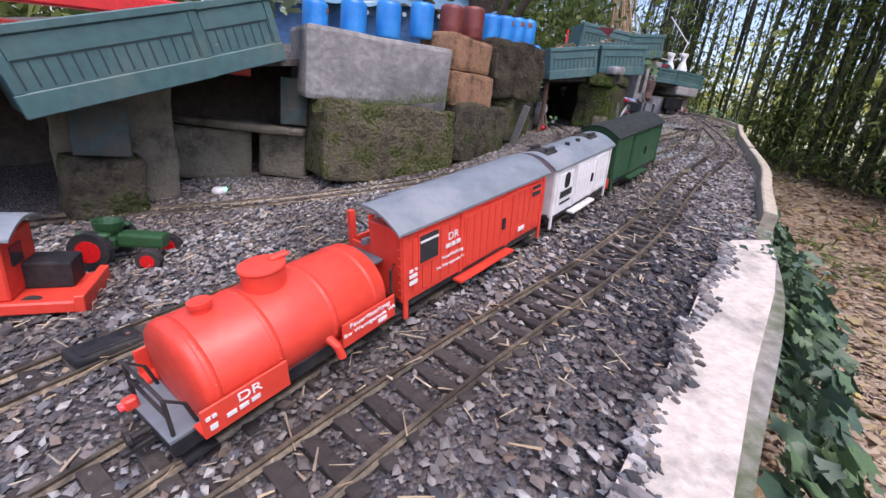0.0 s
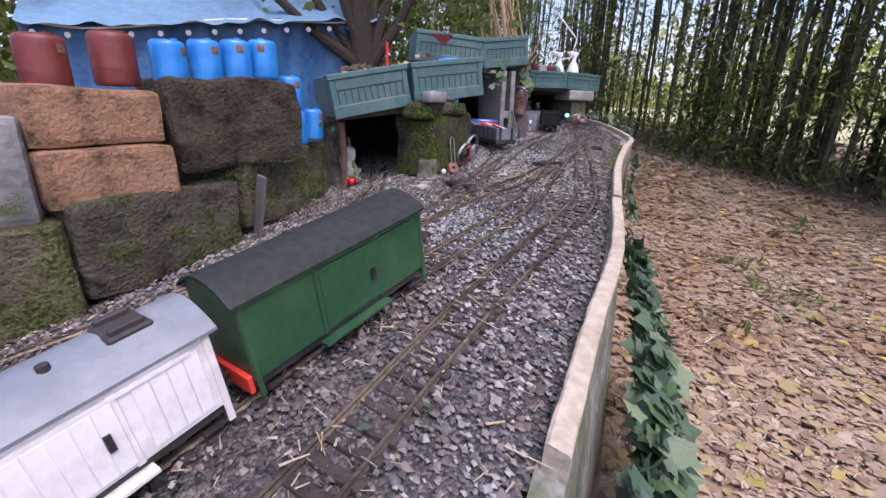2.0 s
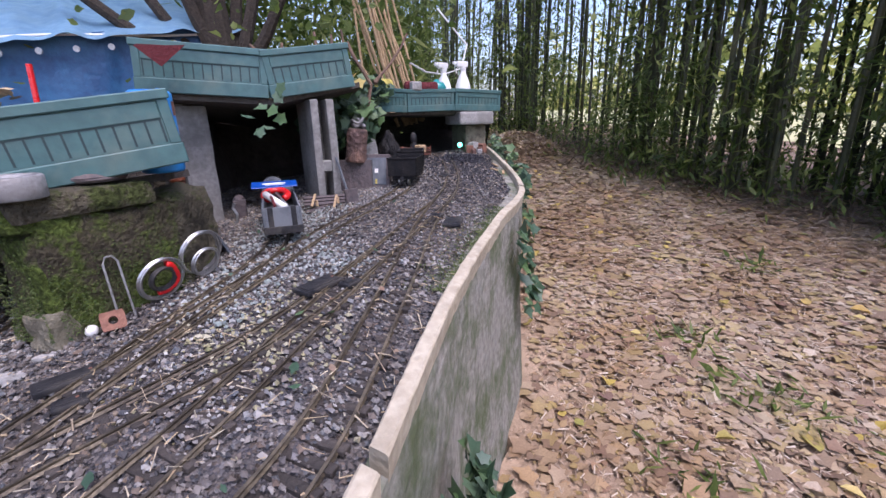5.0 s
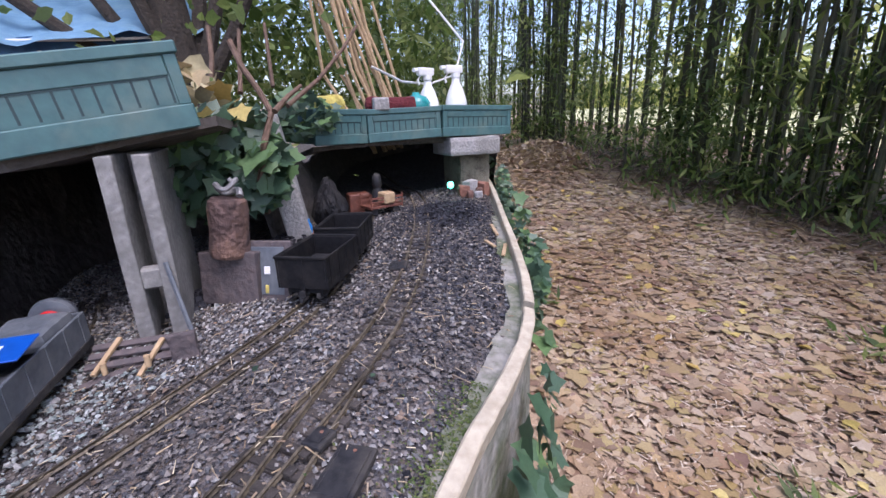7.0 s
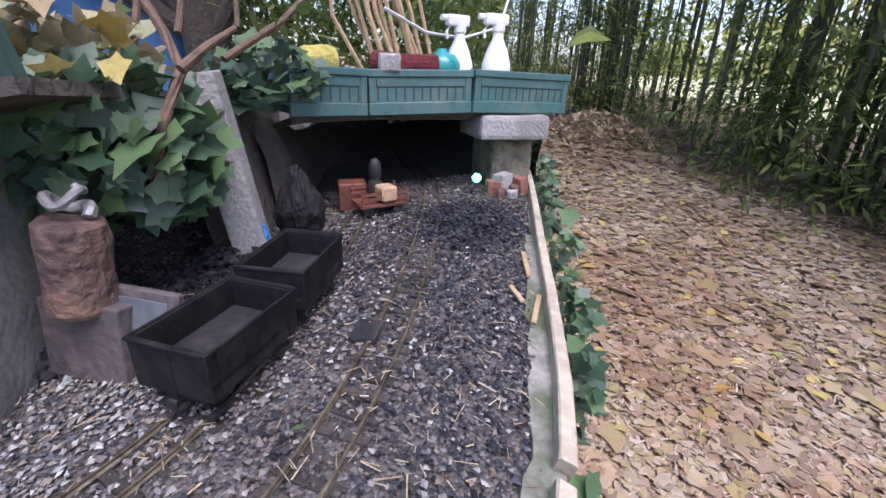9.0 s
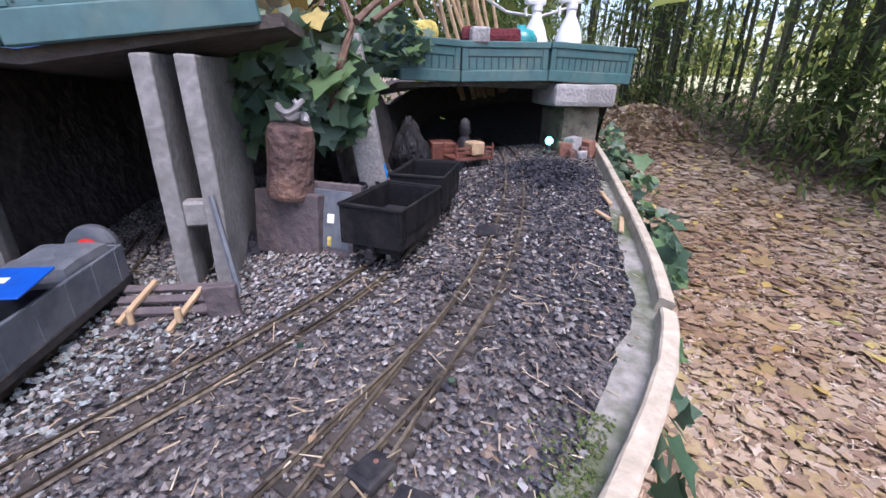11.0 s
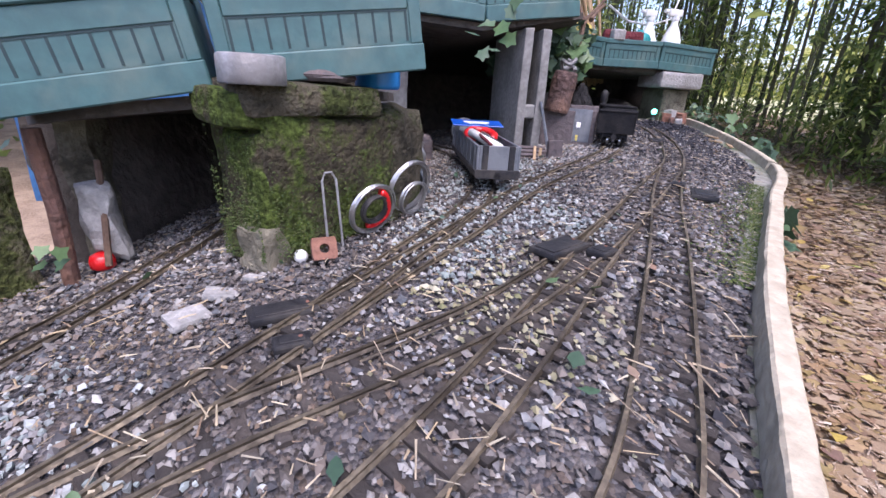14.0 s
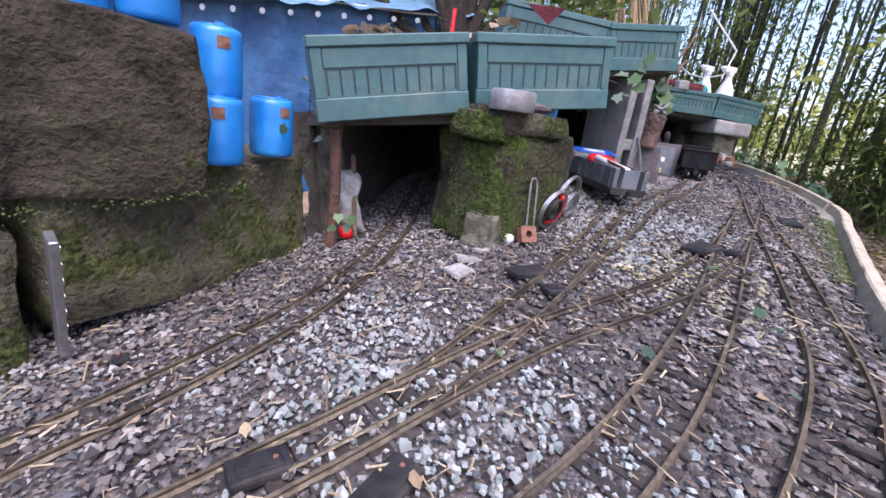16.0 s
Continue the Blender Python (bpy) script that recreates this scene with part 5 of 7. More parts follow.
def van(name, ln, w, h, body, roof, label, nook=0.0, boards=0):
    """A box van; nook is the length of the open brakeman's corner at the rear."""
    e = thing(name, 0, 0, label=label, category="box van", group="model train")
    chassis(e, ln, w - 0.012)
    z0, z1 = 0.03, 0.03 + h
    x0, x1 = -ln / 2, ln / 2
    bm = box(x0 + nook, x1, -w / 2, w / 2, z0, z1, 0.001)
    if nook:
        box(x0, x0 + nook, -w / 2, 0.006, z0, z1, 0.001, bm)
        box(x0, x0 + nook, 0.006, w / 2, z0, z0 + 0.006, 0.0, bm)
        box(x0, x0 + 0.003, 0.006, w / 2, z0 + 0.006, z0 + 0.052, 0.0, bm)
        box(x0, x0 + nook, w / 2 - 0.003, w / 2, z0 + 0.006, z0 + 0.052, 0.0, bm)
        box(x0, x0 + 0.006, w / 2 - 0.006, w / 2, z0 + 0.05, z1 + 0.002, 0.0, bm)
    part("body", bm, body, e)
    n = 14

    def arch(y):
        return z1 + 0.019 * (1 - (y / (w / 2 + 0.004)) ** 2)

    bm = bmesh.new()
    for xa, xb, ya, yb in [(x0 - 0.006 + (nook + 0.004 if nook else 0), x1 + 0.006, -w / 2 - 0.004, w / 2 + 0.004)] + ([(x0 - 0.006, x0 + nook - 0.002, -w / 2 - 0.004, 0.009)] if nook else []):
        ra = []
        for x in (xa, xb):
            ys = [ya + (yb - ya) * i / n for i in range(n + 1)]
            ra.append([bm.verts.new((x, y, arch(y))) for y in ys] + [bm.verts.new((x, y, arch(y) - 0.003)) for y in ys[::-1]])
        for i in range(len(ra[0])):
            j = (i + 1) % len(ra[0])
            bm.faces.new((ra[0][i], ra[0][j], ra[1][j], ra[1][i]))
        bm.faces.new(ra[0])
        bm.faces.new(ra[1][::-1])
    part("roof", bm, roof, e)
    for x in (x0 + nook, x1):
        bm = bmesh.new()
        ys = [-w / 2 + w * i / n for i in range(n + 1)]
        up = [[bm.verts.new((x + d, y, arch(y) - 0.002)) for y in ys] for d in (-0.001, 0.001)]
        lo = [[bm.verts.new((x + d, y, z1 - 0.002)) for y in ys] for d in (-0.001, 0.001)]
        for k in (0, 1):
            for i in range(n):
                bm.faces.new((up[k][i], up[k][i + 1], lo[k][i + 1], lo[k][i]))
        part("gable", bm, body, e)
    for s in (-1, 1):
        for x in (x0 + 0.004, x1 - 0.004, -ln * 0.17, ln * 0.17):
            part("post", box(x - 0.003, x + 0.003, s * w / 2 - 0.0015, s * w / 2 + 0.0015, z0 - 0.02 if abs(x) > ln * 0.3 else z0, z1 if x > x0 + nook or s < 0 else z0 + 0.05, 0.0005), body, e)
        part("eave_strip", box(x0 + nook, x1, s * (w / 2 + 0.0012) - 0.001, s * (w / 2 + 0.0012) + 0.001, z1 - 0.004, z1 - 0.001), body, e)
        part("door_rail", box(-ln * 0.18, ln * 0.42, s * (w / 2 + 0.0014) - 0.0012, s * (w / 2 + 0.0014) + 0.0012, z1 - 0.012, z1 - 0.009), body, e)
        d = part("sliding_door", box(-ln * 0.16, ln * 0.16, s * (w / 2 + 0.0012) - 0.001, s * (w / 2 + 0.0012) + 0.001, z0 + 0.005, z1 - 0.012, 0.0006), body, e)
        part("latch", box(ln * 0.11, ln * 0.13, s * (w / 2 + 0.004) - 0.0012, s * (w / 2 + 0.004) + 0.0012, z0 + 0.03, z0 + 0.045), BLACK, d)
        part("foot_board", box(-ln * 0.2, ln * 0.2, s * (w / 2 + 0.003) - 0.006, s * (w / 2 + 0.003) + 0.006, z0 - 0.01, z0 - 0.007), body, e)
        step = ln / max(boards, 1)
        me = None
        for i in range(boards):
            x = x0 + (i + 0.5) * step
            if (nook and s > 0 and x < x0 + nook) or min(abs(x + ln * 0.17), abs(x - ln * 0.17), x - x0 - 0.002, x1 - 0.002 - x) < 0.006:
                continue
            lift = 0.0024 if abs(x) < ln * 0.15 else 0.0006
            if me is None:
                me = mesh_of("board", box(-step / 2 + 0.0005, step / 2 - 0.0005, -0.0006, 0.0006, z0 + 0.006, z1 - 0.013, 0.0003), body)
            ob = new("board", me)
            ob.parent = e
            ob.location = (K * x, K * s * (w / 2 + lift), 0)
    return e


VL = 0.272
red = van("box_van", VL, 0.078, 0.083, RED, ROOFGREY, "red fire-train box van with a grey roof", 0.034, 20)
VE = -VL / 2
part("nook_lining", box(VE + 0.004, VE + 0.033, 0.008, 0.035, 0.038, 0.04), ROOFGREY, red, "grey brakeman's seat")
part("nook_back", box(VE + 0.031, VE + 0.0335, 0.008, 0.034, 0.05, 0.112), ROOFGREY, red, "grey inner wall of the brakeman's corner")
part("nook_ledge", box(VE - 0.004, VE + 0.03, 0.01, 0.014, 0.084, 0.09), ROOFGREY, red)
for y in (-0.03, 0.026):
    part("grab_rail", tube([(VE - 0.001, y, 0.03), (VE - 0.006, y, 0.045), (VE - 0.006, y, 0.07), (VE - 0.001, y, 0.076)], 0.0014, 6), BLACK, red)
    part("end_step", box(VE - 0.014, VE, y - 0.01, y + 0.01, 0.02, 0.0225, 0.0005), BLACK, red)
part("end_bench", box(VE - 0.016, VE, -0.014, 0.03, 0.072, 0.076, 0.001), WAGONGREY, red, "dark grey end platform board")
bc = part("brake_column", tube([(VE - 0.006, 0.006, 0.03), (VE - 0.006, 0.006, 0.072)], 0.0016, 8), BLACK, red)
part("brake_handle", tube([(VE - 0.006, 0.006, 0.058), (VE - 0.012, -0.006, 0.06)], 0.0016, 8), BLACK, bc)
part("brake_hose", tube([(VE, -0.012, 0.034), (VE - 0.012, -0.012, 0.034), (VE - 0.016, -0.012, 0.02), (VE - 0.012, -0.012, 0.012)], 0.0018, 7), BLACK, red)
bm = bmesh.new()
for i in range(8):
    for y in (-0.037, -0.035):
        bmesh.ops.create_icosphere(bm, subdivisions=1, radius=0.0008, matrix=Matrix.Translation((VE - 0.0003, y, 0.036 + 0.0095 * i)))
part("rivets", bm, RED, red)
for s in (-1, 1):
    for x, ww in ((VE + 0.036, 0.026), (0.11, 0.02)):
        if s > 0 and x < 0:
            continue
        wf = part("window_frame", box(x - ww / 2 - 0.002, x + ww / 2 + 0.002, s * 0.0402 - 0.001, s * 0.0402 + 0.001, 0.066 if x < 0 else 0.084, 0.104), RED, red)
        part("window_pane", box(x - ww / 2, x + ww / 2, s * 0.041 - 0.0008, s * 0.041 + 0.0008, 0.07 if x < 0 else 0.086, 0.101), TINTGLASS, wf)
        part("window_bar", box(x - ww / 2, x + ww / 2, s * 0.0416 - 0.0008, s * 0.0416 + 0.0008, 0.093, 0.0955), CREAM if x < 0 else RED, wf)
letters("DR", 0.013, red, WHITE, (-0.062, -0.0409, 0.081), (90, 0, 0))
bars(red, WHITE, (-0.074, -0.041, 0.072), 0, (0.007, 0.006, 0.007), 0.005, 0.002)
letters("Feuerlöschzug", 0.0062, red, WHITE, (-0.062, -0.0409, 0.06), (90, 0, 0))
letters("Bw Wernigerode Wt", 0.0056, red, WHITE, (-0.064, -0.0409, 0.05), (90, 0, 0))
bars(red, WHITE, (VE + 0.008, -0.041, 0.064), 0, (0.005, 0.003), 0.003)
bars(red, WHITE, (VE + 0.008, -0.041, 0.057), 0, (0.011,), 0.004)
bars(red, WHITE, (VE + 0.008, -0.041, 0.049), 0, (0.011,), 0.005)
bars(red, WHITE, (0.072, -0.041, 0.042), 0, (0.014,), 0.006)
couple(red, 0.346, 0.565, VL, 1.28, 1.2)
WL = 0.222
white = van("refrigerator_van", WL, 0.076, 0.08, WHITE, ROOFGREY, "white refrigerator van with a weathered grey roof", 0.0, 18)
for x in (-0.085, 0.07):
    hatch = part("ice_hatch", box(x - 0.016, x + 0.016, -0.018, 0.018, 0.124, 0.13, 0.002), BLACK, white, "black roof hatch")
    for y in (-0.012, 0.012):
        part("hatch_handle", box(x - 0.012, x + 0.012, y - 0.003, y + 0.003, 0.129, 0.135, 0.001), BLACK, hatch)
for x in (-0.02, 0.02):
    part("roof_vent", cyl(0.004, 0.124, 0.132, 10, None, "Z", (x, -0.01, 0)), BLACK, white)
bm = bmesh.new()
for dz in (-0.004, 0.004):
    cyl(0.009, -0.0004, 0.0004, 16, None, "Y", (-0.068, -0.0397, 0.084 + dz), bm)
part("painted_emblem", bm, BLACK, white, "black oval emblem")
bars(white, BLACK, (-0.088, -0.0396, 0.057), 0, (0.04,), 0.011)
bars(white, BLACK, (-0.085, -0.0396, 0.046), 0, (0.016, 0.016), 0.004)
couple(white, 0.592, 0.785, WL, 1.28, 1.2)
green = van("locomotive", 0.29, 0.08, 0.085, DKGREEN, CLOTHDK, "dark green model diesel locomotive with a dark curved roof")
green["category"] = "locomotive"
for s in (-1, 1):
    part("buffer_beam", box(s * 0.148 - 0.003, s * 0.148 + 0.003, -0.036, 0.036, 0.016, 0.036, 0.001), RED, green, "red buffer beam")
couple(green, 0.808, 1.045, 0.29)

# open wagon with its load, on the siding
gon = thing("open_wagon", 0, 0, label="slate-grey open goods wagon with black strapping", category="goods wagon")
GL, GW = 0.4, 0.086
chassis(gon, GL - 0.02, 0.07)
part("floor", box(-GL / 2, GL / 2, -GW / 2, GW / 2, 0.032, 0.037), WAGONGREY, gon)
for s in (-1, 1):
    part("side_board", box(-GL / 2, GL / 2, s * (GW / 2 - 0.0025) - 0.0025, s * (GW / 2 - 0.0025) + 0.0025, 0.037, 0.085, 0.001), WAGONGREY, gon)
    part("end_board", box(s * (GL / 2 - 0.0025) - 0.0025, s * (GL / 2 - 0.0025) + 0.0025, -GW / 2 + 0.005, GW / 2 - 0.005, 0.037, 0.085, 0.001), WAGONGREY, gon)
    part("sill", box(-GL / 2 - 0.002, GL / 2 + 0.002, s * (GW / 2) - 0.0025, s * (GW / 2) + 0.0025, 0.026, 0.038, 0.001), BLACK, gon)
    part("headstock", box(s * GL / 2 - 0.003, s * GL / 2 + 0.003, -GW / 2, GW / 2, 0.022, 0.04, 0.001), BLACK, gon)
    for i in range(8):
        x = -GL / 2 + 0.02 + (GL - 0.04) * i / 7
        part("side_strap", box(x - 0.003, x + 0.003, s * GW / 2 - 0.001, s * GW / 2 + 0.002, 0.036, 0.084), WAGONGREY, gon)
    for y in (-0.026, 0.026):
        st = part("end_strap", box(s * GL / 2 - 0.0015, s * GL / 2 + 0.002, y - 0.006, y + 0.006, 0.036, 0.086, 0.0008), BLACK, gon)
place(gon, "siding", s_of("siding", 1.955) + GL / 2)
gp, ga = at_track("siding", s_of("siding", 1.955) + GL / 2)
gd = np.array([math.cos(radians(ga)), math.sin(radians(ga))])
gn_ = np.array([-gd[1], gd[0]])
GZW = float(gz(*gp)) - 0.005


def in_wagon(u, v):
    return gp + gd * u + gn_ * v


p = in_wagon(0.03, 0.0)
sg = thing("blue_sign", p[0], p[1], 0.112 + GZW, ga - 90, "bright blue plastic sign lying across the wagon", "sign", rx=8)
part("plate", box(-0.06, 0.06, -0.03, 0.03, 0, 0.003, 0.001), BLUEDK, sg)
bars(sg, WHITE, (-0.03, 0.008, 0.0028), 0, (0.05,), 0.0012)
part("sign_writing", box(-0.032, 0.03, -0.002, 0.008, 0.003, 0.0036), WHITE, sg)
part("sign_writing", box(-0.024, 0.026, -0.012, -0.007, 0.003, 0.0036), WHITE, sg)
p = in_wagon(-0.03, 0.0)
bm = bmesh.new()
ring = [(0.03 * math.cos(a), 0.036 * math.sin(a), 0) for a in np.linspace(-0.9, math.pi + 0.9, 22)]
tube(ring, 0.0085, 10, bm)
solo("red_pliers", bm, BRIGHTRED, p[0], p[1], 0.085 + GZW, ga - 90, "red plastic grip lying in the wagon", "hand tool", smooth=True, rx=12)
p = in_wagon(-0.1, -0.005)
solo("white_tube", tube([(-0.055, 0, 0), (0.055, 0.02, 0.018)], 0.0085, 12), CREAM, p[0], p[1], 0.062 + GZW, ga + 12, "white plastic tube lying in the wagon", "tube", smooth=True)
solo("red_rod", tube([(-0.07, 0.02, 0.0), (0.07, 0.012, 0.014)], 0.0035, 8), REDCLOTH, p[0], p[1], 0.07 + GZW, ga + 8, "dark red rod lying in the wagon", "rod")
solo("steel_rod", tube([(-0.05, -0.012, 0.0), (0.06, 0.0, 0.012)], 0.003, 8), STEEL, p[0], p[1], 0.068 + GZW, ga + 4, "steel rod lying in the wagon", "rod")
p = in_wagon(0.135, 0.0)
solo("sheeted_load", rough_block(0.1, 0.085, 0.03, 0.004, 3, 60, 0.012), WAGONGREY, p[0], p[1], 0.085 + GZW, ga, "grey sheeted load at the end of the wagon", "load")
p = in_wagon(0.23, 0.02)
lan = thing("red_lantern", p[0], p[1], 0.02 + GZW, ga, "round lantern with a red lens behind the wagon", "lantern")
part("rim", lathe([(0.02, -0.012), (0.034, -0.01), (0.036, 0.0), (0.034, 0.008), (0.022, 0.01)], 24), WAGONGREY, lan).matrix_basis = pose(0, 0, K * 0.07, 0, -90, 0)
part("lens", lathe([(0.004, 0.0), (0.016, 0.011), (0.018, 0.012), (0.004, 0.018)], 20), BRIGHTRED, lan).matrix_basis = pose(0, 0, K * 0.07, 0, -90, 0)
part("stand", box(-0.012, 0.012, -0.02, 0.02, 0.0, 0.045, 0.002), BLACK, lan)

# two black coal tubs coupled together on the loop
CL, CW = 0.142, 0.094


def coal_tub(label):
    e = thing("coal_wagon", 0, 0, label=label, category="coal wagon", group="coal tubs")
    chassis(e, CL - 0.012, 0.06, JET)
    part("floor", box(-CL / 2, CL / 2, -CW / 2, CW / 2, 0.05, 0.055), BLACK, e)
    for s in (-1, 1):
        part("side_board", box(-CL / 2, CL / 2, s * (CW / 2 - 0.002) - 0.002, s * (CW / 2 - 0.002) + 0.002, 0.036, 0.092, 0.0008), JET, e)
        part("end_board", box(s * (CL / 2 - 0.002) - 0.002, s * (CL / 2 - 0.002) + 0.002, -CW / 2 + 0.004, CW / 2 - 0.004, 0.036, 0.092, 0.0008), JET, e)
        part("top_rail", box(-CL / 2 - 0.002, CL / 2 + 0.002, s * CW / 2 - 0.002, s * CW / 2 + 0.0015, 0.09, 0.094, 0.0006), JET, e)
        part("end_rail", box(s * CL / 2 - 0.003, s * CL / 2 + 0.003, -CW / 2, CW / 2, 0.09, 0.095, 0.001), JET, e)
        part("end_brace", box(s * CL / 2 - 0.001, s * CL / 2 + 0.003, -0.004, 0.004, 0.03, 0.09), JET, e)
        for x in (-0.055, -0.018, 0.018, 0.055):
            part("side_rib", box(x - 0.002, x + 0.002, s * CW / 2 - 0.001, s * CW / 2 + 0.002, 0.036, 0.09), JET, e)
    return e


place(coal_tub("empty black open coal tub with a dusty floor"), "loop", s_of("loop", 2.385) + CL / 2)
place(coal_tub("empty black coal tub coupled behind another"), "loop", s_of("loop", 2.385) + 1.5 * CL + 0.012)
bm = bmesh.new()
bmesh.ops.create_icosphere(bm, subdivisions=5, radius=1.0)
for v in bm.verts:
    p = v.co.copy()
    t = max(0.0, p.z)
    wob = 0.16 * noise.noise(p * 2.6) + 0.1 * abs(noise.noise(p * 6.0)) + 0.04 * noise.noise(p * 15.0)
    v.co = Vector((p.x * 0.05 * (1 - 0.55 * t) * (1 + wob), p.y * 0.045 * (1 - 0.5 * t) * (1 + wob), 0.085 + p.z * 0.085 * (1 + 0.6 * wob)))
solo("plastic_sack", bm, JET, 1.135, 2.845, float(gz(1.135, 2.845)) - 0.008, -10, "crumpled black plastic sack of coal standing by the siding", "sack")

# brown cart with its load at the far tunnel
cart = thing("flat_cart", 1.285, 2.995, float(gz(1.285, 2.995)) + 0.002, 25, "red-brown wooden flat cart with stake sides", "cart")
part("floor", box(-0.06, 0.06, -0.035, 0.035, 0.022, 0.03, 0.001), BROWNWOOD, cart)
for s in (-1, 1):
    for z in (0.04, 0.052):
        part("rail_board", box(-0.06, 0.06, s * 0.035 - 0.0015, s * 0.035 + 0.0015, z, z + 0.006), BROWNWOOD, cart)
    for x in (-0.055, 0.0, 0.055):
        part("stake", box(x - 0.002, x + 0.002, s * 0.037 - 0.0015, s * 0.037 + 0.0015, 0.022, 0.066), BROWNWOOD, cart)
    for x in (-0.038, 0.038):
        part("wheel", cyl(0.012, -0.002, 0.002, 16, None, "Y", (x, s * 0.024, 0.013)), BLACK, cart)
solo("timber_bundle", box(-0.02, 0.02, -0.022, 0.022, 0, 0.035, 0.004), WOOD, 1.305, 2.985, 0.145, 30, "stack of pale timber on the cart", "timber")
solo("black_bottle", lathe([(0.018, 0), (0.019, 0.004), (0.019, 0.04), (0.012, 0.05), (0.012, 0.055), (0.016, 0.06), (0.014, 0.09), (0.005, 0.1)], 18), BLACK, 1.275, 3.01, 0.145, 0, "black ribbed fitting standing on the cart", "fitting", smooth=True)
solo("brown_crate", box(-0.035, 0.035, -0.03, 0.03, 0, 0.07, 0.003), BROWNWOOD, 1.2, 3.07, float(gz(1.2, 3.07)), 10, "red-brown crate behind the cart", "crate")

# ---- small things along the tracks ----
def on_bed(x, y):
    return float(gz(x, y))


def block_switch(x, y, rz, lx=0.075, ly=0.03, h=0.009, label="flat black point motor housing beside a turnout"):
    e = thing("point_motor", x, y, on_bed(x, y) - 0.001, rz, label, "point motor", "point motors")
    part("case", box(-lx / 2, lx / 2, -ly / 2, ly / 2, 0, h, 0.003, seg=2), BLACK, e)
    part("cover_plate", box(-lx / 2 + 0.006, lx / 2 - 0.006, -ly / 2 + 0.005, ly / 2 - 0.005, h, h + 0.0012, 0.0005), BLACK, e)
    part("screw", cyl(0.002, h, h + 0.002, 8, None, "Z", (lx / 2 - 0.01, 0, 0)), TERRA, e)


for x, y, rz, lx, ly in ((0.628, 1.568, 40, 0.07, 0.033), (0.66, 1.522, 35, 0.035, 0.022), (0.515, 1.19, 72, 0.075, 0.028), (0.43, 1.188, 45, 0.042, 0.026), (0.218, 1.276, 40, 0.016, 0.012), (0.932, 1.77, 50, 0.08, 0.04), (0.985, 1.775, 50, 0.035, 0.026), (1.238, 2.066, 72, 0.07, 0.042), (1.21, 2.105, 60, 0.03, 0.025), (1.328, 2.527, 80, 0.045, 0.035), (-0.262, 0.278, 62, 0.055, 0.03), (-0.01, 0.62, 50, 0.06, 0.03)):
    block_switch(x, y, rz, lx, ly)
for x, y, s, a in ((0.528, 1.6, 0.027, 20), (0.525, 1.548, 0.03, 60), (0.55, 1.64, 0.016, 0)):
    solo("flat_stone", rough_block(s * 1.4, s, 0.008, 0.004, 2, int(s * 1000), 0.003), CONCRETE, x, y, on_bed(x, y) - 0.002, a, "flat pale stone lying in the ballast", "stone", "flat stones")
bm = bmesh.new()
bmesh.ops.create_uvsphere(bm, u_segments=18, v_segments=12, radius=0.0095)
solo("white_ball", bm, CREAM, 0.592, 1.686, on_bed(0.592, 1.686) + 0.008, 0, "white plastic ball lying by the pillar", "ball", smooth=True)
bk = thing("brick", 0.62, 1.698, on_bed(0.62, 1.698) + 0.0125, 35, "terracotta brick with a round hole, leaning", "brick", rx=62)
bm = bmesh.new()
outer = [(-0.0165, -0.015), (0.0165, -0.015), (0.0165, 0.015), (-0.0165, 0.015)]
ring = [(0.0065 * math.cos(a), 0.0065 * math.sin(a)) for a in np.linspace(0, 2 * math.pi, 16, endpoint=False)]
sq = [(max(-0.0165, min(0.0165, 0.0215 * math.cos(a))), max(-0.015, min(0.015, 0.0215 * math.sin(a)))) for a in np.linspace(0, 2 * math.pi, 16, endpoint=False)]
vs = {}
for z in (0, 0.013):
    vs[z] = ([bm.verts.new((*q, z)) for q in sq], [bm.verts.new((*q, z)) for q in ring])
for i in range(16):
    j = (i + 1) % 16
    for z in (0, 0.013):
        bm.faces.new((vs[z][0][i], vs[z][0][j], vs[z][1][j], vs[z][1][i]))
    bm.faces.new((vs[0][0][i], vs[0][0][j], vs[0.013][0][j], vs[0.013][0][i]))
    bm.faces.new((vs[0][1][i], vs[0][1][j], vs[0.013][1][j], vs[0.013][1][i]))
part("body", bm, TERRA, bk)


def coil(x, y, z, r, turns, rz, material, label, lean=-76, thick=0.0014):
    pts = []
    for a in np.linspace(0, 2 * math.pi * turns, 30 * turns):
        rr = r * (1 + 0.05 * math.sin(0.41 * a))
        pts.append((rr * math.cos(a) + 0.002 * math.sin(0.8 * a), rr * math.sin(a), 0.00013 * a + 0.003 * math.sin(0.31 * a)))
    return solo("wire_coil", tube(pts, thick, 5), material, x, y, z, rz, label, "wire coil", "wire coils", rx=lean)


coil(0.671, 1.775, on_bed(0.67, 1.775) + 0.04, 0.038, 6, 57, STEEL, "coil of galvanised wire leaning on the pillar")
solo("wire_coil", tube([((0.026 + 0.002 * math.sin(3 * a)) * math.cos(a), 0.027 * math.sin(a), 0.003) for a in np.linspace(-1.3, 1.9, 24)], 0.0062, 8, None, 0.005), BRIGHTRED, 0.673, 1.775, on_bed(0.67, 1.775) + 0.04, 57, "crescent of bright red sheathed cable in the coil", "wire coil", "wire coils", rx=-76, smooth=True)
coil(0.674, 1.775, on_bed(0.67, 1.775) + 0.04, 0.021, 6, 57, BLACK, "coil of black cable", thick=0.0022)
coil(0.705, 1.872, on_bed(0.7, 1.87) + 0.046, 0.044, 7, 60, STEEL, "large coil of galvanised wire leaning on stone")
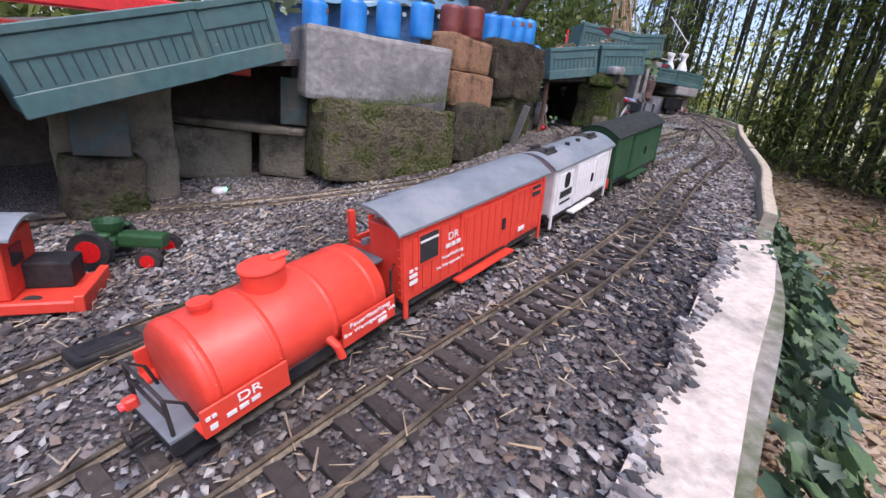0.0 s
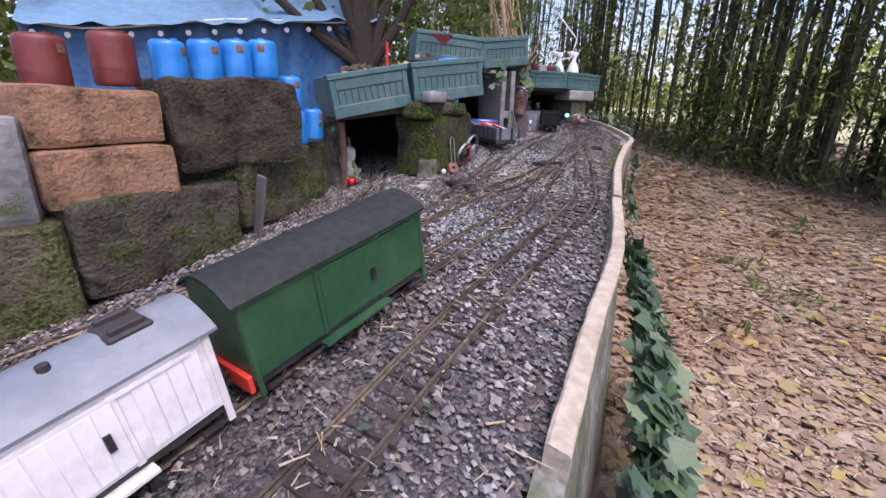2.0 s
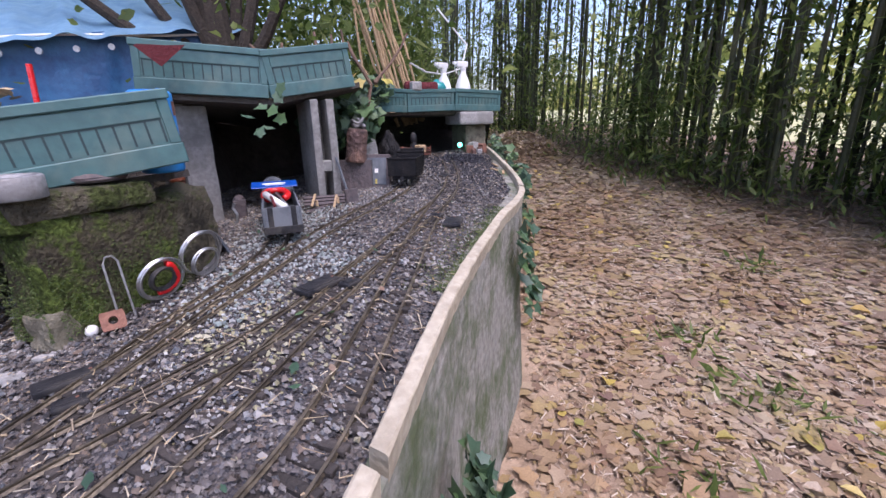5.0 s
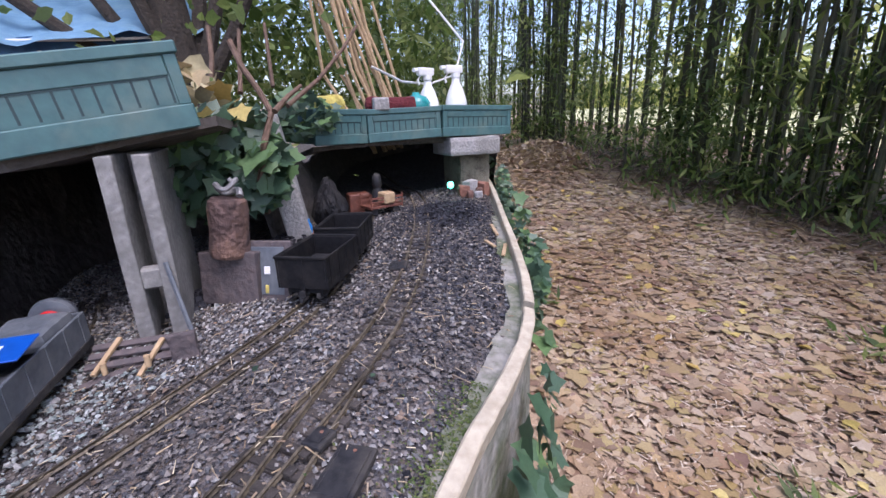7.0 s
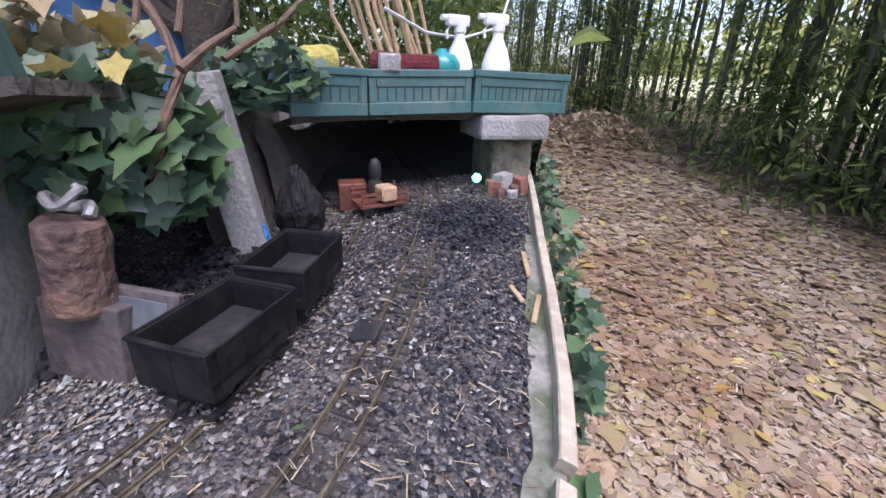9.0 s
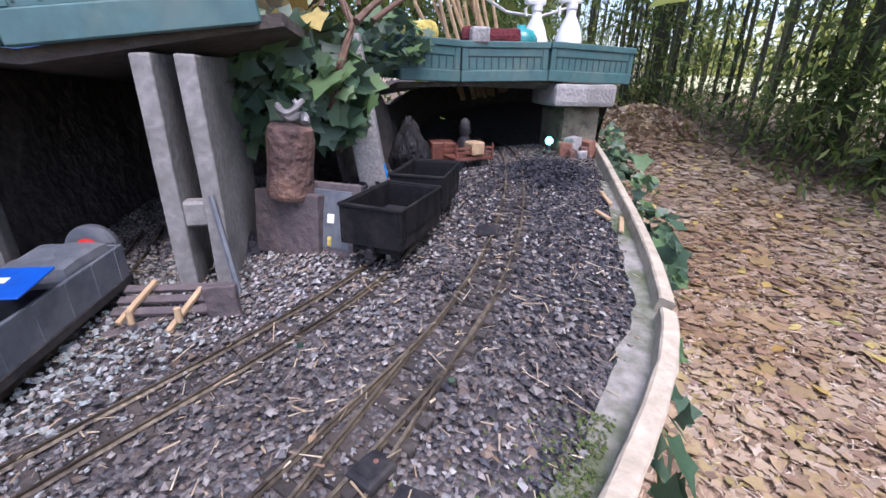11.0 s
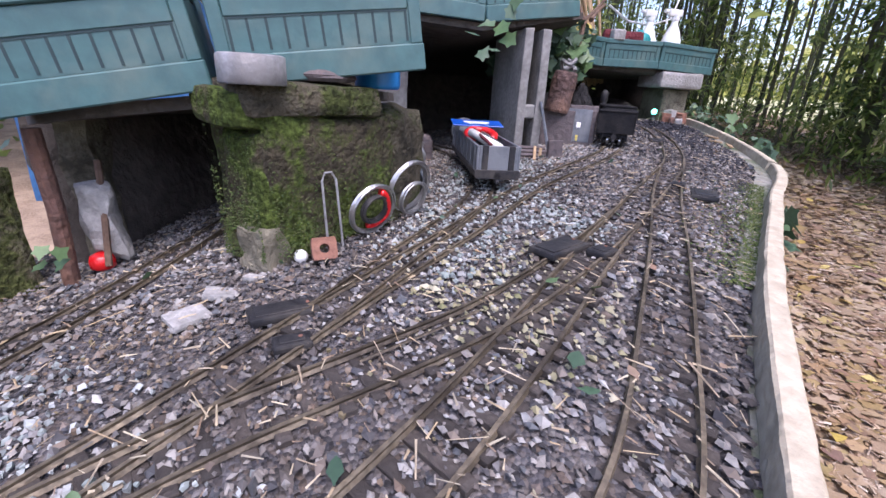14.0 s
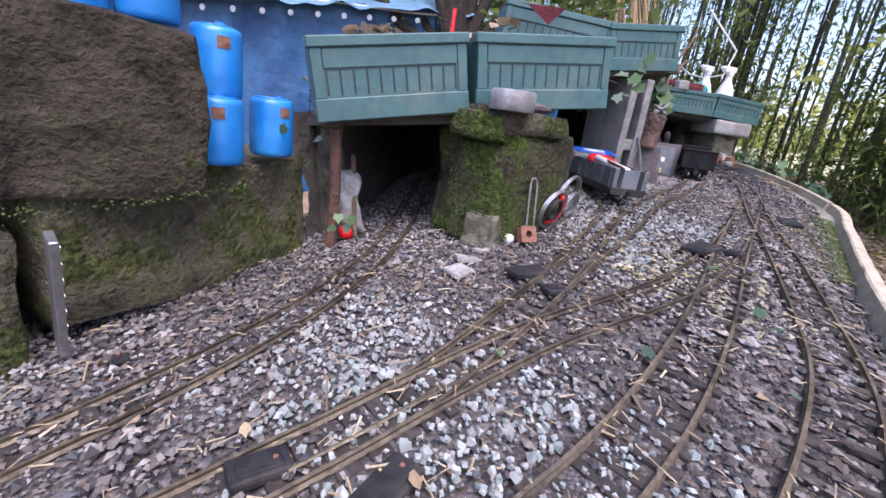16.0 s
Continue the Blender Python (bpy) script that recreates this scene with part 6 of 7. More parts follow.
coil(0.713, 1.865, on_bed(0.71, 1.86) + 0.029, 0.028, 5, 60, STEEL, "small coil of galvanised wire")
solo("bent_wire", tube([(-0.012, 0, 0), (-0.012, 0.01, 0.1), (-0.006, 0.012, 0.11), (0.004, 0.012, 0.11), (0.01, 0.01, 0.1), (0.012, 0, 0)], 0.0018, 6), ZINC, 0.628, 1.722, on_bed(0.628, 1.722), 57, "hairpin of bent steel wire leaning on the pillar", "wire")
# goods shed clutter
cop = thing("copper_can", 0.555, 2.175, on_bed(0.555, 2.175) + 0.06, 0, "dented copper can with a white paper dial", "can", ry=-9)
part("body", lathe([(0.019, 0), (0.021, 0.008), (0.02, 0.05), (0.022, 0.08), (0.016, 0.095), (0.016, 0.108)], 22), COPPER, cop, smooth=True)
part("rim", lathe([(0.016, 0.106), (0.02, 0.109), (0.02, 0.115), (0.015, 0.117)], 22), COPPER, cop)
part("paper_dial", cyl(0.018, 0, 0.0015, 22), WHITE, cop, "white paper dial").matrix_basis = pose(K * 0.009, K * -0.024, K * 0.085, 62, 0, 20)
block_between("stone_block", (0.47, 2.17), (0.57, 2.2), -0.02, 0.06, 0.08, CONCDARK, "low stone under the copper can", "stone", 71, 0.006)
bm = lathe([(0.009, 0), (0.01, 0.012), (0.006, 0.018), (0.008, 0.026), (0.008, 0.032), (0.004, 0.036), (0.006, 0.041), (0.006, 0.046), (0.002, 0.05)], 14)
solo("figurine", bm, BLUE, 0.58, 2.175, on_bed(0.58, 2.175) + 0.03, 0, "small seated toy figure in a blue top", "figurine", smooth=True)
solo("wooden_chock", box(-0.03, 0.03, -0.02, 0.02, 0, 0.03, 0.004), WOOD, 0.585, 2.165, on_bed(0.58, 2.16), 20, "pale wooden chock under the figure", "wood block")
lat = thing("grey_lantern", 0.615, 2.355, on_bed(0.615, 2.355), 15, "small dark grey lantern case standing in the shed", "lantern")
part("case", box(-0.02, 0.02, -0.015, 0.015, 0.0, 0.065, 0.005, seg=2), SLATE, lat)
part("top", lathe([(0.018, 0.065), (0.014, 0.075), (0.004, 0.08)], 14), SLATE, lat)
solo("chrome_bracket", tube([(0, 0, 0), (0.004, 0, 0.03), (-0.006, 0, 0.05), (0.0, 0, 0.065)], 0.005, 8), STEEL, 0.628, 2.28, on_bed(0.63, 2.28), label="small bright metal bracket in the shed", category="bracket")
hop = thing("grey_hopper", 0.685, 2.02, on_bed(0.685, 2.02) - 0.004, 130, "blue-grey metal plate leaning beside the pillar", "metal plate", rx=-24)
part("plate", box(-0.05, 0.03, -0.003, 0.003, 0, 0.11, 0.001), WAGONGREY, hop)
part("angle", box(0.028, 0.038, -0.008, 0.005, -0.01, 0.14, 0.001), BLACK, hop)
coil(0.6, 1.79, 0.218, 0.045, 6, 20, SLATE, "coil of dark rope lying on the cap stone", lean=0, thick=0.005)
# broken fence lying by the cinder block
fen = thing("toy_fence", 0.915, 2.275, on_bed(0.915, 2.275) + 0.007, 12, "broken grey toy fence lying on pale gravel", "fence", "", rx=-70)
for z in (0.0, 0.02, 0.04):
    part("fence_rail", box(-0.07, 0.06, -0.003, 0.003, z, z + 0.012, 0.0008), SLATE, fen)
part("fence_brace", box(-0.075, 0.055, 0.004, 0.008, -0.004, 0.008, 0.0008), SLATE, fen).rotation_euler = (0, radians(-22), 0)
part("fence_brace", box(-0.05, 0.065, 0.008, 0.012, 0.004, 0.014, 0.0008), SLATE, fen).rotation_euler = (0, radians(17), 0)
for x in (-0.045, 0.02):
    part("fence_post", box(x - 0.0035, x + 0.0035, -0.01, -0.004, -0.03, 0.045, 0.0008), WOOD, fen, "pale wooden post").rotation_euler = (0, radians(14), 0)
solo("slate_chip", rough_block(0.04, 0.012, 0.045, 0.004, 2, 88, 0.003), SLATE, 0.985, 2.28, on_bed(0.985, 2.28) - 0.003, 15, "dark slate chip standing by the fence", "slate", "slates")
for x, y in ((0.885, 2.25), (0.948, 2.252)):
    solo("cork", cyl(0.004, 0, 0.018, 12), WOOD, x, y, on_bed(x, y) + 0.012, 0, "pale yellow peg standing by the fence", "peg", "pegs")
solo("steel_bar", tube([(0, 0, 0), (-0.035, 0.03, 0.13)], 0.004, 6), WAGONGREY, 0.978, 2.33, on_bed(0.978, 2.33), label="thin grey bar leaning on the concrete block", category="bar")
# slates, log, coal heaps
sl = solo("slate_slab", rough_block(0.12, 0.05, 0.105, 0.002, 3, 81, 0.003), SLATE, 0.995, 2.475, on_bed(0.995, 2.475) - 0.006, -14, "maroon slate slab standing on edge", "slate", "slates", rx=-8)
sl2 = thing("slate_slab", 1.064, 2.445, on_bed(1.064, 2.445) - 0.005, -14, "dark framed slate with paint specks leaning", "slate", "slates", rx=-14)
part("slab", box(-0.05, 0.05, 0, 0.012, 0, 0.12, 0.003), SLATE, sl2)
part("inset", box(-0.038, 0.036, -0.001, 0.003, 0.015, 0.108, 0.001), WAGONGREY, sl2)
part("paint_speck", box(-0.004, 0.008, -0.003, 0.0, 0.055, 0.07, 0.001), WHITE, sl2)
part("paint_speck", box(-0.002, 0.005, -0.003, 0.0, 0.018, 0.034, 0.001), LIMEYEL, sl2)
lg = thing("log", 1.005, 2.478, on_bed(1.005, 2.478) + 0.093, 0, "short purple-brown log standing on the slate", "log", ry=7)
bm = lathe([(0.034, 0), (0.036, 0.006), (0.034, 0.05), (0.036, 0.09), (0.033, 0.108), (0.028, 0.113)], 26)
for v in bm.verts:
    v.co.x += 0.003 * noise.noise(v.co * 60)
    v.co.y += 0.003 * noise.noise(v.co * 60 + Vector((7, 0, 0)))
part("trunk", bm, LOGBARK, lg)
part("knotted_root", tube([(0.022 * math.cos(a) * (1 - 0.04 * a), 0.016 * math.sin(a), 0.118 + 0.004 * a + 0.006 * math.sin(2.3 * a)) for a in np.linspace(0, 8, 40)], 0.007, 7, None, 0.004), ZINC, lg, "grey twisted root on top")


def heap(name, x, y, rad, n, size, material, label, category, hgt):
    r, a = rad * np.sqrt(rng.uniform(0, 1, n)), rng.uniform(0, 6.28, n)
    px_, py_ = x + r * np.cos(a), y + r * np.sin(a)
    v, f = stones(px_, py_, gz(px_, py_) + hgt * (1 - (r / rad) ** 2) * rng.uniform(0.3, 1, n), rng.uniform(0.6, 1.3, n) * size, shape=1)
    return raw(name, v, f, material, label, category)


heap("coal_heap", 0.89, 2.49, 0.05, 260, 0.01, COAL, "heap of shiny black coal", "coal", 0.03)
heap("coal_heap", 1.02, 2.78, 0.13, 900, 0.009, COAL, "low heap of coal by the chute", "coal", 0.04)
heap("coal_heap", 1.5, 2.9, 0.14, 900, 0.008, COAL, "spread coal beside the far tunnel", "coal", 0.012)
solo("light_bulb", lathe([(0.003, 0), (0.004, 0.007), (0.007, 0.012), (0.008, 0.017), (0.004, 0.022)], 14), CREAM, 0.87, 2.47, on_bed(0.87, 2.47) + 0.03, 0, "small white bulb on the coal", "bulb", rx=70, smooth=True)
solo("blue_bottle", lathe([(0.008, 0), (0.009, 0.02), (0.004, 0.03), (0.004, 0.04)], 12), BLUE, 1.085, 2.79, on_bed(1.08, 2.79) + 0.03, 0, "little blue bottle on an orange block", "bottle")
solo("wood_block", box(-0.025, 0.025, -0.02, 0.02, 0, 0.03, 0.003), TERRA, 1.08, 2.8, on_bed(1.08, 2.8), 20, "orange-brown block by the coal", "block")
for x, y, l, a in ((1.6, 2.72, 0.1, 82), (1.585, 2.6, 0.08, 70), (1.56, 2.63, 0.05, 100)):
    solo("stick", box(-l / 2, l / 2, -0.004, 0.004, 0, 0.005, 0.001), WOOD, x, y, on_bed(x, y) + 0.004, a, "pale split stick lying along the kerb", "stick", "sticks")

# ---- toy locomotive and tractor on the near sidings ----
lc = thing("toy_locomotive", -0.452, 0.36, on_bed(-0.452, 0.36), 24, "small red shunting locomotive with a grey curved roof", "locomotive")
part("frame", box(-0.09, 0.09, -0.042, 0.042, 0.012, 0.026, 0.002), RED, lc)
part("front_beam", box(0.086, 0.096, -0.046, 0.046, 0.008, 0.034, 0.001), RED, lc)
cab = part("cab", box(-0.04, 0.03, -0.036, 0.036, 0.026, 0.095, 0.002), RED, lc)
for s in (-1, 1):
    part("cab_window", box(-0.02, 0.012, s * 0.0365 - 0.001, s * 0.0365 + 0.001, 0.06, 0.082), TINTGLASS, cab)
    part("wheel", cyl(0.015, -0.003, 0.003, 18, None, "Y", (-0.04, s * 0.03, 0.014)), BLACK, lc)
    part("wheel", cyl(0.015, -0.003, 0.003, 18, None, "Y", (0.045, s * 0.03, 0.014)), BLACK, lc)
part("front_window", box(0.03, 0.0315, -0.02, 0.004, 0.06, 0.082), TINTGLASS, cab)
part("hood", box(0.03, 0.075, -0.004, 0.034, 0.026, 0.058, 0.003, seg=2), BLACK, lc)
part("side_step", box(-0.085, -0.042, -0.04, 0.0, 0.026, 0.032, 0.001), BLACK, lc)
for q in range(4):
    part("louvre", box(-0.022 + 0.011 * q, -0.017 + 0.011 * q, -0.0372, -0.0358, 0.032, 0.05), BLACK, cab)
bm = bmesh.new()
ra = [[bm.verts.new((x, 0.044 * (2 * i / 10 - 1), 0.095 + 0.014 * (1 - (2 * i / 10 - 1) ** 2) + dz)) for i in range(11) for dz in (0,)] for x in (-0.052, 0.042)]
for i in range(10):
    bm.faces.new((ra[0][i], ra[0][i + 1], ra[1][i + 1], ra[1][i]))
ext = bmesh.ops.extrude_face_region(bm, geom=list(bm.faces))
for v in ext["geom"]:
    if isinstance(v, bmesh.types.BMVert):
        v.co.z += 0.003
part("roof", bm, ROOFGREY, lc, "grey curved roof")
tr = thing("toy_tractor", -0.425, 0.485, on_bed(-0.425, 0.485), 12, "green toy tractor with red wheels", "tractor")
part("bonnet", box(0.0, 0.06, -0.013, 0.013, 0.025, 0.045, 0.004, seg=2), TRACTORG, tr)
part("body", box(-0.035, 0.0, -0.02, 0.02, 0.02, 0.04, 0.004), TRACTORG, tr)
part("seat", lathe([(0.014, 0.04), (0.018, 0.05), (0.02, 0.06), (0.018, 0.06), (0.012, 0.044)], 16), TRACTORG, tr, "pale green seat ring").location = (K * -0.015, 0, 0)
for s in (-1, 1):
    part("mudguard", box(-0.04, 0.0, s * 0.028 - 0.006, s * 0.028 + 0.006, 0.044, 0.05, 0.002), TRACTORG, tr)
    for x, r in ((-0.022, 0.026), (0.05, 0.016)):
        w = part("wheel", cyl(r, -0.007, 0.007, 22, None, "Y", (x, s * 0.034, r)), BLACK, tr)
        part("rim", cyl(r * 0.6, -0.008, 0.008, 18, None, "Y", (x, s * 0.034, r)), BRIGHTRED, w)
rb = thing("signal_box", -0.575, 0.858, on_bed(-0.575, 0.858) - 0.001, 20, "small white track signal with a green light", "signal lamp")
part("case", lathe([(0.018, 0), (0.019, 0.008), (0.014, 0.016), (0.006, 0.019)], 16), CREAM, rb, smooth=True)
part("lens", box(0.004, 0.018, -0.008, 0.008, 0.01, 0.017, 0.002), GREENLED, rb, "glowing green lens")
part("lead", tube([(-0.017, 0, 0.004), (-0.035, 0.005, 0.004), (-0.045, 0.0, 0.002)], 0.0015, 6), BLACK, rb)
rt = thing("red_trough", -0.8, 0.52, 0.325, 42, "long red metal trough behind the deck panel", "trough")
part("front_board", box(0, 0.62, 0, 0.012, 0, 0.05, 0.003), RED, rt)
part("back_board", box(0, 0.62, 0.1, 0.112, 0, 0.05, 0.003), RED, rt)
part("floor", box(0, 0.62, 0.012, 0.1, 0.0, 0.006), RED, rt)
part("end_post", box(0.6, 0.612, 0.02, 0.034, 0.0, 0.09, 0.002), RED, rt)

# ---- things on the decks ----
def spray(x, y, z, rz):
    e = thing("spray_bottle", x, y, z, rz, "white plastic trigger spray bottle standing on the deck", "spray bottle", "spray bottles")
    part("bottle", lathe([(0.036, 0), (0.038, 0.006), (0.037, 0.04), (0.026, 0.075), (0.014, 0.1), (0.013, 0.118)], 24), CREAM, e, smooth=True)
    part("collar", cyl(0.016, 0.116, 0.132, 16), CREAM, e)
    part("head", box(-0.042, 0.024, -0.011, 0.011, 0.13, 0.156, 0.006, seg=2), CREAM, e)
    part("nozzle", cyl(0.007, 0.04, 0.056, 12, None, "X", (-0.098, 0, 0.147)), CREAM, e)
    part("trigger", tube([(-0.03, 0, 0.132), (-0.042, 0, 0.116), (-0.038, 0, 0.1)], 0.004, 8), CREAM, e)


spray(1.5, 3.26, 0.476, 25)
spray(1.6, 3.25, 0.472, 15)
solo("teal_pot", lathe([(0.03, 0), (0.045, 0.012), (0.048, 0.035), (0.036, 0.055), (0.014, 0.062), (0.012, 0.07)], 22), TEALPOT, 1.452, 3.225, 0.478, 0, "glossy teal pot on the deck", "pot", smooth=True)
solo("red_cushion", rough_block(0.17, 0.05, 0.05, 0.006, 4, 91, 0.02), REDCLOTH, 1.36, 3.16, 0.478, 2, "dark red rolled cloth on the deck", "cloth")
solo("concrete_cube", box(-0.025, 0.025, -0.02, 0.02, 0, 0.04, 0.004), CONCRETE, 1.325, 3.115, 0.478, 5, "small pale concrete cube on the deck", "concrete cube")
solo("sponge", rough_block(0.08, 0.06, 0.06, 0.012, 3, 92, 0.02), LIMEYEL, 1.165, 3.1, 0.48, 10, "pale yellow sponge on the deck", "sponge")
solo("red_stick", tube([(0, 0, 0), (0.0, 0.02, 0.26)], 0.006, 8), BRIGHTRED, 0.38, 2.0, 0.22, label="thin red stick standing behind the deck", category="stick")
bm = bmesh.new()
q = [bm.verts.new(c) for c in ((0, 0, 0), (0.11, 0.02, 0.006), (0.09, 0.07, 0.01), (-0.01, 0.06, 0.012), (0.06, -0.03, -0.05))]
for f_ in ((0, 1, 2, 3), (0, 4, 1)):
    bm.faces.new([q[i] for i in f_])
bmesh.ops.solidify(bm, geom=list(bm.faces), thickness=0.003)
solo("red_rag", bm, REDCLOTH, 0.58, 2.1, 0.484, 10, "dull red cloth draped over the upper deck", "cloth")
for x, y, z, s in ((0.42, 1.7, 0.322, 0.04), (0.5, 1.76, 0.33, 0.05), (0.35, 1.66, 0.318, 0.03), (0.46, 1.72, 0.325, 0.03), (0.62, 1.98, 0.22, 0.03)):
    raw("dry_leaf_clump", *leaf_cards(np.array([x, y, z]) + rng.normal(0, s * 0.35, (9, 3)) * [1, 1, 0.3], np.full(9, 0.035), 0.5), DRYLEAF, "curled dry leaves on the deck", "leaves", "")
trg = thing("black_trough", 0.48, 1.9, 0.21, 25, "old black plastic trough behind the deck panels", "trough")
part("shell", lathe([(0.05, 0), (0.062, 0.06), (0.066, 0.09), (0.06, 0.09), (0.052, 0.02)], 20), BLACK, trg)
net = thing("wire_basket", 0.24, 1.72, 0.2, 20, "green plastic crate with a wire grid front", "crate")
part("top_band", box(-0.06, 0.08, -0.004, 0.004, 0.08, 0.12, 0.002), GREENP, net)
for i in range(8):
    part("grid_wire", tube([(-0.055 + 0.018 * i, 0, 0.0), (-0.055 + 0.018 * i, 0, 0.08)], 0.0012, 5), BLACK, net)
for i in range(4):
    part("grid_wire", tube([(-0.06, 0, 0.01 + 0.02 * i), (0.08, 0, 0.01 + 0.02 * i)], 0.0012, 5), BLACK, net)

# ---- ivy ----
def ivy(name, pts, size, label, tilt=48, facing=(0.15, -1.0)):
    v, f = leaf_cards(pts, size, 0.4, True, tilt, facing)
    return raw(name, v, f, IVY, label, "ivy")


n = 1900
s = rng.uniform(0, 1, n) ** 0.8
i = (s * 50).astype(int)
base = kerb[np.clip(i, 0, len(kerb) - 1)]
drop = 0.09 + rng.gamma(2.0, 0.075, n)
out = 0.03 + rng.uniform(0, 0.04, n) + drop * 0.22
ivy("ivy", np.stack([base[:, 0] + 0.82 * out, base[:, 1] - 0.55 * out, gz(base[:, 0], base[:, 1]) - 0.02 - drop], 1), rng.lognormal(np.log(0.03), 0.35, n), "dark ivy hanging on the outside of the kerb wall", 58, (0.83, -0.55))
n = 800
yy = rng.uniform(0.1, 0.75, n)
dr = rng.gamma(1.5, 0.06, n)
ivy("ivy", np.stack([edge_x(yy) + 0.02 + rng.uniform(0, 0.05, n) + 0.2 * dr, yy, gz(0.4, yy) - 0.015 - dr], 1), rng.lognormal(np.log(0.021), 0.3, n), "ivy trailing over the edging slab", 55, (0.83, -0.55))
n = 800
yy = rng.uniform(2.45, 3.5, n)
ivy("ivy", np.stack([edge_x(yy) + 0.035 + rng.uniform(0, 0.03, n), yy, rng.uniform(-0.35, 0.3, n) * (0.3 + 0.7 * (yy - 2.5))], 1), rng.lognormal(np.log(0.027), 0.3, n), "dense ivy climbing beside the far tunnel")


def mound(c, r, n, size, label, squash=0.7):
    d = rng.normal(0, 1, (n, 3))
    d /= np.linalg.norm(d, axis=1)[:, None]
    p = np.array(c) + d * np.array(r) * rng.uniform(0.6, 1.05, (n, 1))
    return ivy("ivy", p, rng.lognormal(np.log(size), 0.3, n), label)


mound((0.95, 2.68, 0.34), (0.15, 0.16, 0.12), 520, 0.04, "dense ivy mound growing over the shed end")
mound((1.03, 2.66, 0.3), (0.08, 0.1, 0.09), 150, 0.042, "ivy hanging over the coal siding")
mound((1.08, 2.98, 0.46), (0.12, 0.07, 0.07), 190, 0.036, "ivy creeping onto the far deck")
u = rng.uniform(0, 1, 26)
raw("ivy", *leaf_cards(np.stack([-0.44 + 0.16 * u, 0.635 + 0.13 * u, 0.33 + 0.075 * u + rng.normal(0, 0.014, 26)], 1), rng.uniform(0.025, 0.04, 26), 0.6, True), PALEIVY, "pale ivy vine trailing over the green panel", "ivy")
solo("red_trough", box(-0.2, 0.2, -0.02, 0.02, 0, 0.035, 0.004), BRIGHTRED, -0.56, 0.66, 0.36, 46, "red plastic trough lying behind the green panel", "trough", ry=-4)
ivy("ivy", np.array([(0.86, 2.12, 0.37), (0.845, 2.11, 0.34), (0.86, 2.11, 0.32), (0.82, 2.12, 0.35), (0.83, 2.1, 0.3), (0.79, 2.09, 0.325), (0.87, 2.12, 0.39), (0.81, 2.09, 0.29)]), np.full(8, 0.036), "sprig of bright ivy hanging from the upper deck")
ivy("ivy", np.array([(0.325, 1.585, 0.03), (0.315, 1.575, 0.05), (0.335, 1.58, 0.045), (0.3, 1.58, 0.03), (0.27, 1.6, 0.17), (0.29, 1.52, 0.18), (0.265, 1.51, 0.19), (0.07, 1.12, 0.1), (0.09, 1.19, 0.09)]), np.full(9, 0.02), "small ivy sprigs at the tunnel post")
x = np.array([0.98, 0.9, 0.86, 1.02, 0.95, 0.88, 0.99, 1.05])
raw("yellow_leaves", *leaf_cards(np.stack([x, np.array([2.6, 2.62, 2.7, 2.66, 2.58, 2.66, 2.7, 2.6]), np.array([0.43, 0.46, 0.48, 0.45, 0.41, 0.44, 0.49, 0.42])], 1), np.array([0.06, 0.07, 0.055, 0.065, 0.05, 0.07, 0.06, 0.055]), 0.6, True), YELLEAF, "large withered yellow leaves on the ivy", "leaves")
n = 240
px_ = np.stack([rng.uniform(0.66, 0.97, n), rng.uniform(2.6, 2.88, n), rng.uniform(0.45, 0.55, n)], 1)
raw("withered_leaves", *leaf_cards(px_, rng.uniform(0.03, 0.07, n), 0.6, False, 25), WITHER, "heap of large withered yellow leaves on the deck", "leaves")
for x0, y0, z0 in ((0.36, 1.61, 0.328), (0.385, 1.62, 0.33), (0.34, 1.6, 0.326), (0.55, 1.73, 0.352)):
    pp = np.array([x0, y0, z0]) + rng.normal(0, 1, (9, 3)) * [0.012, 0.01, 0.003]
    raw("dry_leaves", *leaf_cards(pp, rng.uniform(0.018, 0.035, 9), 0.4), DRYLEAF, "small heap of dry orange leaves on the deck panel", "leaves")
pp = np.array([0.49, 0.6, 0.02]) + rng.normal(0, 1, (40, 3)) * [0.02, 0.025, 0.003]
raw("weeds", *leaf_cards(pp, rng.uniform(0.006, 0.014, 40), 0.4), IVY, "small weeds creeping over the slab", "weeds")
n = 50
x, y = in_bed(n, 0.3, 1.4, 0.6, 2.4)
raw("weeds", *leaf_cards(np.stack([x, y, gz(x, y) + 0.01], 1), rng.uniform(0.008, 0.018, len(x)), 0.5), IVY, "small green weeds in the ballast", "weeds")


# moss tufts on the wall faces and stones
def moss_on(a, b, z0, z1, n, lift=0.002, size=0.0014):
    a, b = np.array(a), np.array(b)
    d = (b - a) / np.linalg.norm(b - a)
    u = rng.uniform(0, 1, n)
    zz = z0 + (z1 - z0) * rng.beta(1.0, 2.2, n) * (0.5 + 0.5 * np.sin(9 * u + 2 * np.sin(23 * u)) ** 2)
    p = a + (b - a) * u[:, None] + np.array([d[1], -d[0]]) * lift
    return raw("moss", *stones(p[:, 0], p[:, 1], zz, rng.uniform(0.5, 1.4, n) * size, 0.8, 0), MOSS, "green moss creeping up the wall", "moss")


moss_on((-0.28, 0.775), (-0.01, 0.955), 0.163, 0.2, 2600, 0.0012, 0.0012)
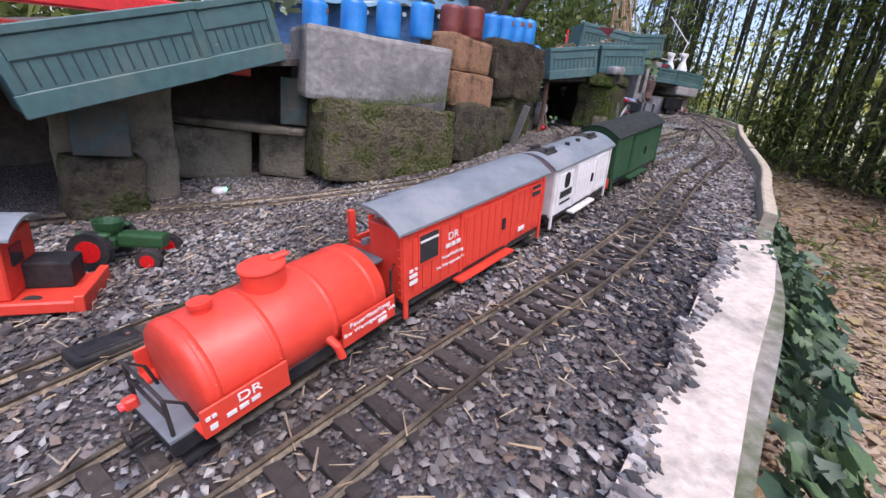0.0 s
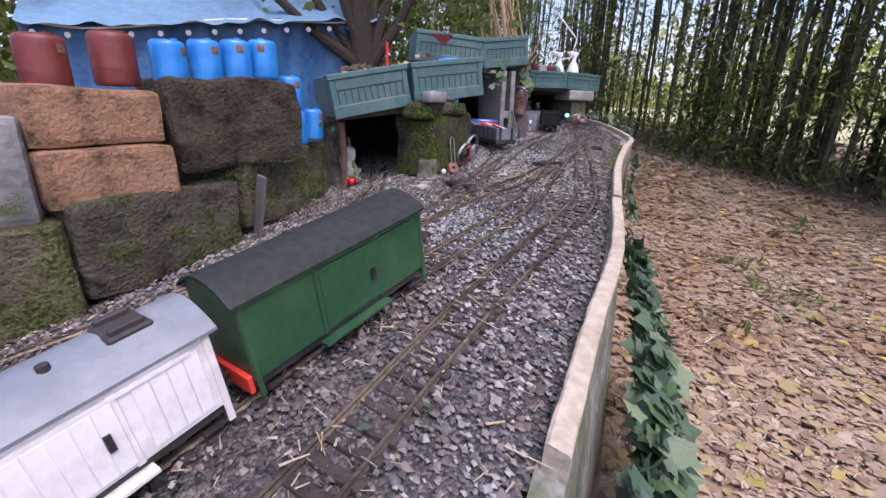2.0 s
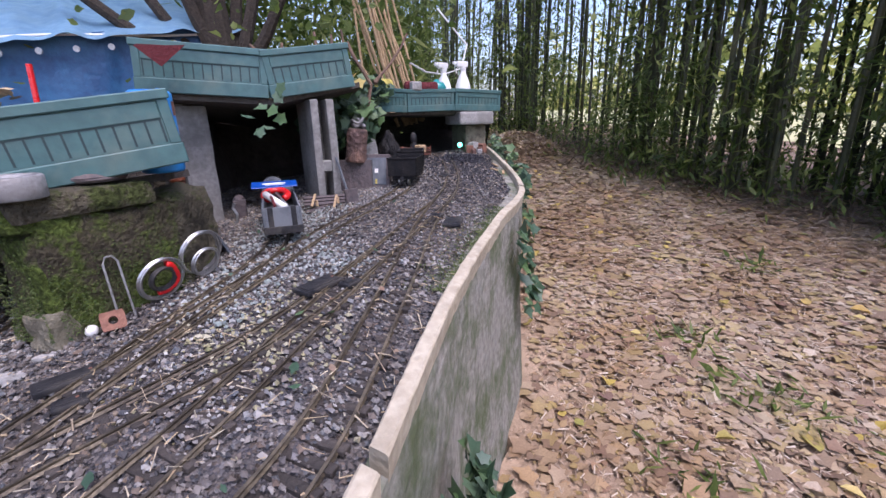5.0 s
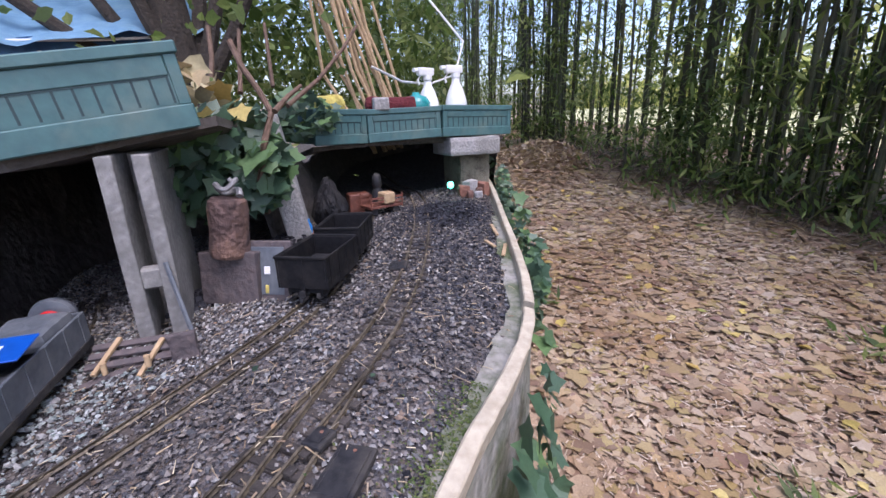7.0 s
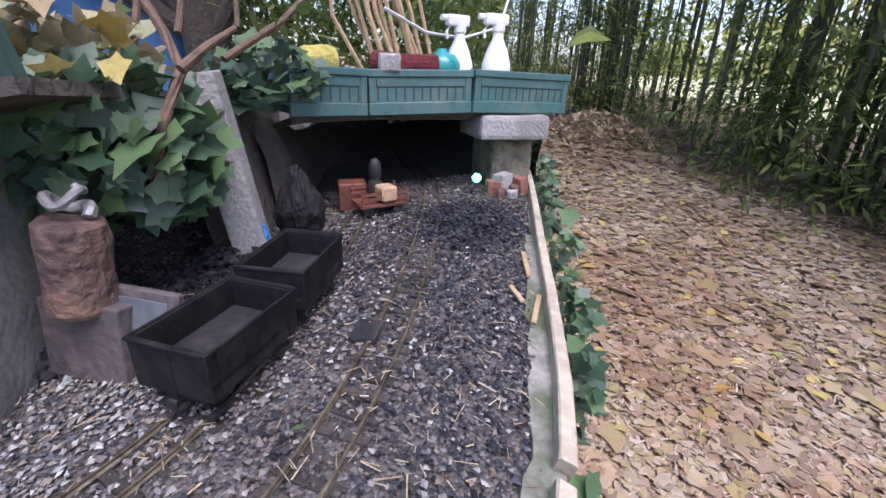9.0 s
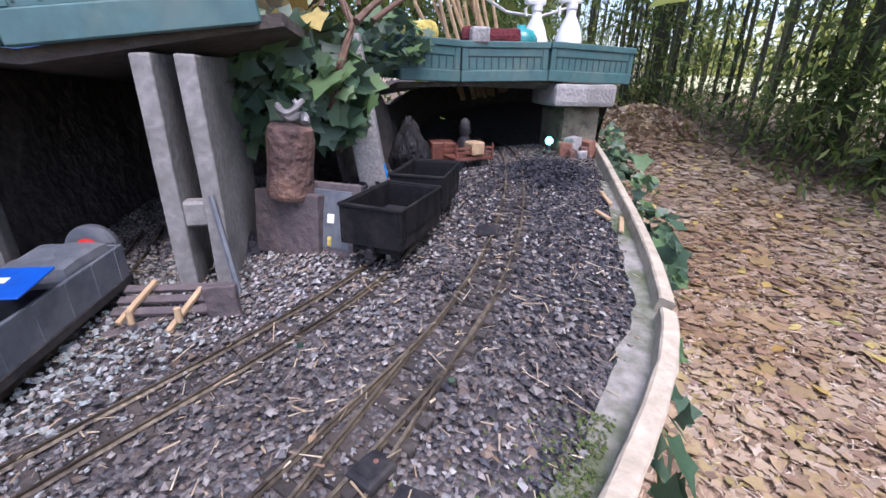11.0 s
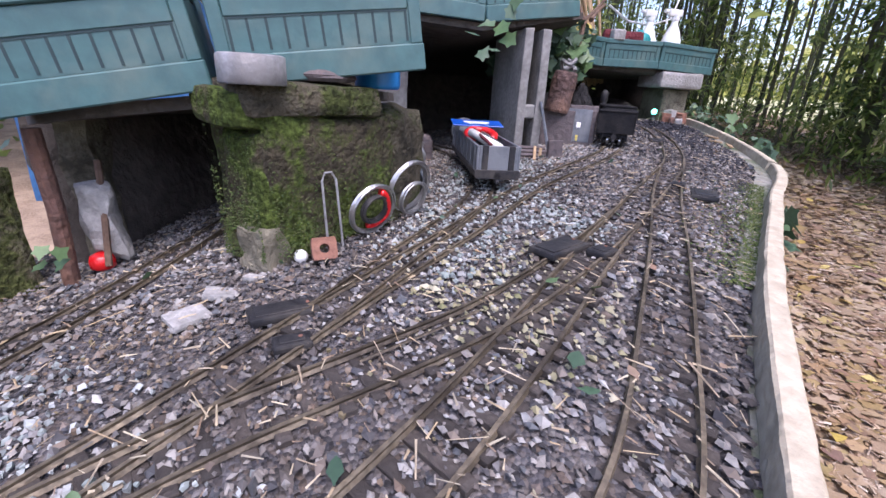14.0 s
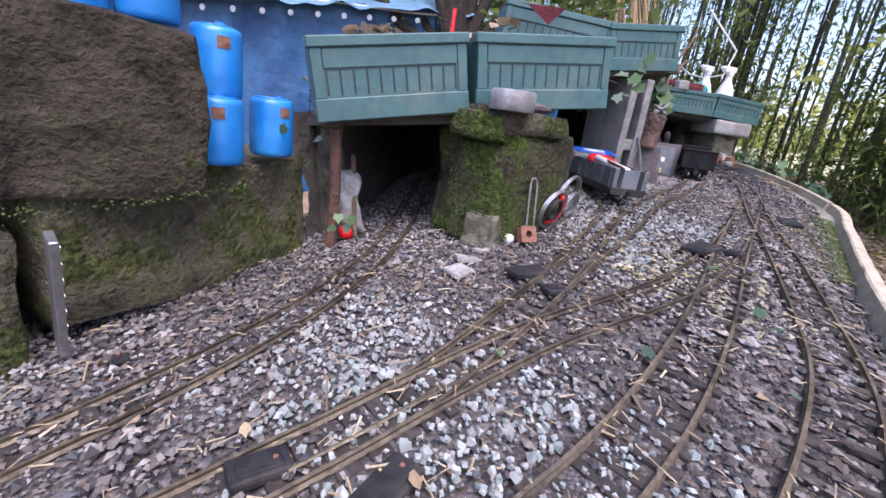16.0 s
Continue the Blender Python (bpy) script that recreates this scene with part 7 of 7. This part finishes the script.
# on the upper joint
moss_on((0.1, 1.15), (0.285, 1.395), 0.128, 0.15, 220, 0.006)
moss_on((0.15, 1.28), (0.262, 1.592), 0.128, 0.15, 160, 0.006)
moss_on((0.478, 1.693), (0.565, 1.653), 0.0, 0.21, 1500, 0.004)
moss_on((0.573, 1.66), (0.685, 1.845), 0.0, 0.21, 1800, 0.004)
n = 2200
yy = rng.uniform(1.75, 2.2, n)
xx = edge_x(yy) - 0.012 - rng.gamma(1.2, 0.018, n)
raw("moss", *stones(xx, yy, gz(xx, yy) + 0.006, rng.uniform(0.0008, 0.0022, n), 0.5, 0), MOSS, "green moss along the inside of the kerb", "moss")

# ---- shrub stems over the shed ----
def stem(pts, r, r2, label="bare brown shrub stem rising from the ivy"):
    return solo("shrub_stem", tube(pts, r, 8, None, r2), TWIG, 0, 0, 0, label=label, category="stem", group="shrub stems")


stem([(1.02, 2.7, 0.2), (1.055, 2.6, 0.28), (1.075, 2.621, 0.355), (1.092, 2.664, 0.419), (1.072, 2.683, 0.471), (1.046, 2.693, 0.53), (1.032, 2.706, 0.587)], 0.008, 0.006)
stem([(1.105, 2.639, 0.415), (1.128, 2.676, 0.446), (1.155, 2.711, 0.473)], 0.007, 0.004)
stem([(1.109, 2.754, 0.444), (1.177, 2.854, 0.52), (1.244, 2.941, 0.618), (1.285, 3.014, 0.702)], 0.006, 0.004)
stem([(0.889, 2.846, 0.441), (0.903, 2.893, 0.553), (0.917, 2.933, 0.655), (0.918, 2.963, 0.736)], 0.007, 0.006)
stem([(0.77, 2.777, 0.498), (0.759, 2.802, 0.556), (0.72, 2.796, 0.614), (0.687, 2.791, 0.666)], 0.0075, 0.005)
stem([(0.781, 2.778, 0.545), (0.789, 2.805, 0.604), (0.798, 2.829, 0.666)], 0.006, 0.005)
stem([(0.968, 2.909, 0.538), (0.975, 2.959, 0.635), (0.984, 3.003, 0.735)], 0.007, 0.005)
stem([(1.027, 3.045, 0.585), (1.033, 3.088, 0.708), (1.031, 3.127, 0.795)], 0.006, 0.005)
for k in range(16):
    a = rng.uniform(-0.05, 0.05, 6)
    x0, y0 = 1.3 + 0.012 * k + a[0], 3.55 + 0.01 * k
    solo("dry_cane", tube([(x0, y0, 0.38), (x0 - 0.09 + a[1], y0 + 0.03, 0.8), (x0 - 0.2 + a[2], y0 + 0.05, 1.35)], 0.008, 6, None, 0.005), WOOD, 0, 0, 0, label="dry pale cane leaning in a bundle", category="cane", group="bundle of canes")
solo("white_tube", tube([(1.32, 3.25, 0.48 + 0.2), (1.42, 3.3, 0.63), (1.52, 3.33, 0.62), (1.62, 3.36, 0.66), (1.66, 3.4, 0.8), (1.55, 3.5, 1.0)], 0.004, 6), CREAM, 0, 0, 0, label="thin pale plastic tube looping over the deck", category="tube")
# shrub leaves over the stems
p = np.array([1.05, 2.95, 1.15]) + rng.normal(0, 1, (420, 3)) * [0.3, 0.22, 0.3]
raw("shrub_leaves", *leaf_cards(p, rng.lognormal(np.log(0.032), 0.3, 420), 0.8), BAMLEAF, "light green shrub leaves overhead", "shrub")

# ---- tarpaulin shelter and dark tree behind ----
tarp = thing("tarpaulin_shelter", 0, 0, label="blue tarpaulin shelter with a paler sloping roof", category="shelter")
A, B = np.array([-2.0, 3.78]), np.array([0.3, 4.84])


def eave(u):
    return 0.7 + 0.14 * max(0.0, A[0] + (B[0] - A[0]) * u + 1.71)



def cloth(u0, u1, v0, v1, f, nu=60, nv=16):
    bm = bmesh.new()
    g = [[bm.verts.new(f(u0 + (u1 - u0) * i / nu, v0 + (v1 - v0) * j / nv)) for i in range(nu + 1)] for j in range(nv + 1)]
    for j in range(nv):
        for i in range(nu):
            bm.faces.new((g[j][i], g[j][i + 1], g[j + 1][i + 1], g[j + 1][i]))
    return bm


def wall_cloth(u, v):
    p = A + (B - A) * u
    w = 0.05 * noise.noise(Vector((u * 14, v * 2, 0))) + 0.02 * noise.noise(Vector((u * 40, v * 5, 3)))
    return (p[0] + 0.4 * w, p[1] - 0.9 * w, -0.7 + (0.7 + eave(u)) * v)


def roof_cloth(u, v):
    p = A + (B - A) * u + np.array([-0.42, 0.9]) * (2.4 * v - 0.12)
    return (p[0], p[1], eave(u) - 0.04 + 1.15 * v + 0.05 * noise.noise(Vector((u * 16, v * 4, 7))))


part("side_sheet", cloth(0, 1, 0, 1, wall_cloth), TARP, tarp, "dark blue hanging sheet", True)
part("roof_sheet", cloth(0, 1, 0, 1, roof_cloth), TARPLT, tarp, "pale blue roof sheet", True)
part("rope", tube([(*(A + (B - A) * u + np.array([0.02, -0.04])), eave(u) - 0.03 - 0.02 * math.sin(9 * u)) for u in np.linspace(0, 1, 30)], 0.008, 6), CREAM, tarp)
for u in np.linspace(0.03, 0.97, 14):
    p = A + (B - A) * u
    part("eyelet", cyl(0.02, -0.004, 0.004, 10, None, "Y", (p[0] + 0.03, p[1] - 0.06, eave(u) - 0.1)), STEEL, tarp)
tree = thing("tree", 0.25, 4.7, -0.3, 0, "dark multi-stemmed tree behind the decks", "tree", plan=False)
part("trunk", tube([(0, 0, 0), (0.0, 0, 0.6), (-0.05, 0.02, 1.0), (-0.12, 0.05, 1.8), (-0.1, 0.1, 3.0)], 0.14, 12, None, 0.08), BARK, tree)
for d in ((-0.9, 0.1, 1.5), (-0.5, -0.2, 2.0), (0.5, 0.2, 2.2), (0.8, -0.1, 1.6), (-1.4, -0.3, 1.3), (0.2, 0.5, 2.6)):
    part("limb", tube([(0, 0, 0.8), (d[0] * 0.35, d[1] * 0.3, 0.8 + d[2] * 0.25), (d[0] * 0.8, d[1] * 0.8, 0.9 + d[2] * 0.6), (d[0] * 1.2, d[1], 0.9 + d[2])], 0.055, 8, None, 0.018), BARK, tree)
p = np.array([0, 0, 3.0]) + rng.normal(0, 1, (5200, 3)) * [1.5, 1.2, 0.75]
cr = raw("crown", *leaf_cards(p, rng.lognormal(np.log(0.07), 0.3, len(p)), 0.8), BAMLEAF, "", "", "", tree, plan=False)

# lighter leaf colours that hold the sunlight on the far shrubs
SUNLEAF = pieces("sun_tinted_leaves", [(0.25, 0.3, 0.06), (0.4, 0.42, 0.1), (0.5, 0.48, 0.16), (0.16, 0.22, 0.05)], 0.6, translucent=0.4)

# ---- bamboo grove ----
def grove_front(y):
    return np.interp(y, [-1.5, 1.0, 3.0, 4.0, 4.5, 5.0, 5.5, 6.0, 7.0, 9.0, 12.0, 16, 20], [6.0, 5.3, 4.6, 4.25, 4.05, 3.9, 3.7, 3.55, 3.45, 3.3, 2.8, 2.0, 1.0])


def culm_points():
    """Culms stand in tight clumps with openings between them; the near part of the grove is the densest."""
    pts = [(4.45 + rng.normal(0, 0.11), 4.2 + rng.normal(0, 0.09)) for _ in range(14)]
    for count, ya, yb, depth in ((220, 0.2, 4.7, 2.2), (220, 4.7, 20.0, 3.2)):
        done = 0
        while done < count:
            y = rng.uniform(ya, yb)
            x = grove_front(y) + depth * rng.uniform(0, 1) ** 1.3
            k, spread = int(rng.integers(2, 11)), rng.uniform(0.05, 0.2)
            for q in range(k):
                pts.append((max(x + rng.normal(0, spread), grove_front(y) - 0.1), y + rng.normal(0, spread)))
            done += k
    return np.array(pts)


CP = culm_points()
order = np.argsort(np.hypot(CP[:, 0] - 1.2, CP[:, 1] - 1.5))


def culm_mesh(h, lean, r, seed):
    bm = bmesh.new()
    k = 14
    pts = [(lean[0] * (i / k) ** 2 * h, lean[1] * (i / k) ** 2 * h, h * i / k) for i in range(k + 1)]
    tube(pts, r, 8, bm, r * 0.45)
    for i in range(1, k):
        bmesh.ops.create_cone(bm, cap_ends=False, segments=8, radius1=r * 1.12 * (1 - 0.5 * i / k), radius2=r * 1.12 * (1 - 0.5 * i / k), depth=0.012, matrix=Matrix.Translation(pts[i]))
    return bm


def lances(c, length, droop=0.5):
    n = len(c)
    a, t = rng.uniform(0, 6.28, n), rng.normal(-droop, 0.5, n)
    u = np.stack([np.cos(a) * np.cos(t), np.sin(a) * np.cos(t), np.sin(t)], 1) * length[:, None]
    w = np.stack([-np.sin(a), np.cos(a), rng.normal(0, 0.5, n)], 1) * length[:, None] * 0.11
    v = np.stack([c, c + u * 0.4 + w, c + u, c + u * 0.4 - w], 1)
    f = np.array([(0, 1, 2), (0, 2, 3)])[None] + (np.arange(n) * 4)[:, None, None]
    return v.reshape(-1, 3), f.reshape(-1, 3)


for j in order[:70]:
    x, y = CP[j]
    h, r = rng.uniform(4.5, 7.5), rng.uniform(0.01, 0.028)
    lean = rng.normal(0, 0.045, 2)
    b = thing("bamboo", x, y, float(lz(x, y)) - 0.05, 0, "tall dark green bamboo with sparse drooping leaves", "bamboo", "bamboo grove", plan=False)
    part("culm", culm_mesh(h, lean, r, j), CULM, b)
    n = int(rng.uniform(120, 260))
    hz = rng.uniform(0.25, 1.0, n) ** 0.8 * h
    c = np.stack([lean[0] * (hz / h) ** 2 * h + rng.normal(0, 0.3, n), lean[1] * (hz / h) ** 2 * h + rng.normal(0, 0.3, n), hz], 1)
    raw("foliage", *lances(c, rng.uniform(0.08, 0.19, n)), BAMLEAF, "", "", "", b, plan=False)
V, F = [], []
for j in order[70:]:
    x, y = CP[j]
    h, r = rng.uniform(4.5, 8.0), rng.uniform(0.009, 0.028)
    lean = rng.normal(0, 0.05, 2)
    ang = np.linspace(0, 2 * np.pi, 5, endpoint=False)
    ks = np.linspace(0, 1, 7)
    ringv = np.stack([x + lean[0] * ks[:, None] ** 2 * h + r * (1 - 0.5 * ks[:, None]) * np.cos(ang), y + lean[1] * ks[:, None] ** 2 * h + r * (1 - 0.5 * ks[:, None]) * np.sin(ang), float(lz(x, y)) - 0.05 + ks[:, None] * h + 0 * ang], 2)
    o = sum(len(v) for v in V)
    V.append(ringv.reshape(-1, 3))
    F += [(o + a * 5 + b, o + a * 5 + (b + 1) % 5, o + (a + 1) * 5 + (b + 1) % 5, o + (a + 1) * 5 + b) for a in range(6) for b in range(5)]
raw("bamboo_culms", np.concatenate(V), F, CULMS, "dense grove of dark bamboo culms", "bamboo", plan=False)
# leaf sprays: tufts of leaves on side branches, with gaps between them
sprays = 6000
pick = rng.integers(0, len(CP), sprays)
hz = 0.08 + rng.uniform(0, 1, sprays) ** 1.4 * 4.8
cen = np.stack([CP[pick, 0] + rng.normal(0, 0.3, sprays), CP[pick, 1] + rng.normal(0, 0.3, sprays), lz(CP[pick, 0], CP[pick, 1]) + hz], 1)
n = 160000
pick = rng.integers(0, sprays, n)
rad = rng.uniform(0.06, 0.24, sprays)[pick]
c = cen[pick] + rng.normal(0, 1, (n, 3)) * np.stack([rad, rad, 0.7 * rad], 1)
raw("bamboo_foliage", *lances(c, rng.uniform(0.06, 0.14, n)), BAMLEAF, "tufts of green bamboo leaves with gaps of sky", "bamboo", plan=False)
n = 9000
pick = rng.integers(0, 420, n)
hc = np.stack([rng.uniform(13, 19, 420), rng.uniform(-8, 34, 420), rng.gamma(2.0, 0.75, 420) - 0.3], 1)
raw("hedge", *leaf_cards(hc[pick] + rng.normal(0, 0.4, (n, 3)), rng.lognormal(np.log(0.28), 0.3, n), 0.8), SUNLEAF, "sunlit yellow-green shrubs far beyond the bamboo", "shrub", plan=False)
n = 30000
y = rng.uniform(5.0, 14, n)
c = np.stack([rng.uniform(-4.5, 4.5, n), y, 0.2 + rng.gamma(2.2, 0.9, n)], 1)
c = c[((c[:, 0] > -3) | (c[:, 2] > 2)) & (c[:, 0] < 1.0 + 0.2 * (c[:, 1] - 1.9))]
raw("thicket", *leaf_cards(c, rng.lognormal(np.log(0.075), 0.35, len(c)), 0.9), BAMLEAF, "leafy thicket behind the decks", "shrub", plan=False)
n = 14000
c = np.stack([rng.uniform(-7.0, -1.9, n), rng.uniform(3.6, 6.0, n), -0.4 + rng.gamma(2.4, 0.7, n)], 1)
raw("thicket", *leaf_cards(c, rng.lognormal(np.log(0.08), 0.35, n), 0.9), BAMLEAF, "dark leafy thicket beside the tarpaulin", "shrub", plan=False)
n = 20000
c = np.stack([rng.uniform(-2.5, 4.2, n), rng.uniform(5.0, 9.5, n), 0.1 + rng.gamma(2.0, 0.8, n)], 1)
c = c[c[:, 0] < 1.2 + 0.22 * (c[:, 1] - 1.9)]
raw("thicket", *lances(c, rng.uniform(0.08, 0.2, len(c))), BAMLEAF, "bamboo leaves of the thicket behind the decks", "shrub", plan=False)
n = 700
y = rng.uniform(0.2, 7, n)
x = grove_front(y) + 0.2 + rng.normal(0, 0.25, n)
raw("undergrowth", *lances(np.stack([x, y, lz(x, y) + rng.gamma(1.5, 0.12, n)], 1), rng.uniform(0.05, 0.13, n)), BAMLEAF, "low leafy undergrowth at the grove's edge", "undergrowth", plan=False)
n = 1500
y = rng.uniform(0.2, 7, n)
x = grove_front(y) + 0.1 + rng.normal(0, 0.25, n)
raw("dead_twigs", *slivers(x, y, lz(x, y) + 0.02 + rng.gamma(1.5, 0.04, n), rng.uniform(0.1, 0.4, n), rng.uniform(0.004, 0.01, n), 0.45), TWIGS, "dead brown twigs along the foot of the grove", "twigs", plan=False)
n = 5000
a, r = rng.uniform(0, 6.28, n), np.sqrt(rng.uniform(0, 1, n))
x, y = 3.1 + 0.5 * r * np.cos(a), 6.1 + 0.5 * r * np.sin(a)
raw("leaf_heap", *leaf_cards(np.stack([x, y, lz(x, y) + 0.2 * (1 - r ** 2) * rng.uniform(0.85, 1.0, n)], 1), rng.lognormal(np.log(0.06), 0.3, n), 0.5), DRYLEAF, "low heap of raked dry leaves", "leaf heap", plan=False)

for x0, y0 in ((1.85, 1.75), (2.3, 2.05), (2.4, 1.9), (2.3, 2.3), (2.0, 3.4), (3.2, 2.8)):
    n = 46
    pp = np.stack([x0 + rng.normal(0, 0.07, n), y0 + rng.normal(0, 0.07, n), lz(x0, y0) + rng.uniform(0.0, 0.05, n)], 1)
    raw("weeds", *lances(pp, rng.uniform(0.03, 0.09, n), -0.3), BAMLEAF, "small green weed tuft growing through the leaf litter", "weeds", plan=False)
n = 46
yy = rng.uniform(2.1, 2.4, n)
dr = rng.uniform(0.02, 0.3, n)
ivy("ivy", np.stack([edge_x(yy) + 0.03 + 0.2 * dr + rng.uniform(0, 0.03, n), yy, gz(edge_x(yy), yy) - dr], 1), rng.uniform(0.03, 0.06, n), "broad ivy leaves hanging on the kerb wall", 58, (0.83, -0.55))

# lawn beyond the grove, its pale colour carrying the sunlight
LAWN = mat("sun_tinted_lawn", (0.4, 0.41, 0.19), (0.48, 0.46, 0.25), 0.9, 0, 6, 0.2)
sheet("lawn", np.concatenate([np.linspace(7.6, 14, 9), np.linspace(17, 60, 6)]), np.linspace(-20, 80, 51), lambda x, y: lz(x, np.minimum(y, 20)) + 0.012 + 0.045 * (x - 7.6), LAWN, "lawn beyond the bamboo, sunlight put into its pale colour", "lawn")

# ---- sleepers ----
me_bm = box(-0.006, 0.006, -0.035, 0.035, -0.006, 0.0008, 0.0008)
me = mesh_of("sleeper", me_bm, SLEEPER)
for tr, line in SLEEPERS:
    d = np.gradient(line, axis=0)
    step = 0.026
    s = 0.01
    cum = np.arange(len(line)) * 0.02
    while s < cum[-1]:
        x, y = np.interp(s, cum, line[:, 0]), np.interp(s, cum, line[:, 1])
        dx, dy = np.interp(s, cum, d[:, 0]), np.interp(s, cum, d[:, 1])
        ob = new("sleeper", me)
        ob.parent = tr
        ob.matrix_basis = laid(x, y, float(gz(x, y)) - (0.0 if y < 0.8 else abs(rng.normal(0.0012, 0.001))), 0, 0, math.degrees(math.atan2(dy, dx)) + rng.normal(0, 1.5))
        s += step
